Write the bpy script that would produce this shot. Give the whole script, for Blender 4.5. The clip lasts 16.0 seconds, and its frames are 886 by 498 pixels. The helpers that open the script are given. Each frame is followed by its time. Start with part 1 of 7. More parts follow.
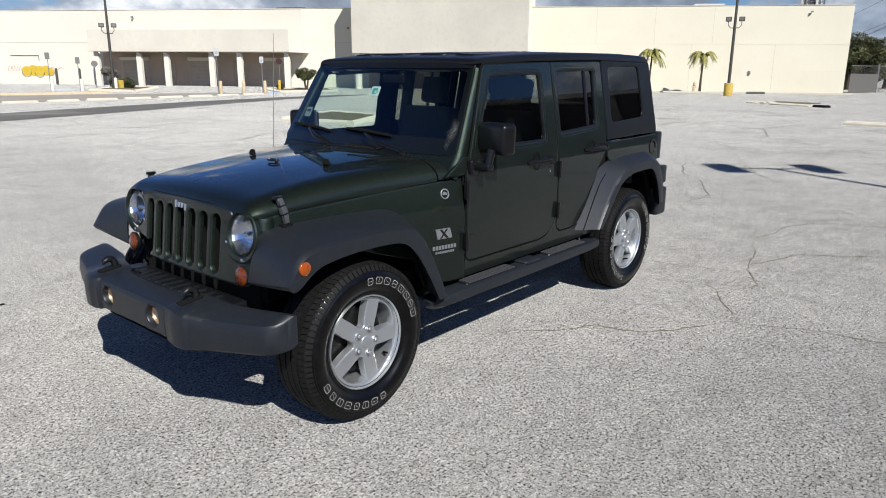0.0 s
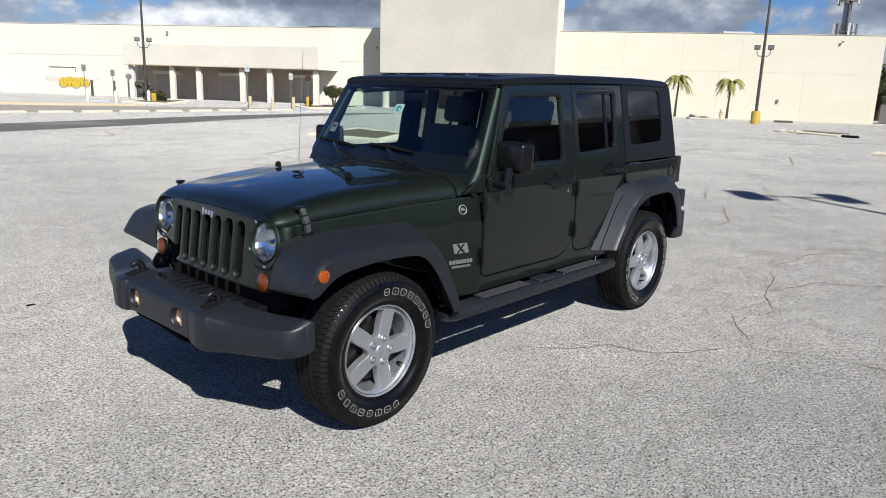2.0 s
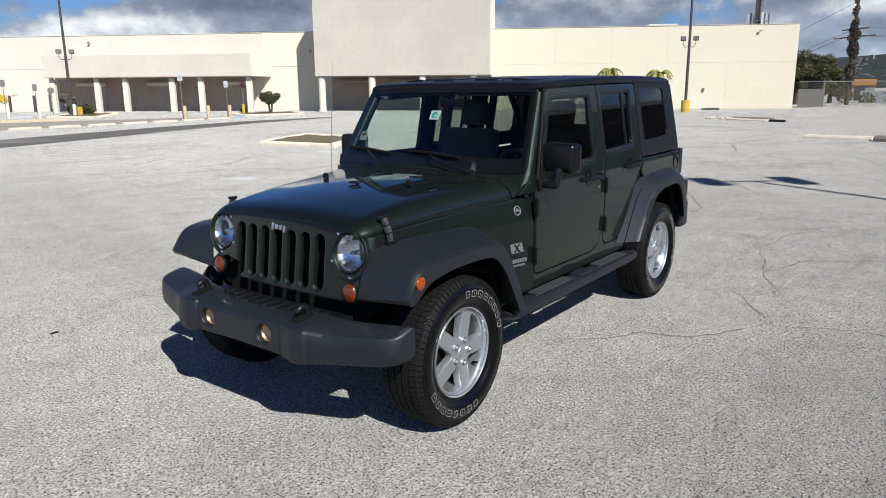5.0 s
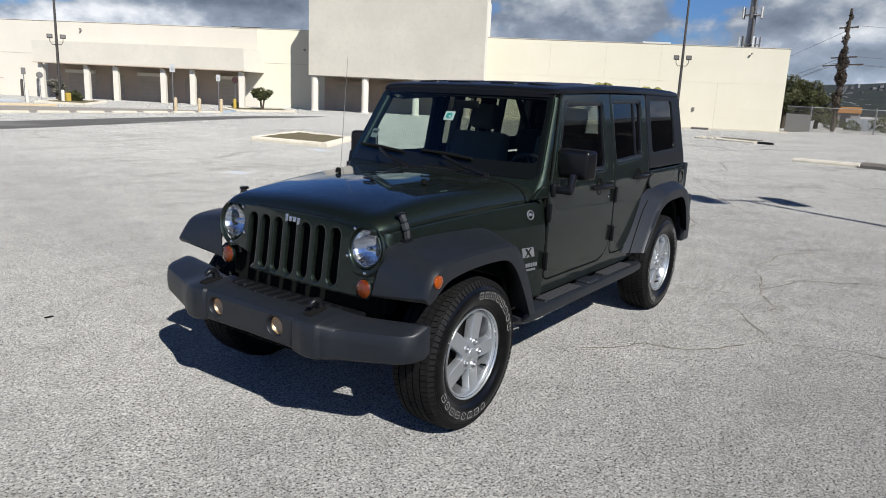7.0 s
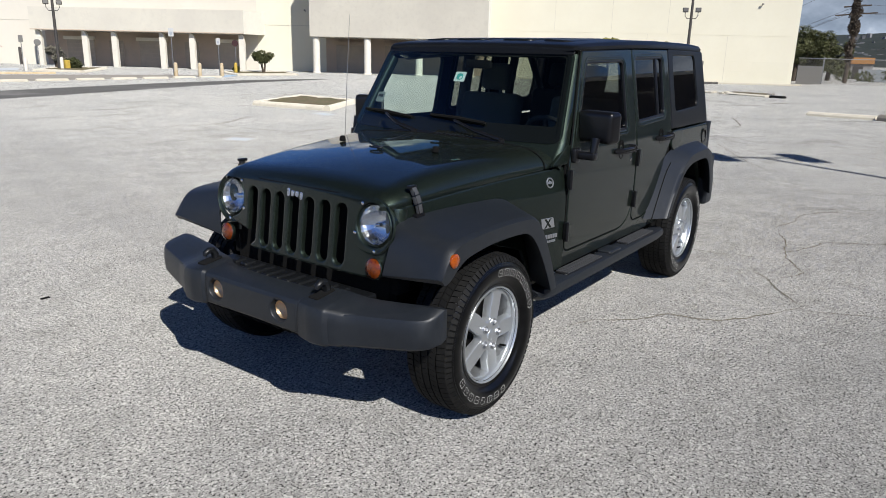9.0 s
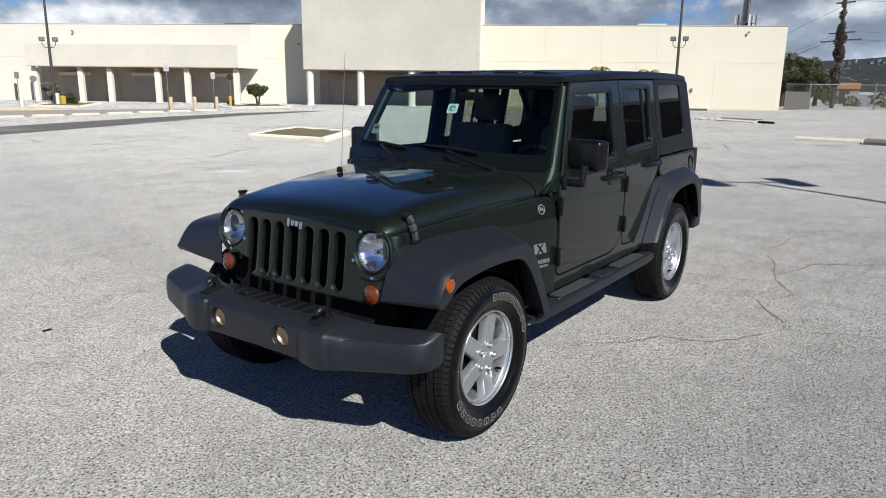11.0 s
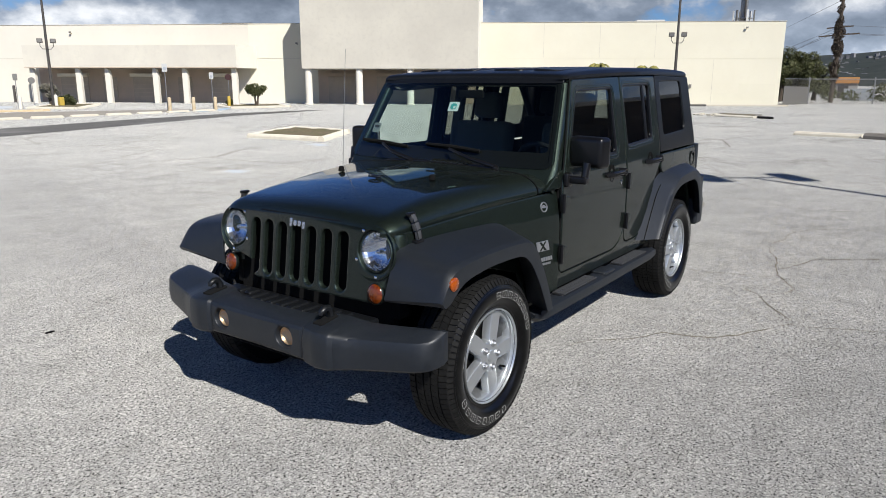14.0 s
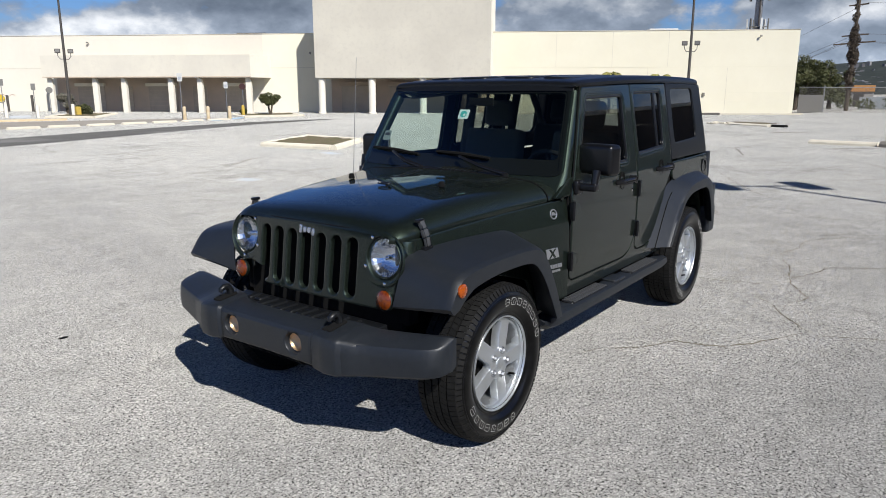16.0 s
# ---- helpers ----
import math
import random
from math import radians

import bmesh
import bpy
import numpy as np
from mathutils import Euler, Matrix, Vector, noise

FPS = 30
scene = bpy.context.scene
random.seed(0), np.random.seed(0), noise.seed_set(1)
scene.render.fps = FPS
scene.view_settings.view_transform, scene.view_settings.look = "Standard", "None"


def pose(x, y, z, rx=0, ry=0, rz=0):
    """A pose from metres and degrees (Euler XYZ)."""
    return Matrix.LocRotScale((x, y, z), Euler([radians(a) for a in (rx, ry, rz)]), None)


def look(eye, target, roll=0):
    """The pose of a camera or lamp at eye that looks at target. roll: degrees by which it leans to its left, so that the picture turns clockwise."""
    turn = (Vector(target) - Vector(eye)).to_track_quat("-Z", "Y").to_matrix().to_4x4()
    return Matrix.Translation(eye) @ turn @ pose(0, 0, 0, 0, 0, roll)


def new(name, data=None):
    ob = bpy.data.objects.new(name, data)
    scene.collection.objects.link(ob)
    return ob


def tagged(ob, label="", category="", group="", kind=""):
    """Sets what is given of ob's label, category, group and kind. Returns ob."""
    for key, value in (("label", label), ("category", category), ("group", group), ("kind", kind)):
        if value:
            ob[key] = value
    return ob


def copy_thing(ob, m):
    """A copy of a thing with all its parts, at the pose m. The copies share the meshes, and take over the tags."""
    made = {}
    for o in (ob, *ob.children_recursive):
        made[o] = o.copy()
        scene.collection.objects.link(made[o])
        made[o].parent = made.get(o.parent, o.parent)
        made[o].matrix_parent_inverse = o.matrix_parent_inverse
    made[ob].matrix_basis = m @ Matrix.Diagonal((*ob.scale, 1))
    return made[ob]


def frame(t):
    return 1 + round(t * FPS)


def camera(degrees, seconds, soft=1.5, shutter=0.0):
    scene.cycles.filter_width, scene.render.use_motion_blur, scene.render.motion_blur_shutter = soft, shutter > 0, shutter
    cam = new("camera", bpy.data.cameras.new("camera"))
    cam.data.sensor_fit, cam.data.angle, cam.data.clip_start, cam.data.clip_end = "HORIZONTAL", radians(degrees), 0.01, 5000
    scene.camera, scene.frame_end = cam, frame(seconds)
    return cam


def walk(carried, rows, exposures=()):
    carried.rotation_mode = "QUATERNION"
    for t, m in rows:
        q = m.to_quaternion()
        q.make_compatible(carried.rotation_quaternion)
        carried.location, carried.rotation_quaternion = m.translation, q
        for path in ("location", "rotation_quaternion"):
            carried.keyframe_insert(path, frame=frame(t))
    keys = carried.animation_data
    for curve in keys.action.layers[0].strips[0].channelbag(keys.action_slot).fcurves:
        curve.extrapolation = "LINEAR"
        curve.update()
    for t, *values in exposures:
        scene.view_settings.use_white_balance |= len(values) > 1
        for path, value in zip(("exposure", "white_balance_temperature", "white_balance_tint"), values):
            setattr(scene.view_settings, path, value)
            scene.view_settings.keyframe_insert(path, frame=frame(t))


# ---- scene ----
cam = camera(64.4, 16.0, soft=0.95)
PATH = [
    (0, (2.28, 3.319, 1.745), (0.802, 2.067, 1.247), 0.4),
    (0.5, (2.268, 3.302, 1.747), (0.803, 2.029, 1.265), 0.6),
    (1, (2.273, 3.308, 1.745), (0.82, 2.017, 1.278), 0.5),
    (1.5, (2.288, 3.327, 1.745), (0.843, 2.023, 1.287), 0.3),
    (2, (2.336, 3.404, 1.738), (0.889, 2.097, 1.293), 1.8),
    (2.5, (2.366, 3.453, 1.72), (0.92, 2.135, 1.304), 0.8),
    (3, (2.379, 3.471, 1.73), (0.937, 2.138, 1.351), 0.7),
    (3.5, (2.43, 3.399, 1.754), (1.023, 2.027, 1.38), 0.6),
    (4, (2.601, 3.195, 1.742), (1.093, 1.94, 1.35), -0.5),
    (4.2, (2.667, 3.13, 1.766), (1.13, 1.915, 1.362), -0.5),
    (6.3, (2.999, 2.755, 1.771), (1.43, 1.601, 1.316), -0.2),
    (6.5, (2.98, 2.753, 1.765), (1.402, 1.609, 1.318), 0.1),
    (7, (2.953, 2.775, 1.729), (1.363, 1.639, 1.303), 2.6),
    (7.5, (2.889, 2.71, 1.702), (1.312, 1.55, 1.292), 1.4),
    (8, (2.799, 2.627, 1.724), (1.233, 1.453, 1.312), 0.6),
    (8.5, (2.739, 2.565, 1.726), (1.185, 1.405, 1.235), 0.9),
    (9, (2.753, 2.579, 1.73), (1.193, 1.446, 1.197), 1.4),
    (11.5, (2.848, 2.645, 1.746), (1.263, 1.509, 1.301), 0.5),
    (12, (2.841, 2.642, 1.744), (1.263, 1.499, 1.291), 0.6),
    (12.5, (2.845, 2.639, 1.746), (1.271, 1.492, 1.291), 1.0),
    (13, (2.849, 2.635, 1.745), (1.276, 1.483, 1.297), 0.5),
    (13.5, (2.851, 2.636, 1.755), (1.281, 1.483, 1.304), 0.3),
    (14, (2.848, 2.626, 1.746), (1.265, 1.492, 1.287), 0.1),
    (14.5, (2.844, 2.635, 1.747), (1.254, 1.519, 1.27), 0.3),
    (15, (2.846, 2.642, 1.747), (1.257, 1.528, 1.263), 0.2),
    (15.5, (2.846, 2.64, 1.744), (1.268, 1.5, 1.286), 0.1),
    (16, (2.843, 2.643, 1.738), (1.277, 1.478, 1.303), -0.0),
]
walk(cam, [(t, look(eye, target, roll)) for t, eye, target, roll in PATH], exposures=[(0, -0.03), (3.5, 0.0), (4.2, -0.02), (6.3, -0.13), (9.2, -0.10), (11.3, -0.06), (16, -0.05)])

# ---- world, sun and exposure ----
SUN = Vector((0.525, 1.04, 1.0)).normalized()
sun_data = bpy.data.lights.new("sun", "SUN")
sun_data.energy, sun_data.angle, sun_data.color = 5.35, radians(0.53), (1.0, 0.975, 0.93)
sun_lamp = new("sun", sun_data)
sun_lamp.matrix_world = look(SUN * 60, (0, 0, 0))


def build_world():
    w = bpy.data.worlds.new("sky")
    scene.world = w
    w.use_nodes = True
    nt = w.node_tree
    nt.nodes.clear()
    N, L = nt.nodes.new, nt.links.new
    sky = N("ShaderNodeTexSky")
    sky.sky_type, sky.sun_disc = "NISHITA", False
    sky.sun_elevation = math.asin(SUN.z)
    sky.sun_rotation = math.atan2(SUN.x, SUN.y)
    sky.air_density, sky.dust_density, sky.ozone_density = 1.0, 0.6, 2.0
    tc = N("ShaderNodeTexCoord")
    sep = N("ShaderNodeSeparateXYZ")
    L(tc.outputs["Generated"], sep.inputs[0])

    def math_node(op, a, b=None, clamp=False):
        m = N("ShaderNodeMath")
        m.operation, m.use_clamp = op, clamp
        for k, v in enumerate((a, b)):
            if v is None:
                continue
            if isinstance(v, (int, float)):
                m.inputs[k].default_value = v
            else:
                L(v, m.inputs[k])
        return m.outputs[0]

    def clouds(scale, detail, rough, shift):
        mp = N("ShaderNodeMapping")
        mp.inputs["Location"].default_value = shift
        mp.inputs["Scale"].default_value = (scale, scale, scale * 1.7)
        L(tc.outputs["Generated"], mp.inputs[0])
        n = N("ShaderNodeTexNoise")
        n.inputs["Scale"].default_value = 1.0
        n.inputs["Detail"].default_value = detail
        n.inputs["Roughness"].default_value = rough
        L(mp.outputs[0], n.inputs["Vector"])
        return n.outputs["Fac"]

    def ramp(fac, stops):
        r = N("ShaderNodeValToRGB")
        r.color_ramp.elements[0].position, r.color_ramp.elements[0].color = stops[0][0], (*stops[0][1], 1)
        r.color_ramp.elements[1].position, r.color_ramp.elements[1].color = stops[-1][0], (*stops[-1][1], 1)
        for p, c in stops[1:-1]:
            r.color_ramp.elements.new(p).color = (*c, 1)
        L(fac, r.inputs[0])
        return r.outputs[0]

    # a bank of cumulus low over the horizon, open blue overhead; each heap bright on top and grey below
    thick = clouds(4.6, 9, 0.55, (3.1, 1.7, 0.4))
    above = clouds(4.6, 9, 0.55, (3.1, 1.7, 0.4 + 0.19))
    low = math_node("MINIMUM", math_node("MAXIMUM", math_node("MULTIPLY", math_node("SUBTRACT", sep.outputs[2], 0.165), -1.1), -0.24), 0.10)
    body = math_node("ADD", thick, low)
    cover = ramp(body, [(0.47, (0, 0, 0)), (0.53, (1, 1, 1))])
    relief = math_node("ADD", math_node("MULTIPLY", math_node("SUBTRACT", thick, above), 1.6), 0.47)
    tone = ramp(relief, [(0.32, (3.1, 3.7, 4.6)), (0.48, (5.0, 5.7, 6.8)), (0.58, (8.8, 9.2, 9.8)), (0.68, (13.5, 13.5, 13.5))])
    bank = N("ShaderNodeMix")
    bank.data_type, bank.blend_type = "RGBA", "MULTIPLY"
    bank.inputs[0].default_value = 1.0
    L(tone, bank.inputs[6])
    L(ramp(sep.outputs[2], [(0.03, (1.15, 1.20, 1.26)), (0.085, (0.92, 0.95, 1.0)), (0.106, (0.62, 0.66, 0.72)), (0.132, (0.72, 0.75, 0.79)), (0.175, (1.10, 1.10, 1.10)), (0.25, (1.0, 1.0, 1.0))]), bank.inputs[7])
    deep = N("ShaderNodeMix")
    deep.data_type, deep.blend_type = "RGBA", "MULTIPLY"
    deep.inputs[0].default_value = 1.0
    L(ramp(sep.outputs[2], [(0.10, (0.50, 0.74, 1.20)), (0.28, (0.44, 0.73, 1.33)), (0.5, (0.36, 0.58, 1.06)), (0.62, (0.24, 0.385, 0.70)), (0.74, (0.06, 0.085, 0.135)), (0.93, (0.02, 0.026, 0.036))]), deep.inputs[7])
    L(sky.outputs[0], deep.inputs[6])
    mix = N("ShaderNodeMix")
    mix.data_type = "RGBA"
    L(cover, mix.inputs[0])
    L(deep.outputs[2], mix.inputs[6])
    L(bank.outputs[2], mix.inputs[7])
    bg = N("ShaderNodeBackground")
    bg.inputs[1].default_value = 0.08
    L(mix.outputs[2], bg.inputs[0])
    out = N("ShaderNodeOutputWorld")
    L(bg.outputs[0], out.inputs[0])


build_world()


# ---- materials ----
def mat(name, color, rough=0.6, metal=0.0, coat=0.0, spec=0.5, vary=(), bump=(), coords="Object", emit=None):
    """A node material. vary: (scale, amount, colour) layers of noise; bump: (scale, strength) layers."""
    m = bpy.data.materials.new(name)
    m.use_nodes = True
    nt = m.node_tree
    N, L = nt.nodes.new, nt.links.new
    b = nt.nodes["Principled BSDF"]
    b.inputs["Base Color"].default_value = (*color, 1)
    b.inputs["Roughness"].default_value = rough
    b.inputs["Metallic"].default_value = metal
    b.inputs["Coat Weight"].default_value = coat
    b.inputs["Coat Roughness"].default_value = 0.04
    b.inputs["Specular IOR Level"].default_value = spec
    b.inputs["Diffuse Roughness"].default_value = 1.0 if rough > 0.85 else 0.0
    tc = N("ShaderNodeTexCoord")
    socket = None
    for scale, lo, hi, other in vary:
        n = N("ShaderNodeTexNoise")
        n.inputs["Scale"].default_value, n.inputs["Detail"].default_value = scale, 6
        n.inputs["Roughness"].default_value = 0.62
        L(tc.outputs[coords], n.inputs["Vector"])
        r = N("ShaderNodeMapRange")
        r.inputs["From Min"].default_value, r.inputs["From Max"].default_value = lo, hi
        L(n.outputs["Fac"], r.inputs["Value"])
        x = N("ShaderNodeMix")
        x.data_type = "RGBA"
        L(r.outputs[0], x.inputs[0])
        if socket:
            L(socket, x.inputs[6])
        else:
            x.inputs[6].default_value = (*color, 1)
        x.inputs[7].default_value = (*other, 1)
        socket = x.outputs[2]
    if socket:
        L(socket, b.inputs["Base Color"])
    normal = None
    for scale, strength, dist in bump:
        n = N("ShaderNodeTexNoise")
        n.inputs["Scale"].default_value, n.inputs["Detail"].default_value = scale, 4
        L(tc.outputs[coords], n.inputs["Vector"])
        bp = N("ShaderNodeBump")
        bp.inputs["Strength"].default_value, bp.inputs["Distance"].default_value = strength, dist
        L(n.outputs["Fac"], bp.inputs["Height"])
        if normal:
            L(normal, bp.inputs["Normal"])
        normal = bp.outputs[0]
    if normal:
        L(normal, b.inputs["Normal"])
    if emit:
        b.inputs["Emission Color"].default_value = (*emit[0], 1)
        b.inputs["Emission Strength"].default_value = emit[1]
    return m


def chip_seal(name):
    """Old pale asphalt: light stones in a grey binder, dark pits, worn and stained in large patches."""
    m = mat(name, (0.3, 0.29, 0.28), 0.9, spec=0.25)
    nt = m.node_tree
    N, L = nt.nodes.new, nt.links.new
    b = nt.nodes["Principled BSDF"]
    tc = nt.nodes["Texture Coordinate"]

    def noise_of(scale, detail, rough=0.6, stretch=None):
        n = N("ShaderNodeTexNoise")
        n.inputs["Scale"].default_value, n.inputs["Detail"].default_value = scale, detail
        n.inputs["Roughness"].default_value = rough
        if stretch:
            mp = N("ShaderNodeMapping")
            mp.inputs["Scale"].default_value = stretch[:3]
            mp.inputs["Rotation"].default_value = (0, 0, stretch[3])
            L(tc.outputs["Object"], mp.inputs[0])
            L(mp.outputs[0], n.inputs["Vector"])
        else:
            L(tc.outputs["Object"], n.inputs["Vector"])
        return n.outputs["Fac"]

    def ramp(fac, stops, interp="LINEAR"):
        r = N("ShaderNodeValToRGB")
        r.color_ramp.interpolation = interp
        e = r.color_ramp.elements
        e[0].position, e[0].color = stops[0][0], (*stops[0][1], 1)
        e[1].position, e[1].color = stops[-1][0], (*stops[-1][1], 1)
        for p, c in stops[1:-1]:
            e.new(p).color = (*c, 1)
        L(fac, r.inputs[0])
        return r.outputs[0]

    def mult(a, c):
        x = N("ShaderNodeMix")
        x.data_type, x.blend_type = "RGBA", "MULTIPLY"
        x.inputs[0].default_value = 1
        L(a, x.inputs[6])
        L(c, x.inputs[7])
        return x.outputs[2]

    vo = N("ShaderNodeTexVoronoi")
    vo.inputs["Scale"].default_value = 120
    L(tc.outputs["Object"], vo.inputs["Vector"])
    hue = N("ShaderNodeSeparateColor")
    L(vo.outputs["Color"], hue.inputs[0])
    stone = ramp(hue.outputs[0], [(0.0, (0.1555, 0.1552, 0.153)), (0.2, (0.2685, 0.2668, 0.261)), (0.7, (0.346, 0.3422, 0.3335)), (1.0, (0.5215, 0.513, 0.4975))])
    pits = mult(ramp(noise_of(70, 2, 0.6), [(0.384, (0.04, 0.04, 0.04)), (0.410, (1, 1, 1))]), ramp(noise_of(150, 1, 0.5), [(0.34, (0.10, 0.10, 0.10)), (0.37, (1, 1, 1))]))
    patches = ramp(noise_of(0.55, 6), [(0.32, (0.91, 0.908, 0.90)), (0.5, (0.98, 0.975, 0.96)), (0.68, (1.04, 1.034, 1.015))])
    wide = ramp(noise_of(0.09, 5), [(0.35, (0.92, 0.92, 0.92)), (0.6, (1.05, 1.045, 1.03))])
    streak = ramp(noise_of(0.55, 9, 0.72, (0.45, 1.5, 1, 0.45)), [(0.30, (0.62, 0.62, 0.61)), (0.36, (0.84, 0.84, 0.83)), (0.44, (1, 1, 1))])
    mottle = ramp(noise_of(2.6, 8, 0.7), [(0.34, (0.86, 0.86, 0.85)), (0.48, (1, 1, 1)), (0.64, (1.08, 1.075, 1.07))])
    flaking = ramp(noise_of(5.0, 5, 0.75, (0.6, 1.7, 1, 0.45)), [(0.36, (0.83, 0.825, 0.815)), (0.46, (1, 1, 1)), (0.66, (1.06, 1.06, 1.055))])
    # fine crazing, only in places
    warp = N("ShaderNodeTexNoise")
    warp.inputs["Scale"].default_value, warp.inputs["Detail"].default_value = 1.4, 5
    L(tc.outputs["Object"], warp.inputs["Vector"])
    shifted = N("ShaderNodeMix")
    shifted.data_type, shifted.blend_type = "RGBA", "ADD"
    shifted.inputs[0].default_value = 0.9
    L(tc.outputs["Object"], shifted.inputs[6])
    L(warp.outputs["Color"], shifted.inputs[7])
    net = N("ShaderNodeTexVoronoi")
    net.feature = "DISTANCE_TO_EDGE"
    net.inputs["Scale"].default_value = 0.42
    L(shifted.outputs[2], net.inputs["Vector"])
    lines = ramp(net.outputs["Distance"], [(0.003, (0.55, 0.54, 0.51)), (0.012, (0.86, 0.855, 0.84)), (0.035, (1, 1, 1))])
    where = ramp(noise_of(0.16, 3), [(0.46, (0, 0, 0)), (0.56, (1, 1, 1))])
    craze = N("ShaderNodeMix")
    craze.data_type = "RGBA"
    craze.inputs[6].default_value = (1, 1, 1, 1)
    L(lines, craze.inputs[7])
    # sun scattered back by the far lot, put into its colour; ragged border
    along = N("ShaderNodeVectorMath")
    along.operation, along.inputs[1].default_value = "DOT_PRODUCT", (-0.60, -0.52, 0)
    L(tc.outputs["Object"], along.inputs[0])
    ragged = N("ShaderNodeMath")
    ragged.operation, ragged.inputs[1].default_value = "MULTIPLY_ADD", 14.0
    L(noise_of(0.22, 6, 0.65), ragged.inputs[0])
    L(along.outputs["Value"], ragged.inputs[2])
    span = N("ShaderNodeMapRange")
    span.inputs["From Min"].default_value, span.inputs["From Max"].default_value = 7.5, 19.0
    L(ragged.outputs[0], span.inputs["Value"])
    far_net = N("ShaderNodeMath")
    far_net.operation = "MULTIPLY"
    L(where, far_net.inputs[0])
    L(span.outputs[0], far_net.inputs[1])
    L(far_net.outputs[0], craze.inputs[0])
    # the far ground's extra brightness, as a colour factor
    far_lift = ramp(span.outputs[0], [(0.0, (1, 1, 1)), (1.0, (1.50, 1.50, 1.47))])
    share = N("ShaderNodeMapRange")
    share.inputs["To Min"].default_value = 0.3
    L(span.outputs[0], share.inputs["Value"])
    worn = N("ShaderNodeMix")
    worn.data_type = "RGBA"
    worn.inputs[6].default_value = (1, 1, 1, 1)
    L(share.outputs[0], worn.inputs[0])
    L(mult(streak, flaking), worn.inputs[7])
    L(mult(mult(mult(mult(mult(mult(mult(stone, pits), patches), wide), mottle), worn.outputs[2]), craze.outputs[2]), far_lift), b.inputs["Base Color"])
    bp = N("ShaderNodeBump")
    bp.inputs["Strength"].default_value, bp.inputs["Distance"].default_value = 0.7, 0.004
    L(vo.outputs["Distance"], bp.inputs["Height"])
    bp2 = N("ShaderNodeBump")
    bp2.inputs["Strength"].default_value, bp2.inputs["Distance"].default_value = 0.6, 0.006
    L(noise_of(46, 3, 0.7), bp2.inputs["Height"])
    L(bp.outputs[0], bp2.inputs["Normal"])
    L(bp2.outputs[0], b.inputs["Normal"])
    return m


M = {}
M["lot"] = chip_seal("worn_asphalt")
M["road"] = mat("dark_asphalt", (0.066, 0.064, 0.060), 0.9, spec=0.2, vary=[(0.8, 0.3, 0.7, (0.105, 0.101, 0.094)), (0.25, 0.52, 0.62, (0.16, 0.156, 0.148)), (60, 0.45, 0.7, (0.15, 0.147, 0.14))], bump=[(90, 0.5, 0.005)])
M["old_asphalt"] = mat("brownish_asphalt", (0.235, 0.215, 0.185), 0.9, spec=0.2, vary=[(0.5, 0.3, 0.7, (0.30, 0.275, 0.24)), (40, 0.45, 0.7, (0.17, 0.155, 0.135))], bump=[(90, 0.5, 0.005)])
M["crack"] = mat("crack", (0.125, 0.110, 0.086), 1.0, spec=0.1, vary=[(9, 0.4, 0.65, (0.21, 0.188, 0.152))])
M["worn_crack"] = mat("worn_crack", (0.23, 0.215, 0.19), 1.0, spec=0.1, vary=[(5, 0.4, 0.6, (0.36, 0.35, 0.325))])
M["brown_wall"] = mat("brown_rendered_wall", (0.13, 0.105, 0.09), 0.9, spec=0.2, vary=[(0.5, 0.4, 0.7, (0.10, 0.08, 0.07))])
M["stucco"] = mat("cream_stucco", (0.88, 0.845, 0.715), 0.9, spec=0.2, vary=[(0.35, 0.35, 0.75, (0.84, 0.80, 0.67)), (2.4, 0.5, 0.85, (0.85, 0.81, 0.68))], bump=[(60, 0.25, 0.01)])
M["stucco_old"] = mat("weathered_stucco", (0.725, 0.69, 0.60), 0.9, spec=0.2, vary=[(0.25, 0.35, 0.7, (0.64, 0.605, 0.53)), (3.0, 0.5, 0.9, (0.60, 0.565, 0.495))], bump=[(60, 0.25, 0.01)])
M["stucco_left"] = mat("pinkish_stucco", (0.76, 0.725, 0.63), 0.9, spec=0.2, vary=[(0.3, 0.35, 0.7, (0.68, 0.645, 0.57)), (2.6, 0.5, 0.85, (0.67, 0.635, 0.56))], bump=[(60, 0.25, 0.01)])
M["stucco_upper"] = mat("pale_cream_stucco", (0.79, 0.75, 0.665), 0.9, spec=0.2, vary=[(0.3, 0.35, 0.75, (0.745, 0.705, 0.62)), (2.6, 0.5, 0.85, (0.75, 0.71, 0.625))], bump=[(60, 0.25, 0.01)])
M["stucco_patch"] = mat("repainted_stucco", (0.855, 0.82, 0.69), 0.9, spec=0.2, vary=[(0.8, 0.35, 0.7, (0.83, 0.795, 0.665))], bump=[(60, 0.25, 0.01)])
# porch brown, lifted and warmed in colour for light bounced off the ground
M["recess"] = mat("recess_brown", (0.66, 0.54, 0.43), 0.9, vary=[(0.6, 0.35, 0.7, (0.56, 0.48, 0.39))])
M["white_paint"] = mat("cream_column_paint", (0.84, 0.79, 0.68), 0.8, vary=[(3, 0.5, 0.9, (0.76, 0.70, 0.58))])
M["concrete"] = mat("pale_concrete", (0.72, 0.67, 0.56), 0.9, vary=[(3, 0.35, 0.7, (0.62, 0.57, 0.47)), (14, 0.55, 0.8, (0.45, 0.41, 0.34))], bump=[(40, 0.4, 0.01)])
M["steel"] = mat("galvanised_steel", (0.33, 0.33, 0.33), 0.5, 0.7, vary=[(8, 0.4, 0.7, (0.22, 0.22, 0.22))])
M["dark_steel"] = mat("dark_pole_paint", (0.06, 0.055, 0.05), 0.6, vary=[(3, 0.45, 0.8, (0.12, 0.1, 0.085))])
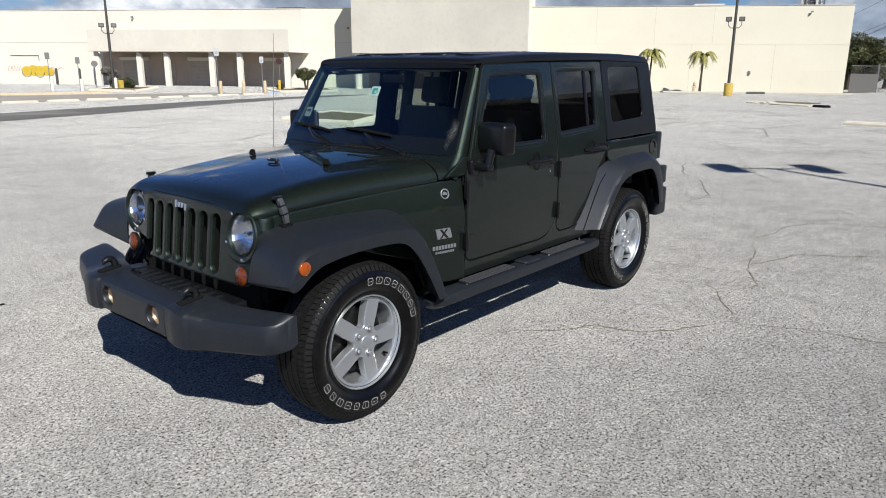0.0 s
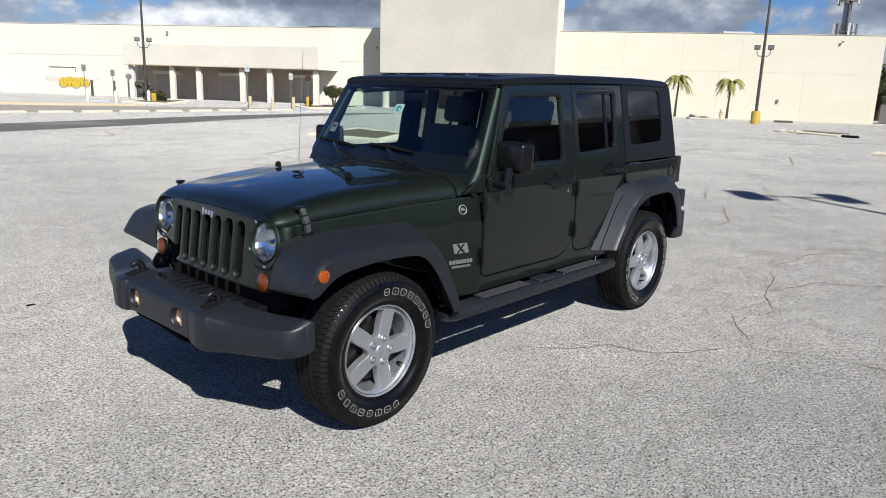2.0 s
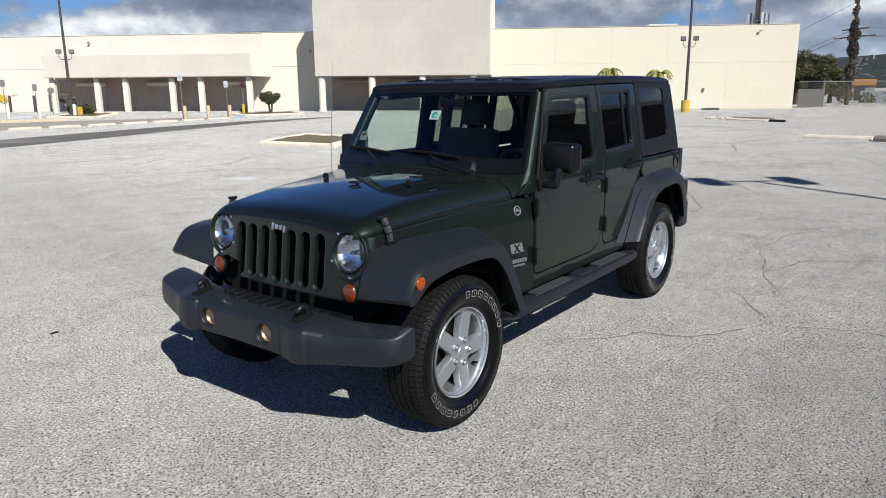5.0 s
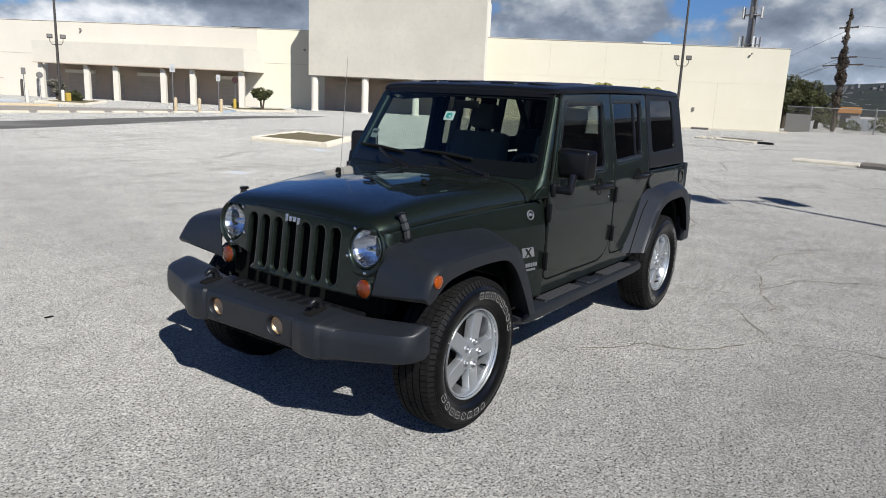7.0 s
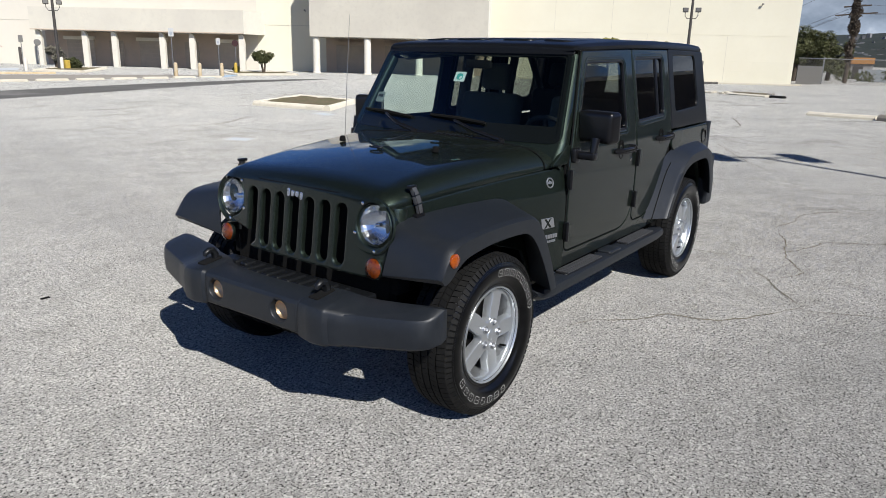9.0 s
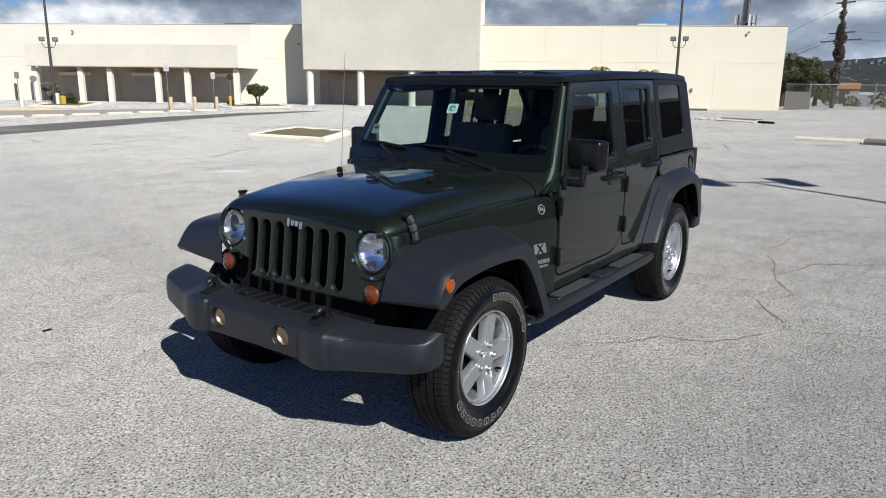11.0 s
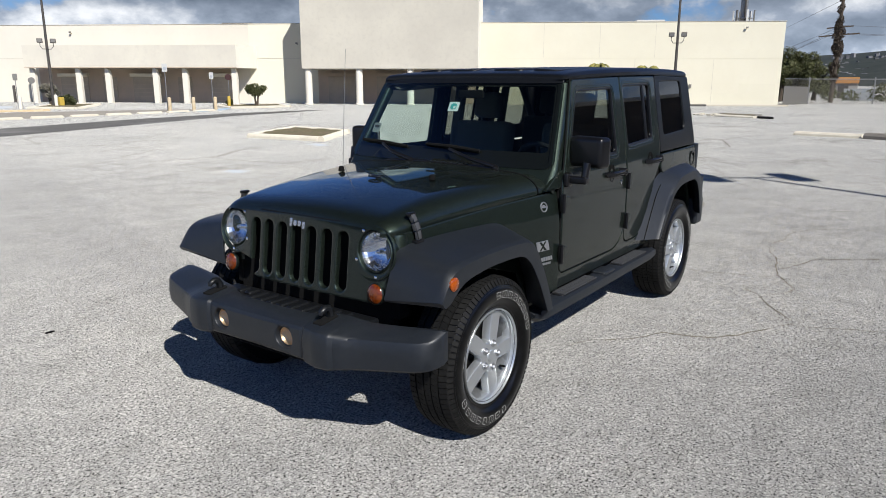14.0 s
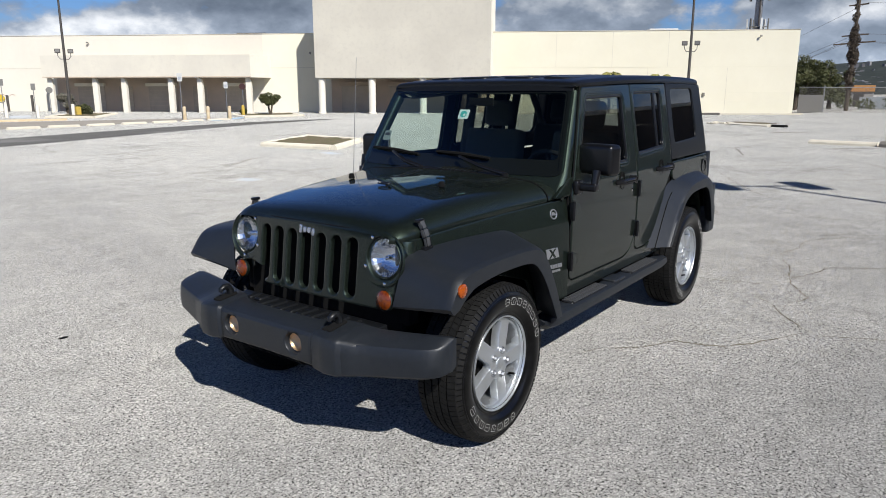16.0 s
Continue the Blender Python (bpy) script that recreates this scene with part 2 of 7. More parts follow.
M["yellow"] = mat("yellow_paint", (0.62, 0.43, 0.07), 0.7, vary=[(6, 0.45, 0.75, (0.4, 0.27, 0.07))])
# sign red taken far down: the face's shade is put into the colour
M["red"] = mat("shaded_red_paint", (0.045, 0.009, 0.009), 0.6, vary=[(9, 0.4, 0.7, (0.03, 0.008, 0.008))])
M["sign_white"] = mat("sign_white", (0.56, 0.56, 0.54), 0.5)
M["sign_back"] = mat("sign_back_grey", (0.24, 0.23, 0.21), 0.5, 0.5)
M["blue_paint"] = mat("worn_blue_paint", (0.38, 0.45, 0.52), 0.9, vary=[(3, 0.38, 0.58, (0.46, 0.47, 0.48)), (14, 0.42, 0.6, (0.44, 0.46, 0.47))])
M["bay_paint"] = mat("blue_bay_paint", (0.24, 0.38, 0.52), 0.9, vary=[(1.5, 0.45, 0.65, (0.40, 0.45, 0.50))])
M["soil"] = mat("dry_soil_and_grass", (0.115, 0.088, 0.052), 1.0, vary=[(2.5, 0.4, 0.7, (0.085, 0.092, 0.038)), (12, 0.45, 0.75, (0.18, 0.145, 0.09))], bump=[(12, 0.8, 0.05)])
M["bark"] = mat("grey_brown_bark", (0.13, 0.10, 0.075), 0.95, vary=[(9, 0.35, 0.7, (0.07, 0.055, 0.04))], bump=[(14, 0.6, 0.03)])
M["palm_leaf"] = mat("palm_leaf", (0.30, 0.29, 0.075), 0.6, vary=[(2.2, 0.35, 0.7, (0.42, 0.36, 0.12)), (5, 0.45, 0.7, (0.18, 0.19, 0.05))])
M["leaf"] = mat("dark_leaves", (0.088, 0.098, 0.034), 0.6, vary=[(1.3, 0.35, 0.7, (0.052, 0.062, 0.022)), (6, 0.45, 0.7, (0.13, 0.125, 0.045))])
M["dry_leaf"] = mat("dry_grey_leaves", (0.26, 0.24, 0.19), 0.8, vary=[(4, 0.4, 0.7, (0.17, 0.16, 0.12))])
M["hill"] = mat("wooded_hill", (0.020, 0.027, 0.022), 1.0, vary=[(0.02, 0.35, 0.65, (0.032, 0.038, 0.031)), (0.09, 0.4, 0.7, (0.012, 0.018, 0.015))])
M["far_wall"] = mat("far_house_wall", (0.42, 0.40, 0.37), 0.9)
M["far_house"] = mat("distant_house_wall", (0.30, 0.30, 0.31), 0.9, vary=[(0.03, 0.4, 0.6, (0.10, 0.10, 0.105))])
M["shutter"] = mat("brown_shutter", (0.52, 0.45, 0.365), 0.8, vary=[(1.2, 0.4, 0.7, (0.44, 0.38, 0.31))])
M["graffiti"] = mat("yellow_spray_paint", (0.68, 0.5, 0.05), 0.8, vary=[(4, 0.45, 0.7, (0.6, 0.34, 0.03))])
M["graffiti_red"] = mat("pale_red_spray_paint", (0.5, 0.3, 0.26), 0.8)
M["orange"] = mat("orange_roof_paint", (0.5, 0.24, 0.08), 0.8)
M["bollard_cream"] = mat("cream_bollard_paint", (0.66, 0.54, 0.36), 0.75, vary=[(5, 0.4, 0.7, (0.55, 0.40, 0.22))])
M["fence_wire"] = mat("dull_fence_wire", (0.11, 0.105, 0.10), 0.7, 0.3)


# ---- helpers of this scene ----
def thing(name, label, category, group="", kind="", at=None):
    ob = new(name)
    ob.empty_display_size = 0.1
    if at:
        ob.matrix_world = at
    return tagged(ob, label, category, group, kind)


def link_mesh(name, bm, material, smooth=None):
    me = bpy.data.meshes.new(name)
    bmesh.ops.recalc_face_normals(bm, faces=bm.faces)
    bm.to_mesh(me)
    bm.free()
    mats = material if isinstance(material, (list, tuple)) else [material]
    for x in mats:
        me.materials.append(x)
    if smooth is not None:
        for p in me.polygons:
            p.use_smooth = True
        me.set_sharp_from_angle(angle=radians(smooth))
    return new(name, me)


def part(name, bm, material, parent, label="", smooth=None):
    ob = link_mesh(name, bm, material, smooth)
    ob.parent = parent
    if label:
        ob["label"] = label
    return ob


def solo(name, bm, material, label, category, group="", kind="", smooth=None):
    return tagged(link_mesh(name, bm, material, smooth), label, category, group, kind)


def add_box(bm, lo, hi, bevel=0.0, m=None, seg=2):
    c = [(a + b) / 2 for a, b in zip(lo, hi)]
    s = [abs(b - a) for a, b in zip(lo, hi)]
    g = bmesh.ops.create_cube(bm, size=1.0, matrix=Matrix.LocRotScale(c, None, s))
    vs = g["verts"]
    if bevel:
        es = list({e for v in vs for e in v.link_edges})
        r = bmesh.ops.bevel(bm, geom=es, offset=bevel, segments=seg, affect="EDGES", profile=0.6)
        vs = list({v for f in r["faces"] for v in f.verts} | {v for v in vs if v.is_valid})
    if m:
        bmesh.ops.transform(bm, matrix=m, verts=[v for v in vs if v.is_valid])
    return bm


def box(lo, hi, bevel=0.0, m=None, seg=2):
    return add_box(bmesh.new(), lo, hi, bevel, m, seg)


def add_ring_loft(bm, rings, closed=True, caps=True):
    """Join rings of points, each of the same count, into a skin."""
    vr = [[bm.verts.new(p) for p in r] for r in rings]
    n = len(vr[0])
    for a, b in zip(vr, vr[1:]):
        for i in range(n if closed else n - 1):
            j = (i + 1) % n
            bm.faces.new((a[i], a[j], b[j], b[i]))
    if caps and closed:
        bm.faces.new(vr[0][::-1])
        bm.faces.new(vr[-1])
    return vr


def add_lathe(bm, profile, seg=24, m=None, caps=False):
    """Turn (radius, height) pairs round z."""
    m = m or Matrix()
    rings = [[m @ Vector((r * math.cos(2 * math.pi * i / seg), r * math.sin(2 * math.pi * i / seg), h)) for i in range(seg)] for r, h in profile]
    add_ring_loft(bm, rings, True, caps)
    return bm


def lathe(profile, seg=24, m=None, caps=True):
    return add_lathe(bmesh.new(), profile, seg, m, caps)


def add_tube(bm, pts, r, seg=8, caps=True):
    """A round bar along points; r is one radius or one for each point."""
    pts = [Vector(p) for p in pts]
    rs = r if isinstance(r, (list, tuple)) else [r] * len(pts)
    rings = []
    side = None
    for i, p in enumerate(pts):
        d = (pts[min(i + 1, len(pts) - 1)] - pts[max(i - 1, 0)]).normalized()
        if side is None:
            side = d.orthogonal().normalized()
        side = (side - d * side.dot(d)).normalized()
        up = d.cross(side)
        rings.append([p + (side * math.cos(2 * math.pi * k / seg) + up * math.sin(2 * math.pi * k / seg)) * rs[i] for k in range(seg)])
    add_ring_loft(bm, rings, True, caps)
    return bm


def tube(pts, r, seg=8):
    return add_tube(bmesh.new(), pts, r, seg)


def add_prism(bm, outline, lo, hi, axis="y"):
    """A closed outline of 2D points, pushed from lo to hi along an axis."""
    def place(u, v, w):
        return {"y": (u, w, v), "x": (w, u, v), "z": (u, v, w)}[axis]
    add_ring_loft(bm, [[place(u, v, lo) for u, v in outline], [place(u, v, hi) for u, v in outline]])
    return bm


def prism(outline, lo, hi, axis="y"):
    return add_prism(bmesh.new(), outline, lo, hi, axis)


def rounded(w, h, r, n=5):
    """A rounded rectangle's outline round the origin."""
    out = []
    for cx, cy, a in ((w / 2 - r, h / 2 - r, 0), (-w / 2 + r, h / 2 - r, 90), (-w / 2 + r, -h / 2 + r, 180), (w / 2 - r, -h / 2 + r, 270)):
        for k in range(n + 1):
            t = radians(a + 90 * k / n)
            out.append((cx + r * math.cos(t), cy + r * math.sin(t)))
    return out


# ---- the ground ----
def build_ground():
    bm = bmesh.new()
    cuts = [-1500, -400, -120, -60, -30, -15, -8, -4, 0, 4, 8, 15, 40, 150, 1500]
    grid = [[bm.verts.new((x, y, 0)) for y in cuts] for x in cuts]
    for i in range(len(cuts) - 1):
        for j in range(len(cuts) - 1):
            bm.faces.new((grid[i][j], grid[i + 1][j], grid[i + 1][j + 1], grid[i][j + 1]))
    solo("ground", bm, M["lot"], "worn pale grey asphalt car park with cracks", "ground", kind="structure")
    bm = bmesh.new()
    near = [(20, -10.5), (-3.5, -21.2), (-6.2, -22.2), (-9.9, -23.7), (-15.0, -25.9), (-22.5, -29.2), (-31, -31.2)]
    far = [(14, -16.5), (-4.5, -25.4), (-7.75, -26.6), (-12.1, -28.3), (-17.6, -30.3), (-24.5, -31.9), (-31, -32.0)]
    a = [bm.verts.new((x, y, 0.005)) for x, y in near]
    b = [bm.verts.new((x, y, 0.005)) for x, y in far]
    for i in range(len(a) - 1):
        bm.faces.new((a[i], a[i + 1], b[i + 1], b[i]))
    solo("road", bm, M["road"], "strip of darker newer asphalt across the car park", "road", kind="structure")
    bm = bmesh.new()
    near = [(2, -38.5), (-6.8, -35.2), (-10.2, -34.4), (-14.4, -34.6), (-20.9, -36.0), (-28.0, -37.0)]
    far = [(0, -49.0), (-9.5, -45.2), (-13.5, -43.4), (-18.8, -42.4), (-24.5, -40.6), (-28.6, -38.2)]
    a = [bm.verts.new((x, y, 0.004)) for x, y in near]
    b = [bm.verts.new((x, y, 0.004)) for x, y in far]
    for i in range(len(a) - 1):
        bm.faces.new((a[i], a[i + 1], b[i + 1], b[i]))
    solo("lane", bm, M["old_asphalt"], "brownish older asphalt lane behind the wheel stops", "road", kind="structure")


build_ground()

# ---- the store ----
CORNER = Vector((-63.3, -9.0, 0))
ALONG = Vector((0.5125, -0.858, 0)).normalized()
OUT = Vector((0.858, 0.5125, 0)).normalized()
STORE = Matrix((( ALONG.x, OUT.x, 0, CORNER.x), (ALONG.y, OUT.y, 0, CORNER.y), (0, 0, 1, 0), (0, 0, 0, 1)))


def prism_between(profile, y0, y1):
    """An upright slab whose outline lies in the wall's plane, from y0 to y1 before it."""
    bm = bmesh.new()
    add_ring_loft(bm, [[(u, y, v) for u, v in profile] for y in (y0, y1)], True, True)
    return bm


def build_store():
    store = thing("store_building", "large closed store with cream stucco walls and a flat roof", "building", at=STORE)
    part("wall", box((0.85, -40, 0), (46.35, 0, 6.76)), M["stucco"], store, "sunlit cream stucco wall")
    part("wall", box((46.352, -40, 0), (110, -0.004, 6.74)), M["stucco_upper"], store, "sunlit pale cream stucco wall")
    part("parapet_cap", box((0.80, -0.3, 6.76), (46.34, 0.05, 6.80), 0.01), M["stucco_old"], store)
    part("parapet_cap", box((46.36, -0.3, 6.741), (110, 0.04, 6.79), 0.01), M["stucco_old"], store)
    # tower over the entrance, on round columns, with a deep porch under it
    tower = part("tower", box((26.0, -6, 2.88), (40.38, 4.65, 10.12), 0.03), M["stucco_old"], store, "tall blank entrance tower of grey-cream stucco")
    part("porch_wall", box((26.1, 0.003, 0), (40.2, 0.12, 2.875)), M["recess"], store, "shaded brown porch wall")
    for s in (39.96, 35.73, 31.5, 27.3):
        part("column", lathe([(0.35, 0), (0.35, 0.1), (0.29, 0.12), (0.29, 2.876)], 20, pose(s, 4.2, 0)), M["white_paint"], store, "round cream porch column", smooth=40)
    for s0, s1 in ((36.4, 39.3), (32.2, 35.0)):
        door = part("shutter", box((s0, 0.121, 0.02), (s1, 0.17, 2.3), 0.01), M["shutter"], store, "closed brown shutter")
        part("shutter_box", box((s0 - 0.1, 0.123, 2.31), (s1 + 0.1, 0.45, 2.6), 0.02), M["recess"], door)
    # long canopy over the colonnade
    part("canopy", prism([(46.35, 3.3), (65.2, 3.3), (65.2, 0.003), (45.72, 0.003)], 2.98, 4.85, "z"), M["stucco_left"], store, "long weathered stucco canopy over a colonnade")
    part("canopy_edge", box((46.34, 3.301, 2.98), (65.21, 3.33, 3.06), 0.005), M["recess"], store)
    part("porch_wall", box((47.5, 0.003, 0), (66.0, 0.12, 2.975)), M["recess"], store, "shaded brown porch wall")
    for s in (64.78, 60.62, 57.97, 53.70, 51.07, 46.74):
        part("column", prism_between([(s + 0.24, 0), (s + 0.24, 2.976), (s + 0.06, 2.976), (s - 0.08, 2.88), (s - 0.18, 2.66), (s - 0.24, 2.32), (s - 0.24, 0)], 2.62, 2.92), M["white_paint"], store, "cream porch pier with a rounded shoulder", smooth=25)
    for s0, s1 in ((61.4, 64.0), (54.6, 57.2), (58.7, 60.0), (51.7, 53.0), (47.6, 50.0)):
        door = part("shutter", box((s0, 0.121, 0.02), (s1, 0.17, 2.25), 0.01), M["shutter"], store, "closed brown shutter")
        for k in range(6):
            part("shutter_slat", box((s0 + 0.05, 0.171, 0.2 + k * 0.34), (s1 - 0.05, 0.185, 0.22 + k * 0.34)), M["recess"], door)
        if s1 - s0 > 2:
            part("shutter_box", box((s0 - 0.1, 0.123, 2.26), (s1 + 0.1, 0.5, 2.55), 0.02), M["white_paint"], door, "pale shutter housing")
    # string course, joints and repainted areas of the walls
    part("string_course", box((0.82, 0.001, 3.79), (25.6, 0.014, 3.83), 0.004), M["stucco_patch"], store)
    part("string_course", box((65.3, 0.001, 3.84), (109, 0.014, 3.90), 0.004), M["stucco_old"], store)
    part("string_course", box((40.4, 0.001, 3.84), (46.3, 0.02, 3.88), 0.006), M["stucco_old"], store)
    for s, z0, z1 in ((15.9, 3.86, 6.68), (11.3, 3.86, 6.68), (6.4, 0.05, 3.76), (12.9, 0.05, 3.76), (20.6, 3.86, 6.68)):
        part("wall_joint", box((s - 0.012, 0.001, z0), (s + 0.012, 0.005, z1)), M["stucco_old"], store)
    part("repainted_patch", box((1.2, 0.002, 0.05), (6.2, 0.006, 1.75)), M["stucco_patch"], store, "greyer patch of repainted wall")
    part("repainted_patch", box((4.2, 0.0065, 1.0), (6.3, 0.009, 1.7)), M["stucco"], store)
    # lamps, brackets and plant on wall and roof
    for s, z in ((4.0, 6.15), (62.6, 6.0), (42.0, 5.0)):
        br = tube([(s, 0.0, z), (s, 0.18, z + 0.12)], 0.03, 8)
        add_box(br, (s - 0.08, 0.15, z + 0.05), (s + 0.08, 0.3, z + 0.18), 0.02)
        part("wall_lamp", br, M["sign_back"], store, "small grey wall lamp")
    part("meter_box", box((8.1, 0.001, 1.4), (8.28, 0.12, 1.7), 0.02), M["sign_back"], store, "small grey meter box")
    part("roof_unit", box((10.3, -3, 6.705), (12.7, -1.5, 7.05), 0.03), M["sign_white"], store, "low pale roof unit")
    part("roof_unit", box((46.6, -2.5, 6.745), (49.3, -1.6, 7.0), 0.03), M["dark_steel"], store, "low dark roof unit")
    pipe = tube([(75.9, 0.03, 2.65), (72.9, 0.03, 2.65), (72.9, 0.03, 2.2)], 0.035, 6)
    part("wall_pipe", pipe, M["sign_back"], store)
    # spray paint on the wall, as plain blobs and strokes
    bm = bmesh.new()
    for k, (s, r) in enumerate(((74.4, 0.50), (73.7, 0.55), (73.0, 0.52), (72.3, 0.5), (71.8, 0.36))):
        disc = [(s + r * (1 + 0.1 * math.sin(3 * a + k)) * math.cos(a), 1.2 + 0.95 * r * math.sin(a) + 0.05 * (k % 2)) for a in [2 * math.pi * i / 22 for i in range(22)]]
        bm.faces.new([bm.verts.new((u, 0.004 + k * 0.001, v)) for u, v in disc])
    part("spray_paint", bm, M["graffiti"], store, "yellow spray-painted blobs on the wall")
    lines = bmesh.new()
    zigzag = [(74.9 + k * 0.15, 0.012, (1.2, 1.7)[k % 2]) for k in range(11)]
    add_tube(lines, zigzag, 0.02, 4)
    part("spray_strokes", lines, M["graffiti_red"], store, "pale red spray strokes")
    part("spray_wave", tube([(75.0 - 4.6 + 0.2 * i, 0.012, 1.45 + 0.12 * math.sin(i * 1.3)) for i in range(8)], 0.02, 4), M["graffiti_red"], store, "pale red wavy spray line")
    rim = bmesh.new()
    for k, (s, r) in enumerate(((74.4, 0.50), (73.0, 0.52), (71.8, 0.36))):
        add_tube(rim, [(s + r * math.cos(a), 0.012, 1.12 + 0.95 * r * math.sin(a)) for a in [math.pi + math.pi * i / 12 for i in range(13)]], 0.025, 4)
    part("spray_outline", rim, M["dark_steel"], store)


build_store()
# ---- materials of the car ----
def car_paint():
    m = mat("green_metallic_paint", (0.0130, 0.0190, 0.0160), 0.52, 0.88, coat=1.0, vary=[(1400, 0.48, 0.72, (0.098, 0.140, 0.104))])
    b = m.node_tree.nodes["Principled BSDF"]
    b.inputs["Coat Roughness"].default_value = 0.03
    b.inputs["Coat IOR"].default_value = 1.5
    return m


def pane_material(name, tint, gloss=1.0, face=0.065):
    """Thin glass: a clear tinted pane whose shine grows at grazing angles."""
    m = bpy.data.materials.new(name)
    m.use_nodes = True
    nt = m.node_tree
    nt.nodes.clear()
    N, L = nt.nodes.new, nt.links.new
    tr, gl, lw, mx, out = N("ShaderNodeBsdfTransparent"), N("ShaderNodeBsdfGlossy"), N("ShaderNodeLayerWeight"), N("ShaderNodeMixShader"), N("ShaderNodeOutputMaterial")
    tr.inputs[0].default_value = (*tint, 1)
    gl.inputs[0].default_value = (gloss, gloss, gloss, 1)
    gl.inputs["Roughness"].default_value = 0.015
    lw.inputs[0].default_value = 0.5
    power, scale = N("ShaderNodeMath"), N("ShaderNodeMath")
    power.operation, power.inputs[1].default_value = "POWER", 4.5
    scale.operation, scale.inputs[1].default_value, scale.inputs[2].default_value = "MULTIPLY_ADD", 1.0 - face, face
    L(lw.outputs["Facing"], power.inputs[0])
    L(power.outputs[0], scale.inputs[0])
    L(scale.outputs[0], mx.inputs[0])
    L(tr.outputs[0], mx.inputs[1])
    L(gl.outputs[0], mx.inputs[2])
    L(mx.outputs[0], out.inputs[0])
    return m


M["paint"] = car_paint()
M["plastic"] = mat("grained_black_plastic", (0.0098, 0.0128, 0.0176), 0.45, spec=0.66, vary=[(3.5, 0.35, 0.7, (0.0140, 0.0168, 0.0212)), (26, 0.42, 0.72, (0.0165, 0.0195, 0.0240))], bump=[(700, 0.25, 0.001)])
M["top"] = mat("black_hardtop", (0.006, 0.0068, 0.0082), 0.38, spec=0.45, vary=[(5, 0.4, 0.75, (0.009, 0.010, 0.0115))], bump=[(900, 0.2, 0.001)])
M["trim"] = mat("gloss_black_trim", (0.007, 0.007, 0.008), 0.28)
M["matt_black"] = mat("matt_black", (0.006, 0.006, 0.006), 0.9, spec=0.15)
M["underbody"] = mat("dusty_underbody", (0.012, 0.012, 0.012), 0.85, vary=[(9, 0.45, 0.75, (0.025, 0.023, 0.02))])
M["rubber"] = mat("tyre_rubber", (0.0025, 0.0025, 0.0025), 0.40, coat=0.6, spec=0.15, vary=[(25, 0.45, 0.75, (0.006, 0.006, 0.006))], bump=[(60, 0.06, 0.003)])
M["rubber"].node_tree.nodes["Principled BSDF"].inputs["Coat Roughness"].default_value = 0.17
M["tread"] = mat("tread_rubber", (0.006, 0.006, 0.006), 0.7, spec=0.25, vary=[(30, 0.4, 0.7, (0.012, 0.0117, 0.011))])
M["stud"] = mat("worn_grip_studs", (0.062, 0.064, 0.068), 0.45)
M["marking"] = mat("raised_white_rubber", (0.55, 0.55, 0.53), 0.6)
M["alloy"] = mat("silver_alloy", (0.70, 0.73, 0.75), 0.34, 0.85, coat=0.4, vary=[(500, 0.4, 0.7, (0.77, 0.80, 0.82))])
M["chrome"] = mat("chrome", (0.8, 0.8, 0.8), 0.07, 1.0)
M["barrel"] = mat("inner_barrel_alloy", (0.52, 0.54, 0.56), 0.34, 0.8, vary=[(40, 0.45, 0.8, (0.40, 0.41, 0.42))])
M["handle"] = mat("satin_black_handle", (0.008, 0.008, 0.009), 0.24, spec=0.5)
# lighter metal laid on black parts where they glint in the sun
M["edge_shine"] = mat("glint_edge", (0.10, 0.11, 0.10), 0.16, 0.9)
# brake metal kept near black to hold the shade inside the wheel
M["brake"] = mat("shaded_brake_steel", (0.018, 0.017, 0.016), 0.5, 0.7)
M["amber"] = mat("amber_lens", (0.38, 0.075, 0.005), 0.12, coat=1.0, vary=[(90, 0.45, 0.7, (0.20, 0.034, 0.003))], bump=[(110, 0.5, 0.003)])
# amber again, with the shade on the front lamps put into the colour
M["turn_lens"] = mat("shaded_amber_lens", (0.17, 0.034, 0.003), 0.12, coat=1.0, vary=[(70, 0.45, 0.65, (0.09, 0.014, 0.002))], bump=[(90, 0.6, 0.004)])
M["red_lens"] = mat("red_lens", (0.25, 0.012, 0.01), 0.15, coat=1.0)
M["reflector"] = mat("lamp_reflector", (0.88, 0.90, 0.92), 0.17, 1.0, bump=[(70, 0.25, 0.004)])
M["fog_lens"] = mat("warm_fog_reflector", (0.78, 0.54, 0.31), 0.42, 0.75, bump=[(60, 0.4, 0.005)])
M["lens"] = pane_material("clear_lens", (0.95, 0.96, 0.97))
M["windscreen"] = pane_material("windscreen_glass", (0.86, 0.95, 0.91), face=0.105)
M["door_glass"] = pane_material("door_glass", (0.74, 0.83, 0.79))
# driver's door pane: the dark cabin behind it is put into the tint
M["shaded_glass"] = pane_material("door_glass_dim_cabin", (0.20, 0.21, 0.20))
M["grey_glass"] = pane_material("grey_privacy_glass", (0.27, 0.285, 0.25))
# driver's rear panes, real tint plus the cabin's darkness in one colour
M["dark_glass"] = pane_material("privacy_glass_dim_cabin", (0.016, 0.015, 0.014))
M["fabric"] = mat("dark_seat_fabric", (0.15, 0.153, 0.152), 0.95, spec=0.2, vary=[(120, 0.4, 0.7, (0.11, 0.112, 0.112))], bump=[(300, 0.3, 0.002)])
M["dash"] = mat("grey_dash_plastic", (0.045, 0.047, 0.050), 0.8, spec=0.3, bump=[(500, 0.2, 0.001)])
M["badge"] = mat("badge_silver", (0.55, 0.56, 0.58), 0.3, 0.8)
M["badge_blue"] = mat("badge_bright", (0.62, 0.68, 0.8), 0.15, 0.9)
M["sticker"] = mat("sticker_paper", (0.62, 0.68, 0.66), 0.6)
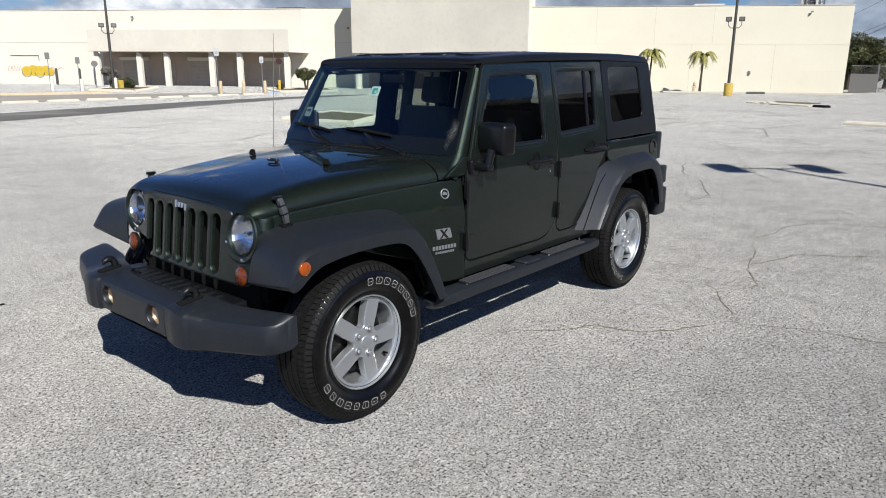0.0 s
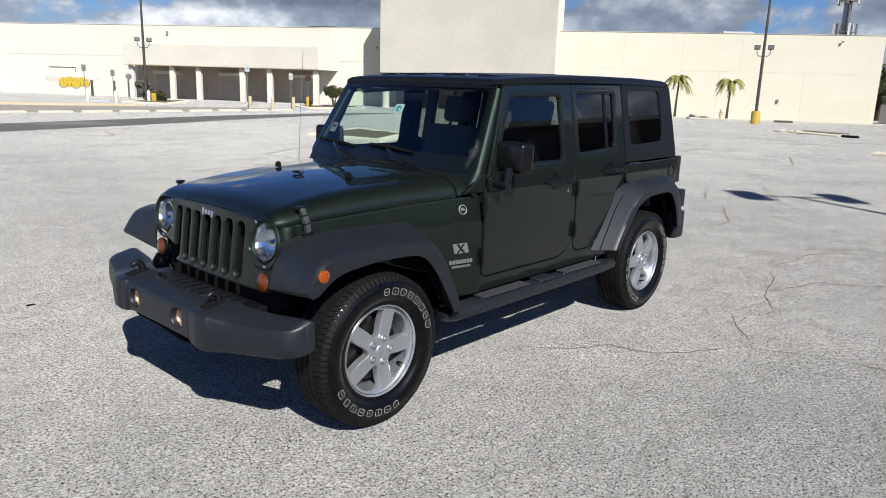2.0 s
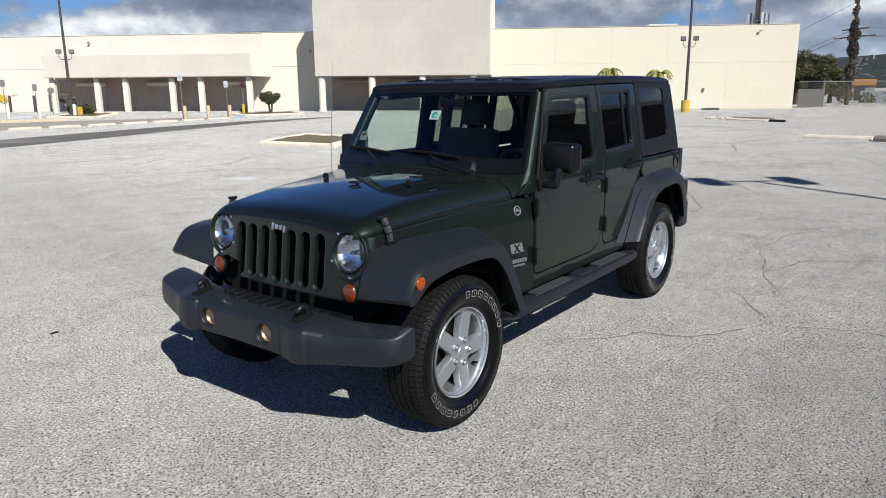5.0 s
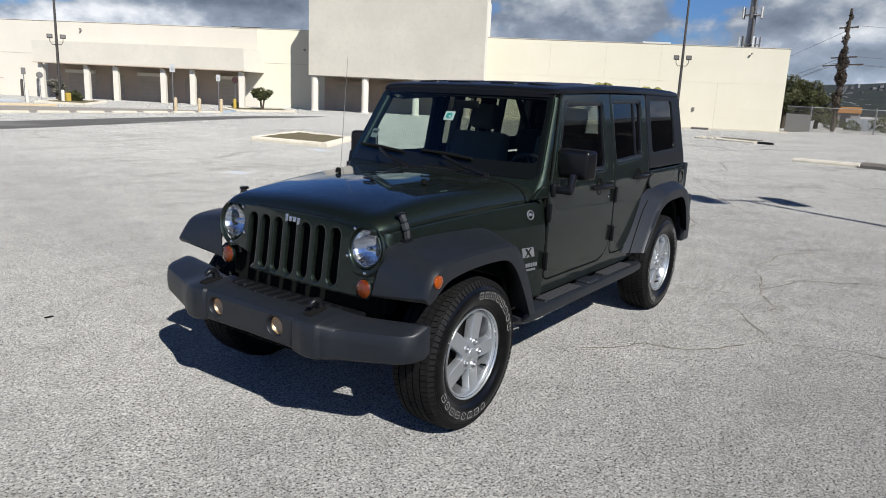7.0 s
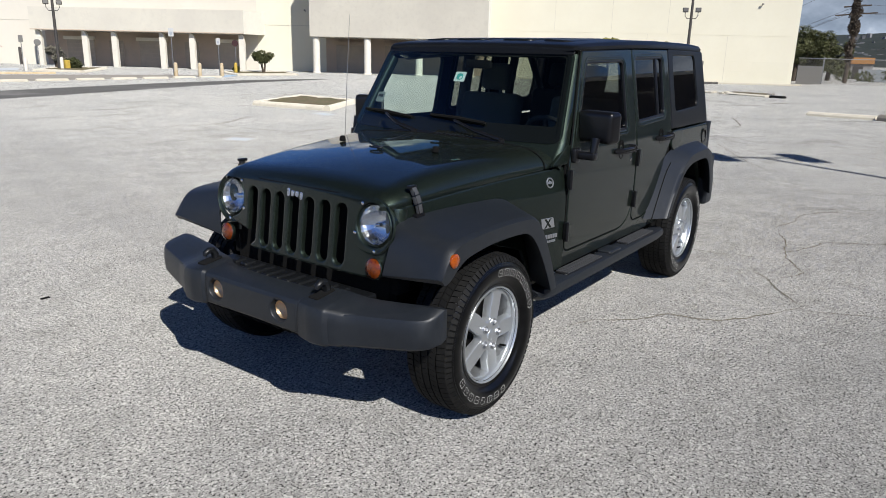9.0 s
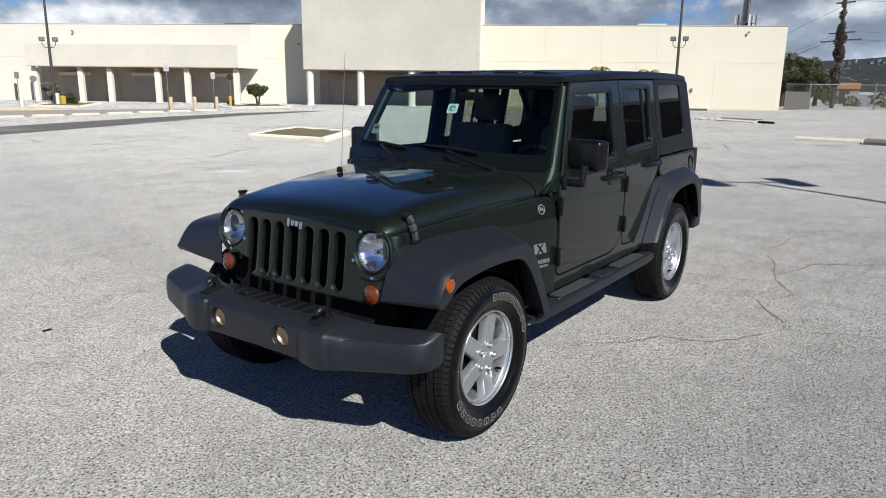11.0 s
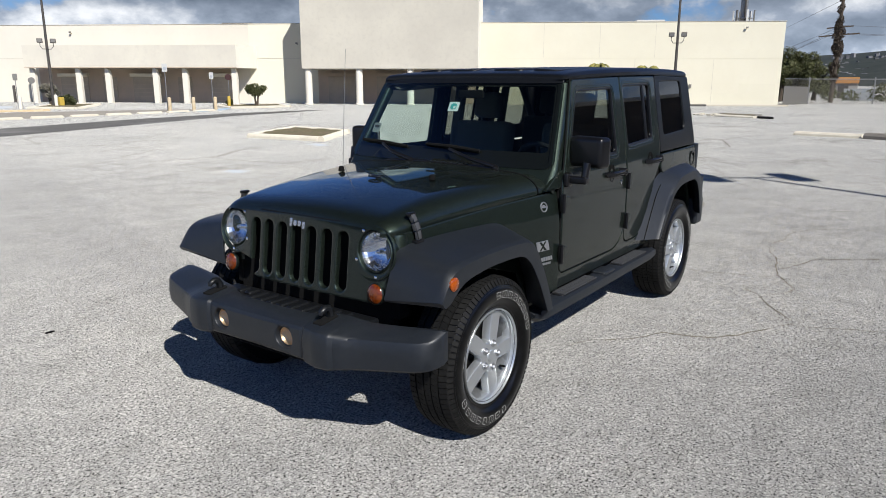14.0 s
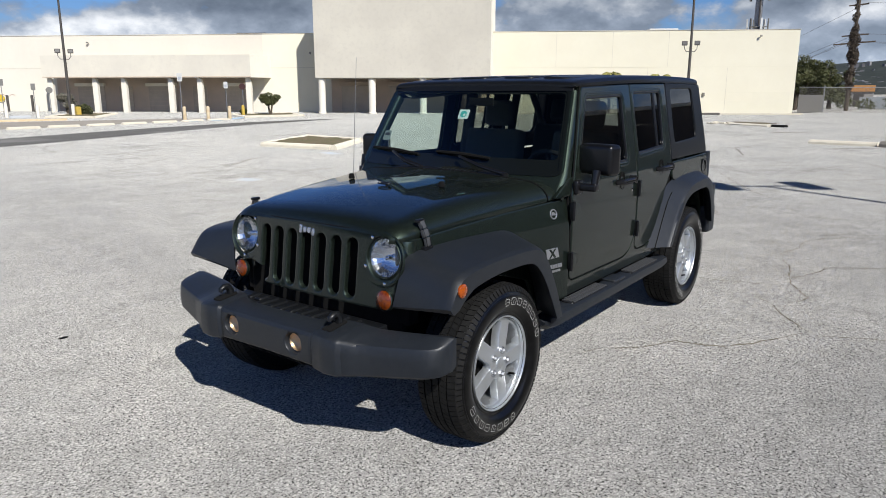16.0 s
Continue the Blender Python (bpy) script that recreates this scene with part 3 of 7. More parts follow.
M["sticker_old"] = mat("faded_sticker", (0.16, 0.19, 0.18), 0.6, vary=[(90, 0.45, 0.6, (0.30, 0.33, 0.32))])
M["sticker_teal"] = mat("sticker_teal", (0.05, 0.36, 0.33), 0.6)


# ---- shaping the car ----
def lerp_table(table, x):
    """Read a table of (x, value) rows, in rising order of x, at x."""
    if x <= table[0][0]:
        return table[0][1]
    for (a, va), (b, vb) in zip(table, table[1:]):
        if x <= b:
            return va + (vb - va) * (x - a) / (b - a)
    return table[-1][1]


def round_poly(points, radius, n=5):
    """Round a polygon's corners; each corner is (u, v) or (u, v, its own radius)."""
    out, m = [], len(points)
    for i in range(m):
        p = Vector(points[i][:2])
        r = points[i][2] if len(points[i]) > 2 else radius
        a, b = Vector(points[i - 1][:2]) - p, Vector(points[(i + 1) % m][:2]) - p
        reach = min(r, a.length * 0.48, b.length * 0.48)
        if reach < 1e-4:
            out.append(tuple(p))
            continue
        s, e = p + a.normalized() * reach, p + b.normalized() * reach
        for k in range(n + 1):
            t = k / n
            out.append(tuple((1 - t) ** 2 * s + 2 * t * (1 - t) * p + t * t * e))
    return out


def dense(loop, knots, step=0.16):
    """Add points to a loop where it crosses v = knot, and along its long sides."""
    out = []
    for i, a in enumerate(loop):
        b = loop[(i + 1) % len(loop)]
        cuts = {0.0}
        for k in knots:
            if (a[1] - k) * (b[1] - k) < -1e-9:
                cuts.add((k - a[1]) / (b[1] - a[1]))
        n = int(math.hypot(b[0] - a[0], b[1] - a[1]) / step)
        cuts |= {j / (n + 1) for j in range(1, n + 1)}
        last = -1
        for t in sorted(cuts):
            if t - last > 0.02:
                out.append((a[0] + (b[0] - a[0]) * t, a[1] + (b[1] - a[1]) * t))
                last = t
    return out


def area(loop):
    return sum(a[0] * b[1] - b[0] * a[1] for a, b in zip(loop, loop[1:] + loop[:1])) / 2


def inset(loop, r):
    """Move a loop to its left by r."""
    out, n = [], len(loop)
    for i in range(n):
        p, a, b = Vector(loop[i]), Vector(loop[i - 1]), Vector(loop[(i + 1) % n])
        d1, d2 = (p - a).normalized(), (b - p).normalized()
        nrm = Vector((-d1.y - d2.y, d1.x + d2.x))
        k = max(nrm.length_squared / 2, 0.4)
        out.append(tuple(p + nrm * (r / k)))
    return out


def rims(bm):
    """The boundary loops of a flat mesh, each with the material on its left."""
    links = {}
    for e in bm.edges:
        if e.is_boundary:
            for v in e.verts:
                links.setdefault(v, []).append(e.other_vert(v))
    found = []
    while links:
        ring, here = [], next(iter(links))
        while here is not None:
            ring.append(here)
            here = next((w for w in links.pop(here) if w in links), None)
        found.append(ring)
    size = [area([(v.co.x, v.co.y) for v in ring]) for ring in found]
    outer = max(range(len(found)), key=lambda i: abs(size[i]))
    return [ring if (size[i] > 0) == (i == outer) else ring[::-1] for i, ring in enumerate(found)]


def sheet(outline, holes, place, thick=0.03, rim=0.005, knots=(), step=0.16, bm=None, ribs=()):
    """A shaped panel with openings, rounded rims and thickness. place(u, v, d) sets a point d deep behind the face."""
    target = bm
    bm = bmesh.new()
    loops = []
    for k, lp in enumerate([outline, *holes]):
        lp = list(lp)
        if (area(lp) > 0) != (k == 0):
            lp.reverse()
        loops.append(dense(lp, knots, step))
    edges, band = [], min(0.004, rim)
    for lp in loops:
        vs = [bm.verts.new((u, v, 0)) for u, v in inset(lp, rim + band)]
        edges += [bm.edges.new((vs[i - 1], vs[i])) for i in range(len(vs))]
    bmesh.ops.triangle_fill(bm, use_beauty=True, edges=edges)
    for axis, cuts in ((1, knots), (0, ribs)):
        for k in cuts:
            at, way = [0, 0, 0], [0, 0, 0]
            at[axis], way[axis] = k, 1
            bmesh.ops.bisect_plane(bm, geom=bm.verts[:] + bm.edges[:] + bm.faces[:], dist=1e-4, plane_co=at, plane_no=way)
    found = rims(bm)
    flat = [[(v.co.x, v.co.y) for v in ring] for ring in found]
    for v in bm.verts:
        v.co = place(v.co.x, v.co.y, 0.0)
    for ring, lp in zip(found, flat):
        rows = [ring]
        for out, deep in ((band, 0.0), (band + rim * 0.7, rim * 0.35), (band + rim, rim), (band + rim, thick)):
            rows.append([bm.verts.new(place(*p, deep)) for p in inset(lp, -out)])
        for x, y in zip(rows, rows[1:]):
            for i in range(len(x)):
                bm.faces.new((x[i - 1], x[i], y[i], y[i - 1]))
    if target is None:
        return bm
    me = bpy.data.meshes.new("piece")
    bm.to_mesh(me)
    bm.free()
    target.from_mesh(me)
    bpy.data.meshes.remove(me)
    return target


SIDE = [(0.45, 0.775), (0.60, 0.80), (0.80, 0.815), (1.10, 0.815), (1.22, 0.802), (1.30, 0.792), (1.74, 0.716), (1.82, 0.70)]
KNOTS = tuple(0.55 + 0.05 * k for k in range(26))
RIBS = tuple(-3.5 + 0.12 * k for k in range(23))


def side_y(v):
    """Half the car's width at a height, with the bends of the table eased."""
    return sum(lerp_table(SIDE, v + 0.02 * k) for k in range(-3, 4)) / 7


def flank(s, off=0.0):
    """The car's flank above the sills: u runs along x, v up; s is 1 for the driver's side."""
    wide = off if s == 1 else off + 0.035
    return lambda u, v, d: Vector((u, s * (side_y(v) + wide - d), v))


def pane_plane(s):
    """The flat plane of the side windows."""
    wide = 0.792 if s == 1 else 0.827
    return lambda u, v, d: Vector((u, s * (wide - (v - 1.30) * 0.1727 - d), v))


NOSE = [(-0.90, 0.812), (-0.74, 0.782), (-0.38, 0.705), (0.0, 0.655), (0.42, 0.612)]


def seam(x):
    """Height of the line where the bonnet meets the wing."""
    return lerp_table([(-0.90, 1.137), (-0.75, 1.128), (0.42, 1.062)], x)


def wing_place(s):
    def put(u, v, d):
        lean = sum(max(0.0, v + 0.025 * k - 0.98) for k in range(-3, 4)) / 7 * 0.22
        wide = sum(lerp_table(NOSE, u + 0.03 * k) for k in range(-3, 4)) / 7
        return Vector((u, s * (wide - lean - d), v))
    return put


def bonnet_section(x, n=7):
    """Half a section, from the seam on the driver's side to the middle line."""
    wide = lerp_table(NOSE, x) - (seam(x) - 0.98) * 0.22 + 0.001
    low = seam(x) + 0.006
    high = lerp_table([(-0.72, 1.262), (-0.25, 1.236), (0.0, 1.216), (0.22, 1.186), (0.34, 1.163), (0.40, 1.14), (0.43, 1.112)], x)
    edge = wide - lerp_table([(-0.7, 0.20), (0.3, 0.15), (0.43, 0.10)], x)
    pts = []
    for k in range(n):
        a = radians(90 * k / (n - 1))
        pts.append((edge + (wide - edge) * math.cos(a) ** 1.0, low + (high - 0.02 - low) * math.sin(a) ** 1.0))
    for k in (0.75, 0.55, 0.42, 0.2, 0.0):
        y = edge * k
        pts.append((y, high - 0.02 + 0.02 * (1 - k * k)))
    return pts


def build_bonnet(car):
    bm = bmesh.new()
    xs = [-0.705, -0.6, -0.45, -0.25, -0.1, 0.05, 0.2, 0.28, 0.33, 0.36, 0.385, 0.405, 0.418, 0.428, 0.436]
    rings = []
    for x in xs:
        turn_in = lerp_table([(0.33, 1.0), (0.36, 0.998), (0.385, 0.99), (0.405, 0.975), (0.418, 0.96), (0.428, 0.942), (0.436, 0.92)], x)
        half = [(y * (1 - (1 - turn_in) * min(1.0, (y / 0.5) ** 4)), z) for y, z in bonnet_section(x, 10)]
        if x > 0.43:
            half = [(y * 0.99, min(z, 1.078 + 0.012 * (1 - (y / 0.6) ** 2))) for y, z in half]
        rings.append([(x, y, z) for y, z in half] + [(x, -y, z) for y, z in half[-2::-1]])
    add_ring_loft(bm, rings, closed=False, caps=False)
    lower = [[(p[0], p[1] * 0.985, p[2] - 0.018) for p in (r[0], r[-1])] for r in rings]
    for side in (0, 1):
        top = [r[0] if side == 0 else r[-1] for r in rings]
        a = [bm.verts.new(p) for p in top]
        b = [bm.verts.new(l[side]) for l in lower]
        for i in range(len(a) - 1):
            bm.faces.new((a[i], a[i + 1], b[i + 1], b[i]))
    bmesh.ops.remove_doubles(bm, verts=bm.verts, dist=1e-5)
    bonnet = part("bonnet", bm, M["paint"], car, "polished dark green metal bonnet", smooth=38)
    for y in (0.34, -0.34):
        part("rubber_bumper", lathe([(0.017, 0), (0.02, 0.004), (0.016, 0.026), (0.011, 0.032), (0.0, 0.033)], 12, pose(-0.24, y, 1.228)), M["matt_black"], bonnet, "small black rubber stop", smooth=40)
    loop = tube([(-0.118 + 0.020 * math.cos(a), 0.030 + 0.042 * math.sin(a), 1.240) for a in [2 * math.pi * k / 20 for k in range(21)]], 0.0055, 6)
    add_tube(loop, [(-0.138, 0.030, 1.215), (-0.138, 0.030, 1.240)], 0.008, 8)
    part("tie_loop", loop, M["trim"], bonnet, "black metal tie-down loop", smooth=45)
    return bonnet


def build_latch(car, s):
    """Rubber pull latch that holds the bonnet to the wing: base, two links and a wide top grip."""
    path = [Vector((0.262, s * 0.634, 1.022)), Vector((0.268, s * 0.630, 1.066)), Vector((0.274, s * 0.618, 1.108)), Vector((0.279, s * 0.602, 1.142))]
    bm = bmesh.new()
    for (a, b), w, t, cut in zip(zip(path, path[1:]), (0.018, 0.021, 0.015), (0.008, 0.010, 0.011), (0.002, 0.004, 0.0)):
        d = (b - a).normalized()
        out = Vector((0, s, 0.35)).normalized()
        side = d.cross(out).normalized()
        out = side.cross(d).normalized()
        m = Matrix((( side.x, out.x, d.x, 0), (side.y, out.y, d.y, 0), (side.z, out.z, d.z, 0), (0, 0, 0, 1)))
        add_box(bm, (-w, -t, cut), (w, t, (b - a).length - cut), 0.004, Matrix.Translation(a) @ m)
    latch = part("bonnet_latch", bm, M["stud"], car, "black rubber bonnet latch", smooth=40)
    part("wire_loop", tube([p + Vector((dx, s * 0.010, 0)) for p, dx in ((path[3], 0.008), (path[2], 0.017), (path[1], 0.017), (path[0], 0.014), (path[0], -0.014), (path[1], -0.017), (path[2], -0.017), (path[3], -0.008))], 0.0018, 6), M["trim"], latch)
    part("latch_grip", box((0.254, s * 0.600 - 0.014, 1.136), (0.306, s * 0.600 + 0.012, 1.153), 0.006), M["trim"], latch, smooth=40)
    part("latch_base", box((0.232, s * 0.615, 0.998), (0.296, s * 0.645, 1.024), 0.006), M["trim"], latch, smooth=40)


def grille_place(u, v, d):
    bend = max(0.0, abs(u) - 0.525) / 0.093
    return Vector((0.438 + (1.08 - v) * 0.13 - 0.09 * u * u - 0.08 * bend * bend - d, u, v))


def build_grille(car):
    outline = round_poly([(-0.50, 0.70), (0.50, 0.70), (0.585, 0.76), (0.618, 0.93, 0.1), (0.60, 1.085, 0.10), (0.3, 1.104), (-0.3, 1.104), (-0.60, 1.085, 0.10), (-0.618, 0.93, 0.1), (-0.585, 0.76)], 0.07)
    holes = []
    for k in range(7):
        y = (k - 3) * 0.105 - 0.010
        holes.append([(y + u, 0.905 + v) for u, v in rounded(0.067, 0.290, 0.033, 6)])
    for s in (1, -1):
        holes.append([(s * 0.505 + 0.103 * math.cos(radians(a)), 0.978 + 0.103 * math.sin(radians(a))) for a in range(0, 360, 12)])
    grille = part("grille", sheet(outline, holes, grille_place, 0.027, 0.009, step=0.05, knots=tuple(0.72 + 0.04 * k for k in range(10)), ribs=tuple(-0.5 + 0.05 * k for k in range(21)) + tuple(s * (0.53 + 0.015 * k) for k in range(6) for s in (1, -1))), M["paint"], car, "dark green grille with seven upright slots", smooth=35)
    part("radiator", box((0.33, -0.42, 0.72), (0.380, 0.42, 1.06), 0.004), M["matt_black"], grille)
    for s in (1, -1):
        lamp_at = Matrix.Translation(grille_place(s * 0.505, 0.978, 0.0)) @ pose(0, 0, 0, 0, 83, 0)
        lamp = part("headlamp", lathe([(0.104, -0.045), (0.104, -0.004), (0.097, 0.004), (0.092, -0.006), (0.092, -0.03)], 40, lamp_at, caps=False), M["paint"], car, "round headlamp in a green bezel", smooth=40)
        part("bezel", lathe([(0.134, -0.004), (0.131, 0.004), (0.127, 0.005), (0.119, -0.004), (0.110, -0.008), (0.104, -0.006)], 44, Matrix.Translation(Vector((0.004, -s * 0.010, -0.008))) @ lamp_at, caps=False), M["paint"], lamp, "shallow green dish round the lamp", smooth=50)
        part("reflector", lathe([(0.0915, -0.004), (0.086, -0.014), (0.076, -0.026), (0.062, -0.037), (0.046, -0.045), (0.030, -0.050), (0.014, -0.053), (0.001, -0.054)], 18, lamp_at, caps=False), M["reflector"], lamp, "bright faceted reflector", smooth=9)
        part("glass", lathe([(0.0915, -0.008), (0.086, 0.004), (0.06, 0.014), (0.03, 0.019), (0.001, 0.02)], 36, lamp_at, caps=False), M["lens"], lamp, "clear domed lens", smooth=60)
        part("bulb", lathe([(0.013, -0.053), (0.013, -0.020), (0.009, -0.012), (0.001, -0.010)], 12, lamp_at, caps=False), M["chrome"], lamp, smooth=50)
        turn_at = Matrix.Translation(grille_place(0.520 if s == 1 else -0.536, 0.780, 0.0)) @ pose(0, 0, 0, 0, 83, 0)
        turn = part("turn_signal", lathe([(0.052, -0.01), (0.052, 0.004), (0.048, 0.007)], 28, turn_at, caps=False), M["paint"], car, "round amber turn signal", smooth=40)
        part("amber_lens", lathe([(0.048, 0.004), (0.044, 0.011), (0.025, 0.017), (0.001, 0.019)], 28, turn_at, caps=False), M["turn_lens"], turn, smooth=50)
        for a, r in ((205, 0.118), (275, 0.122), (130, 0.118)):
            scr = Matrix.Translation(grille_place(s * 0.505 - 0.118 * math.cos(radians(a)) * s * -1, 0.978 + r * math.sin(radians(a)), -0.001)) @ pose(0, 0, 0, 0, 83, 0)
            part("adjuster_screw", lathe([(0.009, -0.002), (0.009, 0.002), (0.005, 0.004), (0.001, 0.004)], 10, scr, caps=False), M["chrome"], lamp, smooth=40)
    # dark joint where the bonnet closes on the grille
    arc = [p for p in grow(outline, -0.006) if p[1] > 1.0]
    arc.sort(key=lambda p: p[0])
    joint = tube([grille_place(u, v, -0.0005) for u, v in arc], 0.0035, 6)
    part("bonnet_joint", joint, M["matt_black"], grille)
    # bright badge over the slots, as plain strokes
    bm = bmesh.new()
    for k, (w, h, dz) in enumerate(((0.018, 0.042, -0.002), (0.021, 0.028, -0.004), (0.021, 0.028, -0.004), (0.018, 0.036, -0.01))):
        y = -0.045 + k * 0.03
        ring = [(y + u, 1.062 + dz + v) for u, v in rounded(w, h, 0.006, 3)]
        sheet(ring, [], lambda u, v, d: grille_place(u, v, d - 0.007), 0.006, 0.0015, bm=bm)
    part("grille_badge", bm, M["badge_blue"], grille, "small bright badge of plain strokes", smooth=40)


def build_wing(car, s):
    """Green body side between the grille and the front door."""
    n = 12
    top = [(-0.885 + k * (0.362 + 0.885) / n, 0) for k in range(n + 1)]
    top = [(x, seam(x) - 0.005) for x, _ in top]
    outline = [(-0.885, 0.53), (-0.60, 0.53), (-0.52, 0.70), (0.0, 0.86), (0.362, 0.74)] + top[::-1]
    wing = part("wing", sheet(outline, [], wing_place(s), 0.02, 0.004, knots=tuple(0.58 + 0.05 * k for k in range(12)), step=0.08, ribs=tuple(-0.85 + 0.1 * k for k in range(13))), M["paint"], car, "dark green front wing panel", smooth=30)
    n = 14
    part("wing_corner", lathe([(0.052, 0.78), (0.052, 1.035), (0.045, 1.058), (0.0, 1.066)], 32, pose(0.345, s * 0.567, 0)), M["paint"], wing, smooth=40)
    gap = [(-0.885 + k * 1.25 / n, 0) for k in range(n + 1)]
    gap = [(x, seam(x) - 0.012) for x, _ in gap] + [(x, seam(x) + 0.014) for x, _ in gap[::-1]]
    behind = wing_place(s)
    part("panel_gap", sheet(gap, [], lambda u, v, d: behind(u, v, d + 0.012), 0.01, 0.001, step=0.2), M["matt_black"], wing)
    return wing


def eased(points, n=3):
    """The same run of points with a smooth curve laid through it."""
    out = []
    for i in range(len(points) - 1):
        p0, p1, p2, p3 = (Vector(points[min(max(i + k, 0), len(points) - 1)]) for k in (-1, 0, 1, 2))
        for k in range(n):
            t = k / n
            out.append(tuple(0.5 * (2 * p1 + (p2 - p0) * t + (2 * p0 - 5 * p1 + 4 * p2 - p3) * t * t + (3 * p1 - p0 - 3 * p2 + p3) * t ** 3)))
    return out + [tuple(points[-1])]


def build_flare(car, s, rear):
    """Grained plastic wheel-arch flare: inner edge on the body, outer bend, lip, and the lip's return."""
    if rear:
        E = [(-2.345, 0.595), (-2.425, 0.715), (-2.53, 0.845), (-2.60, 0.915), (-2.69, 0.98), (-2.82, 1.028), (-3.08, 1.048), (-3.25, 1.035), (-3.37, 0.965), (-3.44, 0.83), (-3.48, 0.66)]
        Lp = [(-2.395, 0.592), (-2.48, 0.70), (-2.585, 0.82), (-2.655, 0.89), (-2.735, 0.93), (-2.85, 0.958), (-3.07, 0.968), (-3.20, 0.955), (-3.285, 0.88), (-3.345, 0.77), (-3.39, 0.64)]
        I = [(-2.18, 0.60), (-2.275, 0.76), (-2.375, 0.925), (-2.45, 0.995), (-2.55, 1.045), (-2.72, 1.083), (-3.08, 1.098), (-3.29, 1.085), (-3.41, 1.01), (-3.485, 0.86), (-3.52, 0.67)]
        inner = [0.80] * len(I)
    else:
        E = [(0.493, 0.818), (0.475, 0.85), (0.445, 0.897), (0.40, 0.938), (0.30, 0.962), (0.10, 0.972), (-0.15, 0.97), (-0.29, 0.955), (-0.375, 0.90), (-0.45, 0.79), (-0.525, 0.65), (-0.585, 0.515)]
        Lp = [(0.47, 0.788), (0.435, 0.797), (0.395, 0.825), (0.345, 0.858), (0.27, 0.882), (0.09, 0.90), (-0.13, 0.898), (-0.235, 0.88), (-0.31, 0.825), (-0.385, 0.73), (-0.455, 0.615), (-0.51, 0.515)]
        I = [(0.462, 0.762), (0.45, 0.875), (0.415, 0.965), (0.37, 1.0), (0.28, 1.012), (0.08, 1.02), (-0.17, 1.02), (-0.34, 1.012), (-0.45, 0.955), (-0.53, 0.83), (-0.59, 0.67), (-0.625, 0.52)]
        inner = [0.578, 0.602] + [lerp_table(NOSE, x) - 0.006 for x, _ in I[2:]]
    E, Lp, I, inner = eased(E), eased(Lp), eased(I), [y for y, _ in eased([(y, 0.0) for y in inner])]
    rings = []
    for (ix, iz), iy, (ex, ez), (lx, lz) in zip(I, inner, E, Lp):
        wide = 0.908 if rear else 0.925 if s == 1 else 0.948
        a, e, l = Vector((ix, iy, iz)), Vector((ex, wide, ez)), Vector((lx, wide + 0.011, lz))
        rim_in = e + (a - e) * 0.10 + (e - l) * 0.02
        shoulder = e + (a - e) * 0.035 + (e - l) * 0.01
        over = e + (l - e) * 0.12 + Vector((0, 0.008, 0))
        low = l + (e - l) * 0.08 + Vector((0, 0.002, 0))
        back = l + Vector((0, -0.03, 0)) + (e - l) * 0.12
        under = a + (l - e) * 0.30
        rings.append([Vector((p.x, s * p.y, p.z)) for p in (a, a + (rim_in - a) * 0.5, rim_in, shoulder, over, low, l, back, under)])
    bm = bmesh.new()
    add_ring_loft(bm, rings, True, True)
    flare = part("wheel_flare", bm, M["plastic"], car, "grained dark plastic wheel-arch flare", smooth=42)
    if rear:
        # the shut line of the door runs down through the flare
        line = [r[0].lerp(r[2], 0.42) + Vector((0.002, s * 0.0006, 0.0)) for r in rings[0:11]]
        part("door_joint", tube(line, 0.0022, 6), M["matt_black"], flare, smooth=40)
        # the joint's glint, added as a bright strip of its own
        part("joint_glint", tube([p + Vector((-0.005, s * 0.0012, -0.001)) for p in line], 0.0022, 6), M["edge_shine"], flare, "thin bright strip for the glint beside the joint", smooth=40)
    else:
        at = pose(0.405, s * 0.938, 0.885, -s * 90)
        marker = part("side_marker", lathe([(0.032, -0.006), (0.032, 0.003), (0.028, 0.007), (0.012, 0.011), (0.001, 0.012)], 24, at, caps=False), M["amber"], flare, "round amber side marker lamp", smooth=40)
    return flare


def bumper_row(y):
    a = abs(y)
    xf = lerp_table([(0, 0.760), (0.325, 0.757), (0.335, 0.757), (0.350, 0.768), (0.40, 0.772), (0.412, 0.776), (0.49, 0.768), (0.500, 0.763), (0.514, 0.748), (0.560, 0.735), (0.576, 0.719), (0.84, 0.640), (0.87, 0.631), (0.90, 0.617), (0.922, 0.600), (0.938, 0.579), (0.948, 0.556), (0.954, 0.532)], a)
    xb = lerp_table([(0, 0.625), (0.27, 0.615), (0.36, 0.565), (0.5, 0.558), (0.62, 0.553), (0.72, 0.538), (0.88, 0.500), (0.954, 0.474)] if y > 0 else [(0, 0.625), (0.27, 0.615), (0.36, 0.565), (0.5, 0.53), (0.62, 0.47), (0.88, 0.435), (0.954, 0.425)], a)
    zt = lerp_table([(0, 0.680), (0.335, 0.682), (0.352, 0.692), (0.49, 0.692), (0.514, 0.689), (0.560, 0.688), (0.576, 0.685), (0.88, 0.700), (0.938, 0.700), (0.954, 0.694)], a)
    zf = lerp_table([(0, 0.662), (0.335, 0.662), (0.352, 0.668), (0.49, 0.660), (0.514, 0.655), (0.560, 0.652), (0.576, 0.648), (0.84, 0.662), (0.90, 0.666), (0.938, 0.672), (0.954, 0.676)], a)
    zb = lerp_table([(0, 0.503), (0.20, 0.499), (0.335, 0.497), (0.36, 0.487), (0.46, 0.483), (0.52, 0.488), (0.88, 0.522), (0.938, 0.533), (0.954, 0.545)], a)
    return xf, xb, zt, zf, zb


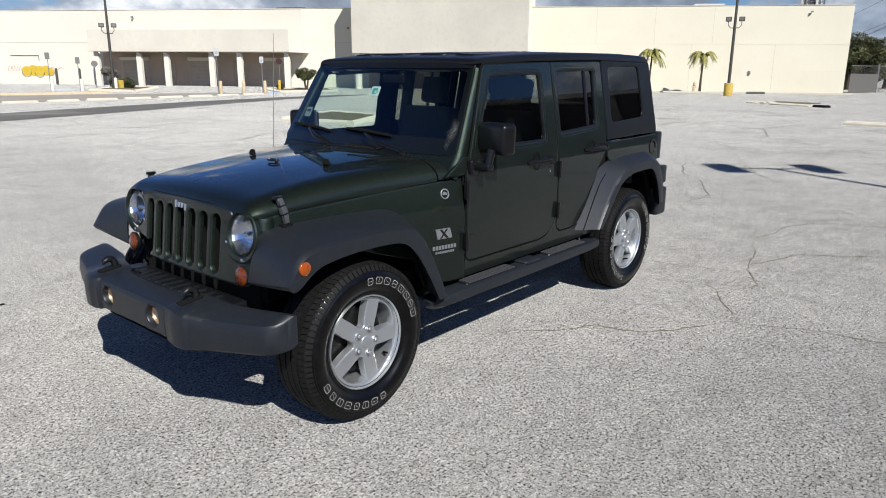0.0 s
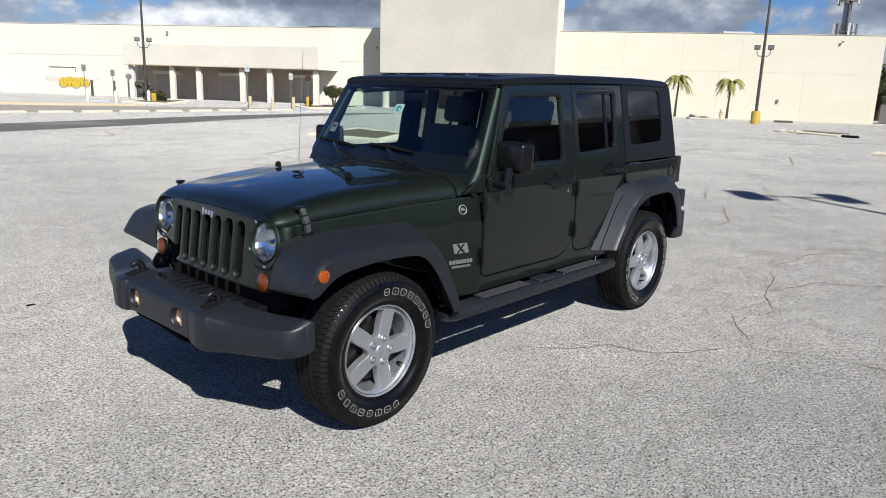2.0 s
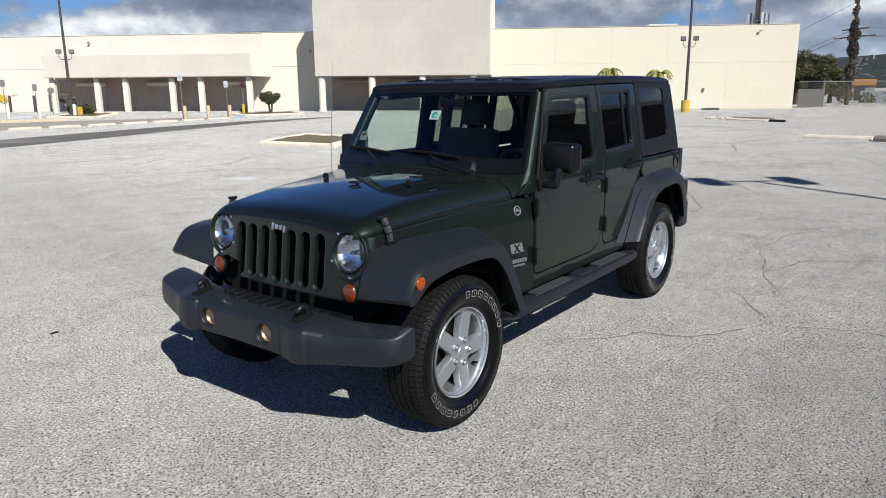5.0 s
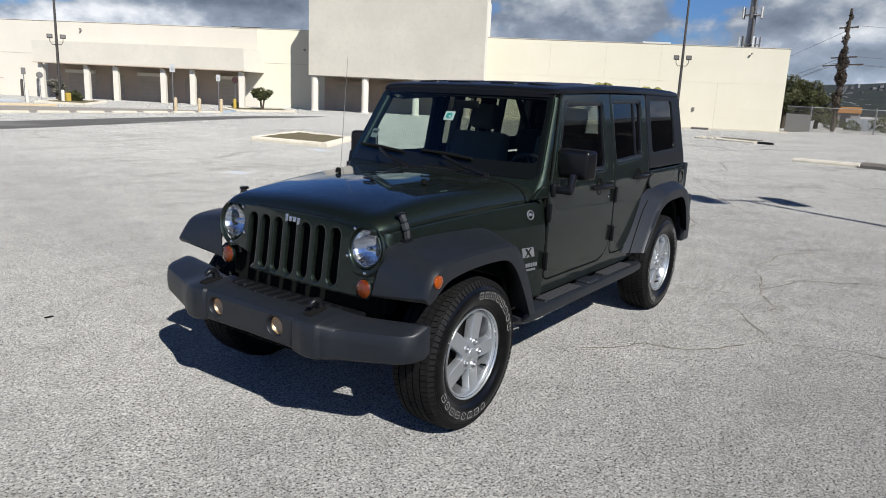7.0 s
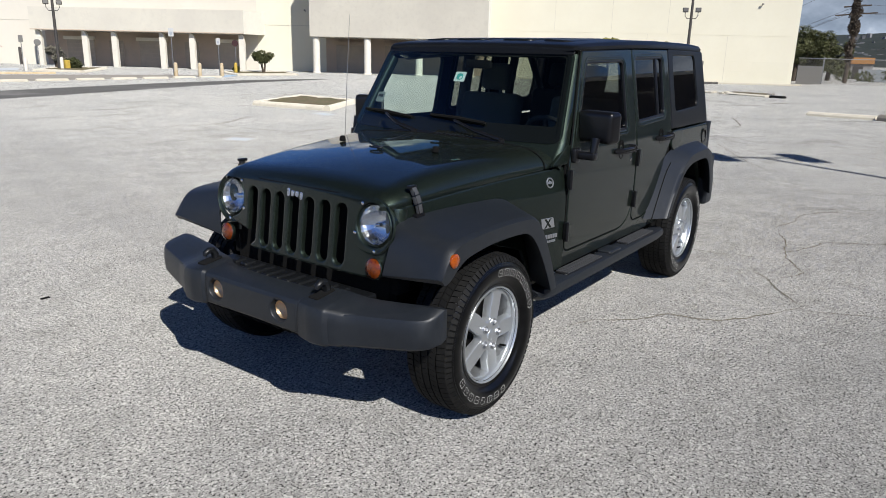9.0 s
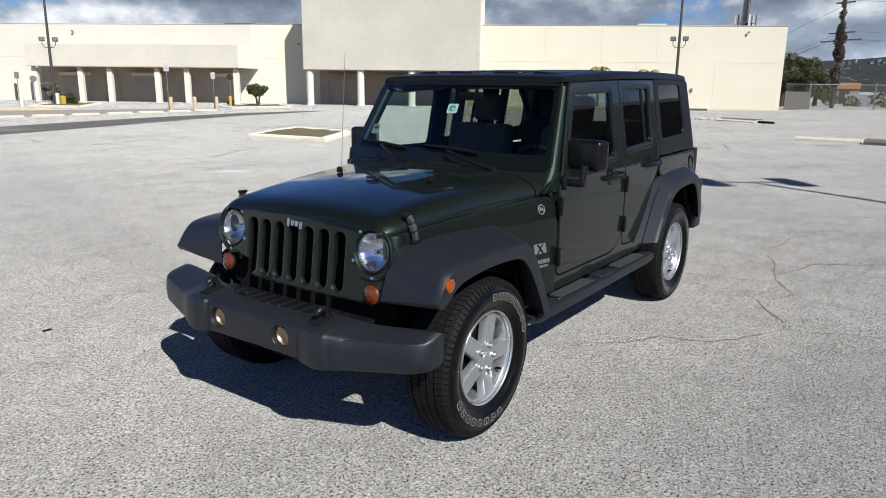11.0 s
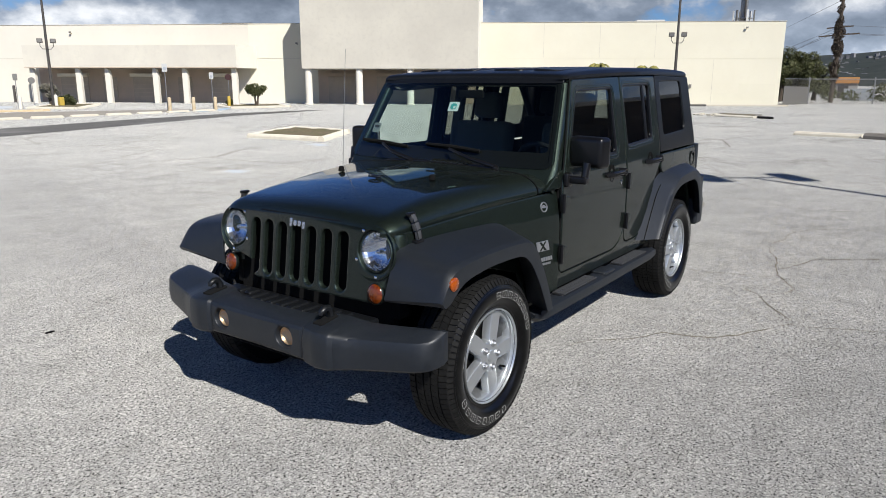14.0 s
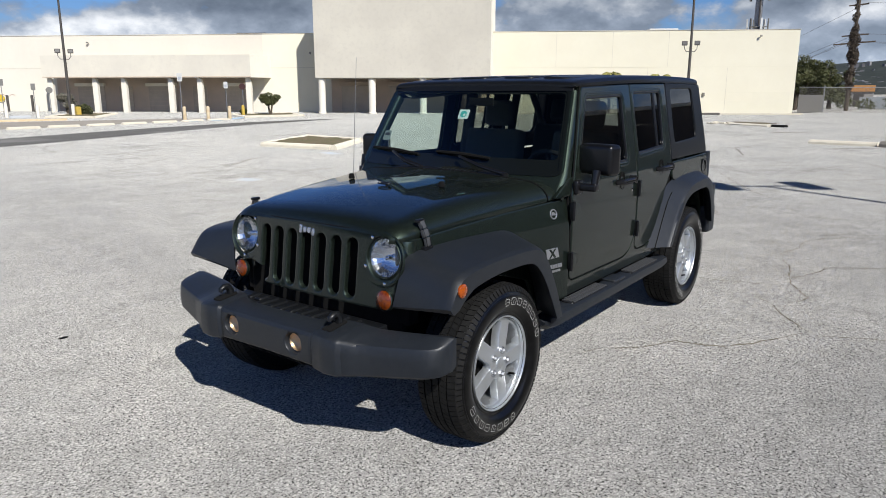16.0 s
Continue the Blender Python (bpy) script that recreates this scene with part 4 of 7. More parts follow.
def bumper_face(u, v, d):
    """The middle stretch of the bumper's front."""
    xf, _, _, zf, zb = bumper_row(u)
    return Vector((lerp_table([(zb + 0.014, xf - 0.005), (0.595, xf), (zf - 0.012, xf - 0.006)], v) + 0.0015 - d, u, v))


def build_bumper(car):
    bm = bmesh.new()
    ys = [0, 0.12, 0.25, 0.325, 0.335, 0.350, 0.40, 0.412, 0.44, 0.49, 0.500, 0.514, 0.560, 0.576, 0.65, 0.75, 0.84, 0.87, 0.90, 0.922, 0.938, 0.948, 0.954]
    ys = [-y for y in ys[:0:-1]] + ys
    rings = []
    for y in ys:
        xf, xb, zt, zf, zb = bumper_row(y)
        g = min(1.0, (xf - xb) / 0.11)
        rings.append([(xb, y, zb + 0.03 * g), (xf - 0.05 * g, y, zb), (xf - 0.016 * g, y, zb + 0.003), (xf - 0.005 * g, y, zb + 0.014), (xf, y, 0.595), (xf - 0.006 * g, y, zf - 0.014), (xf - 0.012 * g, y, zf - 0.003), (xf - 0.026 * g, y, zf + 0.005), (xb + 0.03 * g, y, zt), (xb, y, zt - 0.004 * g)])
    add_ring_loft(bm, rings, True, True)
    open_faces = [f for f in bm.faces if all(abs(v.co.y) < 0.326 and v.co.x > 0.738 and bumper_row(v.co.y)[4] + 0.010 < v.co.z < bumper_row(v.co.y)[3] - 0.010 for v in f.verts)]
    bmesh.ops.delete(bm, geom=open_faces, context="FACES")
    lower = [(y, bumper_row(y)[4] + 0.012) for y in (-0.327, -0.25, -0.12, 0, 0.12, 0.25, 0.327)]
    upper = [(y, bumper_row(y)[3] - 0.012) for y in (0.327, 0.2, 0, -0.2, -0.327)]
    lamp_holes = [[(c + 0.056 * math.cos(radians(a)), 0.588 + 0.052 * math.sin(radians(a))) for a in range(0, 360, 12)] for c in (0.212, -0.247)]
    sheet(lower + upper, lamp_holes, bumper_face, 0.012, 0.007, step=0.06, bm=bm)
    bumper = part("front_bumper", bm, M["plastic"], car, "grained dark grey plastic front bumper", smooth=31)
    for s in (1, -1):
        at = pose(0.757, 0.212 if s == 1 else -0.247, 0.588, 0, 90) @ Matrix.Diagonal((0.93 * 0.86, 0.86, 1, 1))
        part("fog_lamp_surround", lathe([(0.0665, -0.004), (0.064, -0.024), (0.0575, -0.026), (0.055, -0.05)], 32, at, caps=False), M["plastic"], bumper, "round recessed fog lamp surround", smooth=30)
        fog = part("fog_lamp", lathe([(0.0575, -0.026), (0.051, -0.038), (0.038, -0.048), (0.018, -0.053), (0.001, -0.053)], 28, at, caps=False), M["fog_lens"], bumper, "round fog lamp with a warm reflector", smooth=50)
        part("fog_glass", lathe([(0.0575, -0.026), (0.052, -0.018), (0.03, -0.012), (0.001, -0.010)], 28, at, caps=False), M["lens"], fog, smooth=50)
        hy = 0.392 if s == 1 else -0.418
        part("hook_slot", sheet(round_poly([(0.598, -0.03), (0.715, -0.03), (0.715, 0.03), (0.598, 0.03)], 0.012), [], lambda u, v, d: Vector((u, hy + v, 0.699 - (u - 0.6) * 0.16 - d)), 0.01, 0.003), M["matt_black"], bumper)
        hook = tube([(0.628, hy, 0.672), (0.626, hy, 0.712), (0.640, hy, 0.734), (0.664, hy, 0.738), (0.684, hy, 0.726), (0.688, hy, 0.712)], [0.019, 0.020, 0.019, 0.018, 0.015, 0.009], 8)
        part("tow_hook", hook, M["top"], car, "black steel tow hook", smooth=45)
    # ribbed splash cover between bumper and grille
    cover = bmesh.new()
    for k in range(11):
        y = (k - 5) * 0.075
        add_box(cover, (0.47, y - 0.028, 0.640), (0.600 if abs(y) < 0.3 else 0.55, y + 0.028, 0.671), 0.018, seg=3)
    add_box(cover, (0.43, -0.52, 0.60), (0.60, 0.52, 0.655), 0.01)
    part("splash_cover", cover, M["top"], car, "ribbed black cover behind the bumper")
    lip = prism([(0.60, 0.52), (0.70, 0.52), (0.70, 0.47), (0.66, 0.445), (0.61, 0.45)], -0.40, 0.40)
    for k in range(8):
        add_tube(lip, [(0.735, -0.26 + k * 0.07, 0.503), (0.725, -0.235 + k * 0.07, 0.483)], [0.014, 0.004], 6)
    part("air_dam", lip, M["matt_black"], car, "black lower air dam")


# ---- doors, glass and hardtop ----
def build_glass(name, loop, place, material, parent, label):
    pane = part(name, sheet(loop, [], lambda u, v, d: place(u, v, d + 0.016), 0.004, 0.001, step=0.4), material, parent, label)
    return pane


def grow(loop, r):
    if area(loop) < 0:
        loop = loop[::-1]
    return inset(loop, -r)


def build_handle(door, x, z, s):
    """A long grip with a slot in it, a round button at its rear end, and an upright oval cup behind."""
    y = side_y(z)
    cup = lathe([(0.050, -0.006), (0.050, 0.004), (0.045, 0.005), (0.036, -0.003), (0.001, -0.005)], 24, pose(x + 0.022, s * y, z + 0.004, -s * 90) @ Matrix.Diagonal((0.80, 1.22, 1, 1)), caps=False)
    handle = part("door_handle", cup, M["matt_black"], door, "black door handle in an oval cup", smooth=35)
    grip = bmesh.new()
    rings = []
    for dx, h, lo, hi in ((0.135, 0.006, -0.002, 0.012), (0.125, 0.014, -0.004, 0.022), (0.085, 0.018, -0.004, 0.040), (0.06, 0.0175, 0.020, 0.046), (-0.05, 0.0165, 0.024, 0.048), (-0.10, 0.019, 0.012, 0.046), (-0.115, 0.019, -0.004, 0.044)):
        rings.append([(x + dx, s * (y + d), z + v) for d, v in ((lo, -h), (hi - 0.006, -h), (hi, -h * 0.6), (hi, h * 0.6), (hi - 0.006, h), (lo, h))])
    add_ring_loft(grip, rings, True, True)
    part("pull_bar", grip, M["handle"], handle, "black pull bar", smooth=35)
    part("grip_slot", box((x - 0.088, s * (y + 0.044), z - 0.005), (x + 0.055, s * (y + 0.0492), z + 0.005), 0.002), M["matt_black"], handle)
    part("push_button", lathe([(0.027, -0.004), (0.027, 0.040), (0.023, 0.047), (0.016, 0.048), (0.014, 0.043), (0.001, 0.043)], 20, pose(x - 0.122, s * y, z + 0.002, -s * 90), caps=False), M["handle"], handle, "round push button", smooth=40)


def build_hinge(door, x, z, s):
    y = side_y(z)
    bm = box((x - 0.018, s * (y - 0.004), z - 0.052), (x + 0.02, s * (y + 0.018), z + 0.052), 0.006)
    add_tube(bm, [(x + 0.012, s * (y + 0.018), z - 0.056), (x + 0.012, s * (y + 0.018), z + 0.056)], 0.011, 10)
    part("door_hinge", bm, M["trim"], door, "black exposed door hinge", smooth=40)
    leaf = bmesh.new()
    sheet(round_poly([(x - 0.10, z - 0.028), (x - 0.02, z - 0.04), (x - 0.02, z + 0.04), (x - 0.10, z + 0.028)], 0.015), [], flank(s, 0.007), 0.007, 0.003, bm=leaf)
    part("hinge_leaf", leaf, M["paint"], door, smooth=35)


FRONT_DOOR = round_poly([(-0.895, 0.625, 0.07), (-1.893, 0.618, 0.22), (-1.893, 1.792, 0.02), (-1.152, 1.768, 0.03), (-0.895, 1.15, 0.03)], 0.05, 7)
REAR_DOOR = round_poly([(-1.907, 0.635, 0.09), (-2.20, 0.635, 0.10), (-2.36, 0.78, 0.10), (-2.47, 1.05, 0.08), (-2.592, 1.16, 0.03), (-2.592, 1.802, 0.02), (-1.907, 1.792, 0.02)], 0.05)


def rim_under(loop, top):
    """The part of a door's rim below a height, a gap's width outside it, from front to back."""
    pts = grow(loop, 0.0065)
    low = [i for i, p in enumerate(pts) if p[1] < top]
    start = next(i for i in low if (i - 1) % len(pts) not in low)
    run = []
    while start % len(pts) in low:
        run.append(pts[start % len(pts)])
        start += 1
    return run if run[0][0] > run[-1][0] else run[::-1]


def build_doors(car, s):
    place = flank(s)
    front_out, rear_out = FRONT_DOOR, REAR_DOOR
    front_win = round_poly([(-1.005, 1.282, 0.04), (-1.755, 1.282, 0.05), (-1.758, 1.722, 0.05), (-1.205, 1.708, 0.03)], 0.04)
    rear_win = round_poly([(-1.948, 1.315, 0.04), (-2.465, 1.34, 0.05), (-2.482, 1.748, 0.05), (-1.948, 1.738, 0.04)], 0.04)
    # driver's side takes the copies with the dark cabin in their tint
    for name, out, win, glass, knob in (("front_door", front_out, front_win, M["shaded_glass"] if s == 1 else M["door_glass"], None), ("rear_door", rear_out, rear_win, M["dark_glass"] if s == 1 else M["grey_glass"], None)):
        door = part(name, sheet(out, [win], place, 0.03, 0.006, knots=KNOTS, ribs=RIBS), M["paint"], car, "dark green metal door with a tinted window", smooth=30)
        gap = sheet(grow(out, 0.008), [grow(win, 0.014)], lambda u, v, d: place(u, v, d + 0.0085), 0.004, 0.001, knots=KNOTS, ribs=RIBS)
        part("panel_gap", gap, M["matt_black"], door)
        build_glass("window_pane", grow(win, 0.004), pane_plane(s), glass, door, "tinted window glass")
        gasket = sheet(grow(win, 0.003), [grow(win, -0.012)], lambda u, v, d: place(u, v, d + 0.004), 0.012, 0.004, knots=KNOTS, ribs=RIBS)
        part("window_seal", gasket, M["trim"], door, "black rubber window seal", smooth=35)
        ledge = sheet(grow(win, 0.030), [grow(win, 0.018)], lambda u, v, d: place(u, v, d - 0.0025), 0.006, 0.002, knots=KNOTS, ribs=RIBS)
        part("window_frame", ledge, M["paint"], door, smooth=35)
        if name == "front_door":
            build_handle(door, -1.648, 1.157, s)
            for z in (1.06, 0.755):
                build_hinge(door, -0.885, z, s)
            part("key_lock", lathe([(0.014, -0.002), (0.014, 0.004), (0.009, 0.006), (0.001, 0.006)], 16, pose(-1.785, s * 0.815, 1.085, -s * 90), caps=False), M["chrome"], door, "small chrome lock", smooth=40)
        else:
            build_handle(door, -2.385, 1.184, s)
            for z in (1.085, 0.80):
                build_hinge(door, -1.90, z, s)
            bar = sheet([(-2.335, 1.335), (-2.362, 1.336), (-2.37, 1.745), (-2.343, 1.745)], [], lambda u, v, d: place(u, v, d + 0.006), 0.014, 0.004, knots=KNOTS, ribs=RIBS)
            part("window_divider", bar, M["trim"], door, "black upright window divider", smooth=35)
    # door mirror on its arm
    arm = box((-0.985, s * 0.80, 1.172), (-0.930, s * 0.935, 1.216), 0.012, seg=3)
    add_box(arm, (-0.975, s * 0.800, 1.150), (-0.905, s * 0.835, 1.235), 0.014, seg=3)
    add_tube(arm, [(-0.962, s * 0.912, 1.20), (-0.968, s * 0.914, 1.24), (-0.985, s * 0.914, 1.29)], [0.022, 0.022, 0.028], 10)
    mirror = part("door_mirror", arm, M["trim"], car, "large black door mirror on an arm", smooth=40)
    tilt = pose(-1.06, 0.898, 1.352, 0, 0, -14) if s == 1 else pose(-1.10, -0.905, 1.352, 0, 0, 30)
    part("mirror_housing", box((-0.045, -0.122 if s == 1 else -0.095, -0.090), (0.062, 0.122 if s == 1 else 0.095, 0.090), 0.033, tilt, 4), M["trim"], mirror, "rounded black mirror housing", smooth=50)
    part("mirror_glass", box((-0.050, -0.095, -0.07), (-0.046, 0.095, 0.07), 0.002, tilt), M["chrome"], mirror, "flat mirror glass")


def build_tub(car, s):
    """Sill, inner side and rear quarter of the body."""
    place = flank(s)
    below = [p for p in rim_under(FRONT_DOOR, 0.85) if p[0] < -1.2 or p[1] < 0.665]
    behind = rim_under(REAR_DOOR, 0.92)
    part("rocker_panel", sheet([(-2.50, 0.53), (-0.888, 0.53)] + below + behind, [], place, 0.02, 0.003, knots=KNOTS, ribs=RIBS), M["paint"], car, smooth=30)
    part("body_side", sheet([(-0.80, 0.545), (-2.52, 0.545), (-2.62, 1.0), (-2.62, 1.2), (-0.90, 1.2)], [], lambda u, v, d: place(u, v, d + 0.024), 0.012, 0.004, knots=KNOTS, ribs=RIBS), M["matt_black"], car, smooth=30)
    quarter = round_poly([(-2.606, 1.10, 0.01), (-2.606, 1.212, 0.005), (-3.485, 1.222, 0.03), (-3.53, 0.60, 0.04), (-3.44, 0.60, 0.01), (-3.38, 0.80, 0.1), (-3.22, 0.99, 0.1), (-2.75, 0.99, 0.1)], 0.02)
    q = part("quarter_panel", sheet(quarter, [], place, 0.03, 0.005, knots=KNOTS, ribs=RIBS), M["paint"], car, "dark green rear quarter panel", smooth=30)
    part("sill", box((-2.45, s * 0.60, 0.447), (-0.62, s * 0.695, 0.535), 0.008), M["matt_black"], car, "dark body sill", smooth=30)
    if s == 1:
        at = pose(-3.395, 0.806, 1.118, -90)
        part("fuel_filler", lathe([(0.062, 0.004), (0.062, 0.012), (0.05, 0.012), (0.045, -0.014), (0.001, -0.016)], 28, at, caps=False), M["trim"], q, "round black fuel filler recess", smooth=35)
    lamp = part("tail_lamp", box((-3.575, s * 0.66, 1.005), (-3.50, s * 0.812, 1.235), 0.014), M["plastic"], car, "boxy tail lamp in a black housing", smooth=35)
    part("red_lens", box((-3.585, s * 0.675, 1.0), (-3.573, s * 0.785, 1.22), 0.006), M["red_lens"], lamp)
    part("bumper_end", box((-3.62, s * 0.55, 0.525), (-3.44, s * 0.880, 0.765), 0.03, seg=3), M["plastic"], car, "black plastic rear bumper end", smooth=40)
    part("reflector_block", box((-3.60, s * 0.70, 0.797), (-3.49, s * 0.872, 0.950), 0.016), M["plastic"], car, smooth=40)


def build_hardtop(car):
    bm = bmesh.new()
    xs = [-1.115, -1.125, -1.16, -1.30, -1.6, -2.0, -2.5, -3.0, -3.3, -3.39, -3.425, -3.44]
    rings = []
    for x in xs:
        hi = lerp_table([(-3.44, 1.80), (-3.425, 1.838), (-3.39, 1.853), (-3.2, 1.864), (-2.4, 1.862), (-1.8, 1.85), (-1.30, 1.822), (-1.16, 1.806), (-1.125, 1.796), (-1.115, 1.784)], x)
        lo = lerp_table([(-3.44, 1.796), (-2.6, 1.806), (-1.9, 1.796), (-1.2, 1.772), (-1.115, 1.768)], x)
        w = lerp_table([(-3.44, 0.685), (-3.39, 0.70), (-2.0, 0.708), (-1.16, 0.692), (-1.115, 0.68)], x)
        half = [(w - 0.02, lo), (w + 0.004, lo + 0.004), (w + 0.004, lo + (hi - lo) * 0.45), (w - 0.012, lo + (hi - lo) * 0.8), (w - 0.04, hi - 0.004), (w - 0.10, hi), (w * 0.5, hi + 0.006), (0, hi + 0.008)]
        rings.append([(x, y, z) for y, z in half] + [(x, -y * 1.05, z) for y, z in half[-2::-1]])
    add_ring_loft(bm, rings, True, True)
    top = part("hardtop_roof", bm, M["top"], car, "black removable hardtop roof", smooth=38)
    for y0, y1 in ((0.06, 0.30), (0.36, 0.56)):
        for s in (1, -1):
            for x0, x1 in ((-1.95, -1.28), (-3.30, -2.02)):
                ridge = bmesh.new()
                zz = [lerp_table([(-3.2, 1.869), (-2.4, 1.867), (-1.8, 1.855), (-1.30, 1.833)], x) for x in (x0, x1)]
                lo_y, hi_y = sorted((s * y0, s * y1))
                outline = rounded(x1 - x0, hi_y - lo_y, 0.05, 4)
                cx, cy = (x0 + x1) / 2, (lo_y + hi_y) / 2
                sheet([(cx + u, cy + v) for u, v in outline], [], lambda u, v, d: Vector((u, v, zz[0] + (zz[1] - zz[0]) * (u - x0) / (x1 - x0) + 0.005 - d - 0.012 * max(0, abs(v) - 0.4) / 0.2)), 0.02, 0.012, bm=ridge)
                part("roof_rib", ridge, M["top"], top, smooth=45)
    for s in (1, -1):
        place = flank(s)
        out = round_poly([(-2.606, 1.228), (-3.482, 1.236, 0.02), (-3.43, 1.80, 0.02), (-2.606, 1.808)], 0.006)
        win = round_poly([(-2.70, 1.352, 0.05), (-3.252, 1.372, 0.06), (-3.222, 1.768, 0.05), (-2.70, 1.762, 0.05)], 0.05)
        side = part("hardtop_side", sheet(out, [win], place, 0.03, 0.006, knots=KNOTS, ribs=RIBS), M["top"], car, "black hardtop side with a dark window", smooth=30)
        flat = pane_plane(s)
        pane = sheet(grow(win, 0.004), [], lambda u, v, d: flat(u, v, d + 0.010), 0.004, 0.001, step=0.4)
        part("window_pane", pane, M["dark_glass"] if s == 1 else M["grey_glass"], side, "dark privacy glass")
    back_place = lambda u, v, d: Vector((-3.475 + (v - 1.23) * 0.085 + d, u, v))
    win = round_poly([(-0.52, 1.30), (0.52, 1.30), (0.50, 1.74), (-0.50, 1.74)], 0.06)
    back = part("hardtop_back", sheet(round_poly([(-0.79, 1.228), (0.79, 1.228), (0.70, 1.80), (-0.70, 1.80)], 0.02), [win], back_place, 0.03, 0.006), M["top"], car, "black hardtop back with a rear window", smooth=30)
    part("window_pane", sheet(grow(win, 0.004), [], lambda u, v, d: back_place(u, v, d + 0.01), 0.004, 0.001, step=0.4), M["door_glass"], back, "rear window glass")
    part("tailgate", box((-3.50, -0.76, 0.60), (-3.45, 0.76, 1.225), 0.01), M["paint"], car, "dark green tailgate", smooth=30)


def screen_place(u, v, d):
    """The windscreen: u across, v up the slope from 0 to 1, d behind."""
    x = -0.752 - 0.340 * v - 0.05 * (u / 0.7) ** 2 - d * 0.86
    return Vector((x, u if u > 0 else u * 1.055, 1.195 + 0.585 * v - d * 0.5))


def build_windscreen(car):
    out = round_poly([(-0.778, -0.105), (0.778, -0.105), (0.785, 0.12), (0.695, 0.985, 0.03), (-0.695, 0.985, 0.03), (-0.785, 0.12)], 0.02)
    hole = round_poly([(-0.745, 0.12), (0.735, 0.12), (0.650, 0.955), (-0.665, 0.955)], 0.06)
    frame_ = part("windscreen_frame", sheet(out, [hole], screen_place, 0.06, 0.028, knots=(0.0, 0.12, 0.3, 0.5, 0.7, 0.9), step=0.12, ribs=tuple(-0.7 + 0.1 * k for k in range(15))), M["paint"], car, "dark green windscreen frame", smooth=45)
    glass = part("windscreen_glass", sheet(grow(hole, 0.022), [], lambda u, v, d: screen_place(u, v, d - 0.003), 0.003, 0.0005, step=0.12, ribs=tuple(-0.7 + 0.1 * k for k in range(15))), M["windscreen"], car, "clear windscreen", smooth=30)
    seal = sheet(grow(hole, 0.020), [grow(hole, -0.008)], lambda u, v, d: screen_place(u, v, d + 0.0012), 0.03, 0.004, step=0.12)
    part("windscreen_seal", seal, M["matt_black"], frame_, "black rubber windscreen seal", smooth=35)
    band = sheet(hole, [round_poly([(-0.715, 0.262), (0.700, 0.262), (0.632, 0.925), (-0.648, 0.925)], 0.04)], lambda u, v, d: screen_place(u, v, d + 0.007), 0.002, 0.0005, step=0.12, ribs=tuple(-0.7 + 0.1 * k for k in range(15)))
    part("glass_border", band, M["matt_black"], glass, "black painted border of the glass")
    header = sheet(round_poly([(-0.69, 0.940), (0.675, 0.940), (0.680, 0.992), (-0.695, 0.992)], 0.01), [], lambda u, v, d: screen_place(u, v, d - 0.004), 0.006, 0.002, step=0.12, ribs=tuple(-0.7 + 0.1 * k for k in range(15)))
    part("header_seal", header, M["top"], frame_, "black strip under the hardtop", smooth=35)
    # stickers behind the glass
    part("sticker", sheet(rounded_at(-0.045, 0.70, 0.076, 0.10, 0.006), [], lambda u, v, d: screen_place(u, v, d + 0.013), 0.002, 0.0005), M["sticker"], glass, "small pale sticker with a teal mark")
    part("sticker_mark", sheet(rounded_at(-0.045, 0.70, 0.045, 0.065, 0.02), [rounded_at(-0.038, 0.692, 0.018, 0.03, 0.008)], lambda u, v, d: screen_place(u, v, d + 0.0105), 0.0015, 0.0005), M["sticker_teal"], glass)
    part("sticker", sheet(rounded_at(-0.634, 0.435, 0.066, 0.11, 0.01), [], lambda u, v, d: screen_place(u, v, d + 0.013), 0.002, 0.0005), M["sticker_old"], glass, "small pale registration sticker")
    part("sticker_bars", sheet(rounded_at(-0.634, 0.45, 0.045, 0.03, 0.005), [], lambda u, v, d: screen_place(u, v, d + 0.0105), 0.0015, 0.0005), M["dash"], glass)
    part("rear_view_mirror", box((-0.085, -0.095, -0.025), (-0.06, 0.095, 0.028), 0.012, pose(-1.02, 0.03, 1.675, 0, 0, 0)), M["matt_black"], car, "black interior mirror", smooth=40)
    # cowl with its vent and the wipers
    cowl = bmesh.new()
    rings = []
    for x, drop in ((-0.712, 0.0), (-0.75, 0.004), (-0.82, 0.012), (-0.90, 0.03)):
        half = [(y, z - drop * (1 if z > 1.19 else 0.2)) for y, z in bonnet_section(x)]
        rings.append([(x, y, z) for y, z in half] + [(x, -y, z) for y, z in half[-2::-1]])
    add_ring_loft(cowl, rings, False, False)
    cowl_part = part("cowl", cowl, M["paint"], car, "dark green cowl with a black ribbed vent below the windscreen", smooth=40)
    edge = [(y, z) for y, z in bonnet_section(-0.714)]
    part("cowl_joint", tube([(-0.714, y, z + 0.0005) for y, z in edge] + [(-0.714, -y, z + 0.0005) for y, z in edge[-2::-1]], 0.003, 6), M["matt_black"], cowl_part)
    for x in (-0.735, -0.765, -0.795):
        half = [(y, z) for y, z in bonnet_section(x) if abs(y) < 0.50]
        part("cowl_rib", tube([(x, y, z + 0.002) for y, z in half] + [(x, -y, z + 0.002) for y, z in half[-2::-1]], 0.005, 6), M["trim"], cowl_part, smooth=45)
    for s in (1, -1):
        corner = sheet(round_poly([(-0.735, 1.140), (-0.888, 1.146), (-0.935, 1.25), (-0.885, 1.25), (-0.80, 1.185)], 0.01), [], lambda u, v, d: Vector((u, s * (0.776 + (-0.735 - u) * 0.15 - (v - 1.14) * 0.10 - d), v)), 0.02, 0.004)
        part("cowl_corner", corner, M["paint"], car, smooth=30)
    vent = bmesh.new()
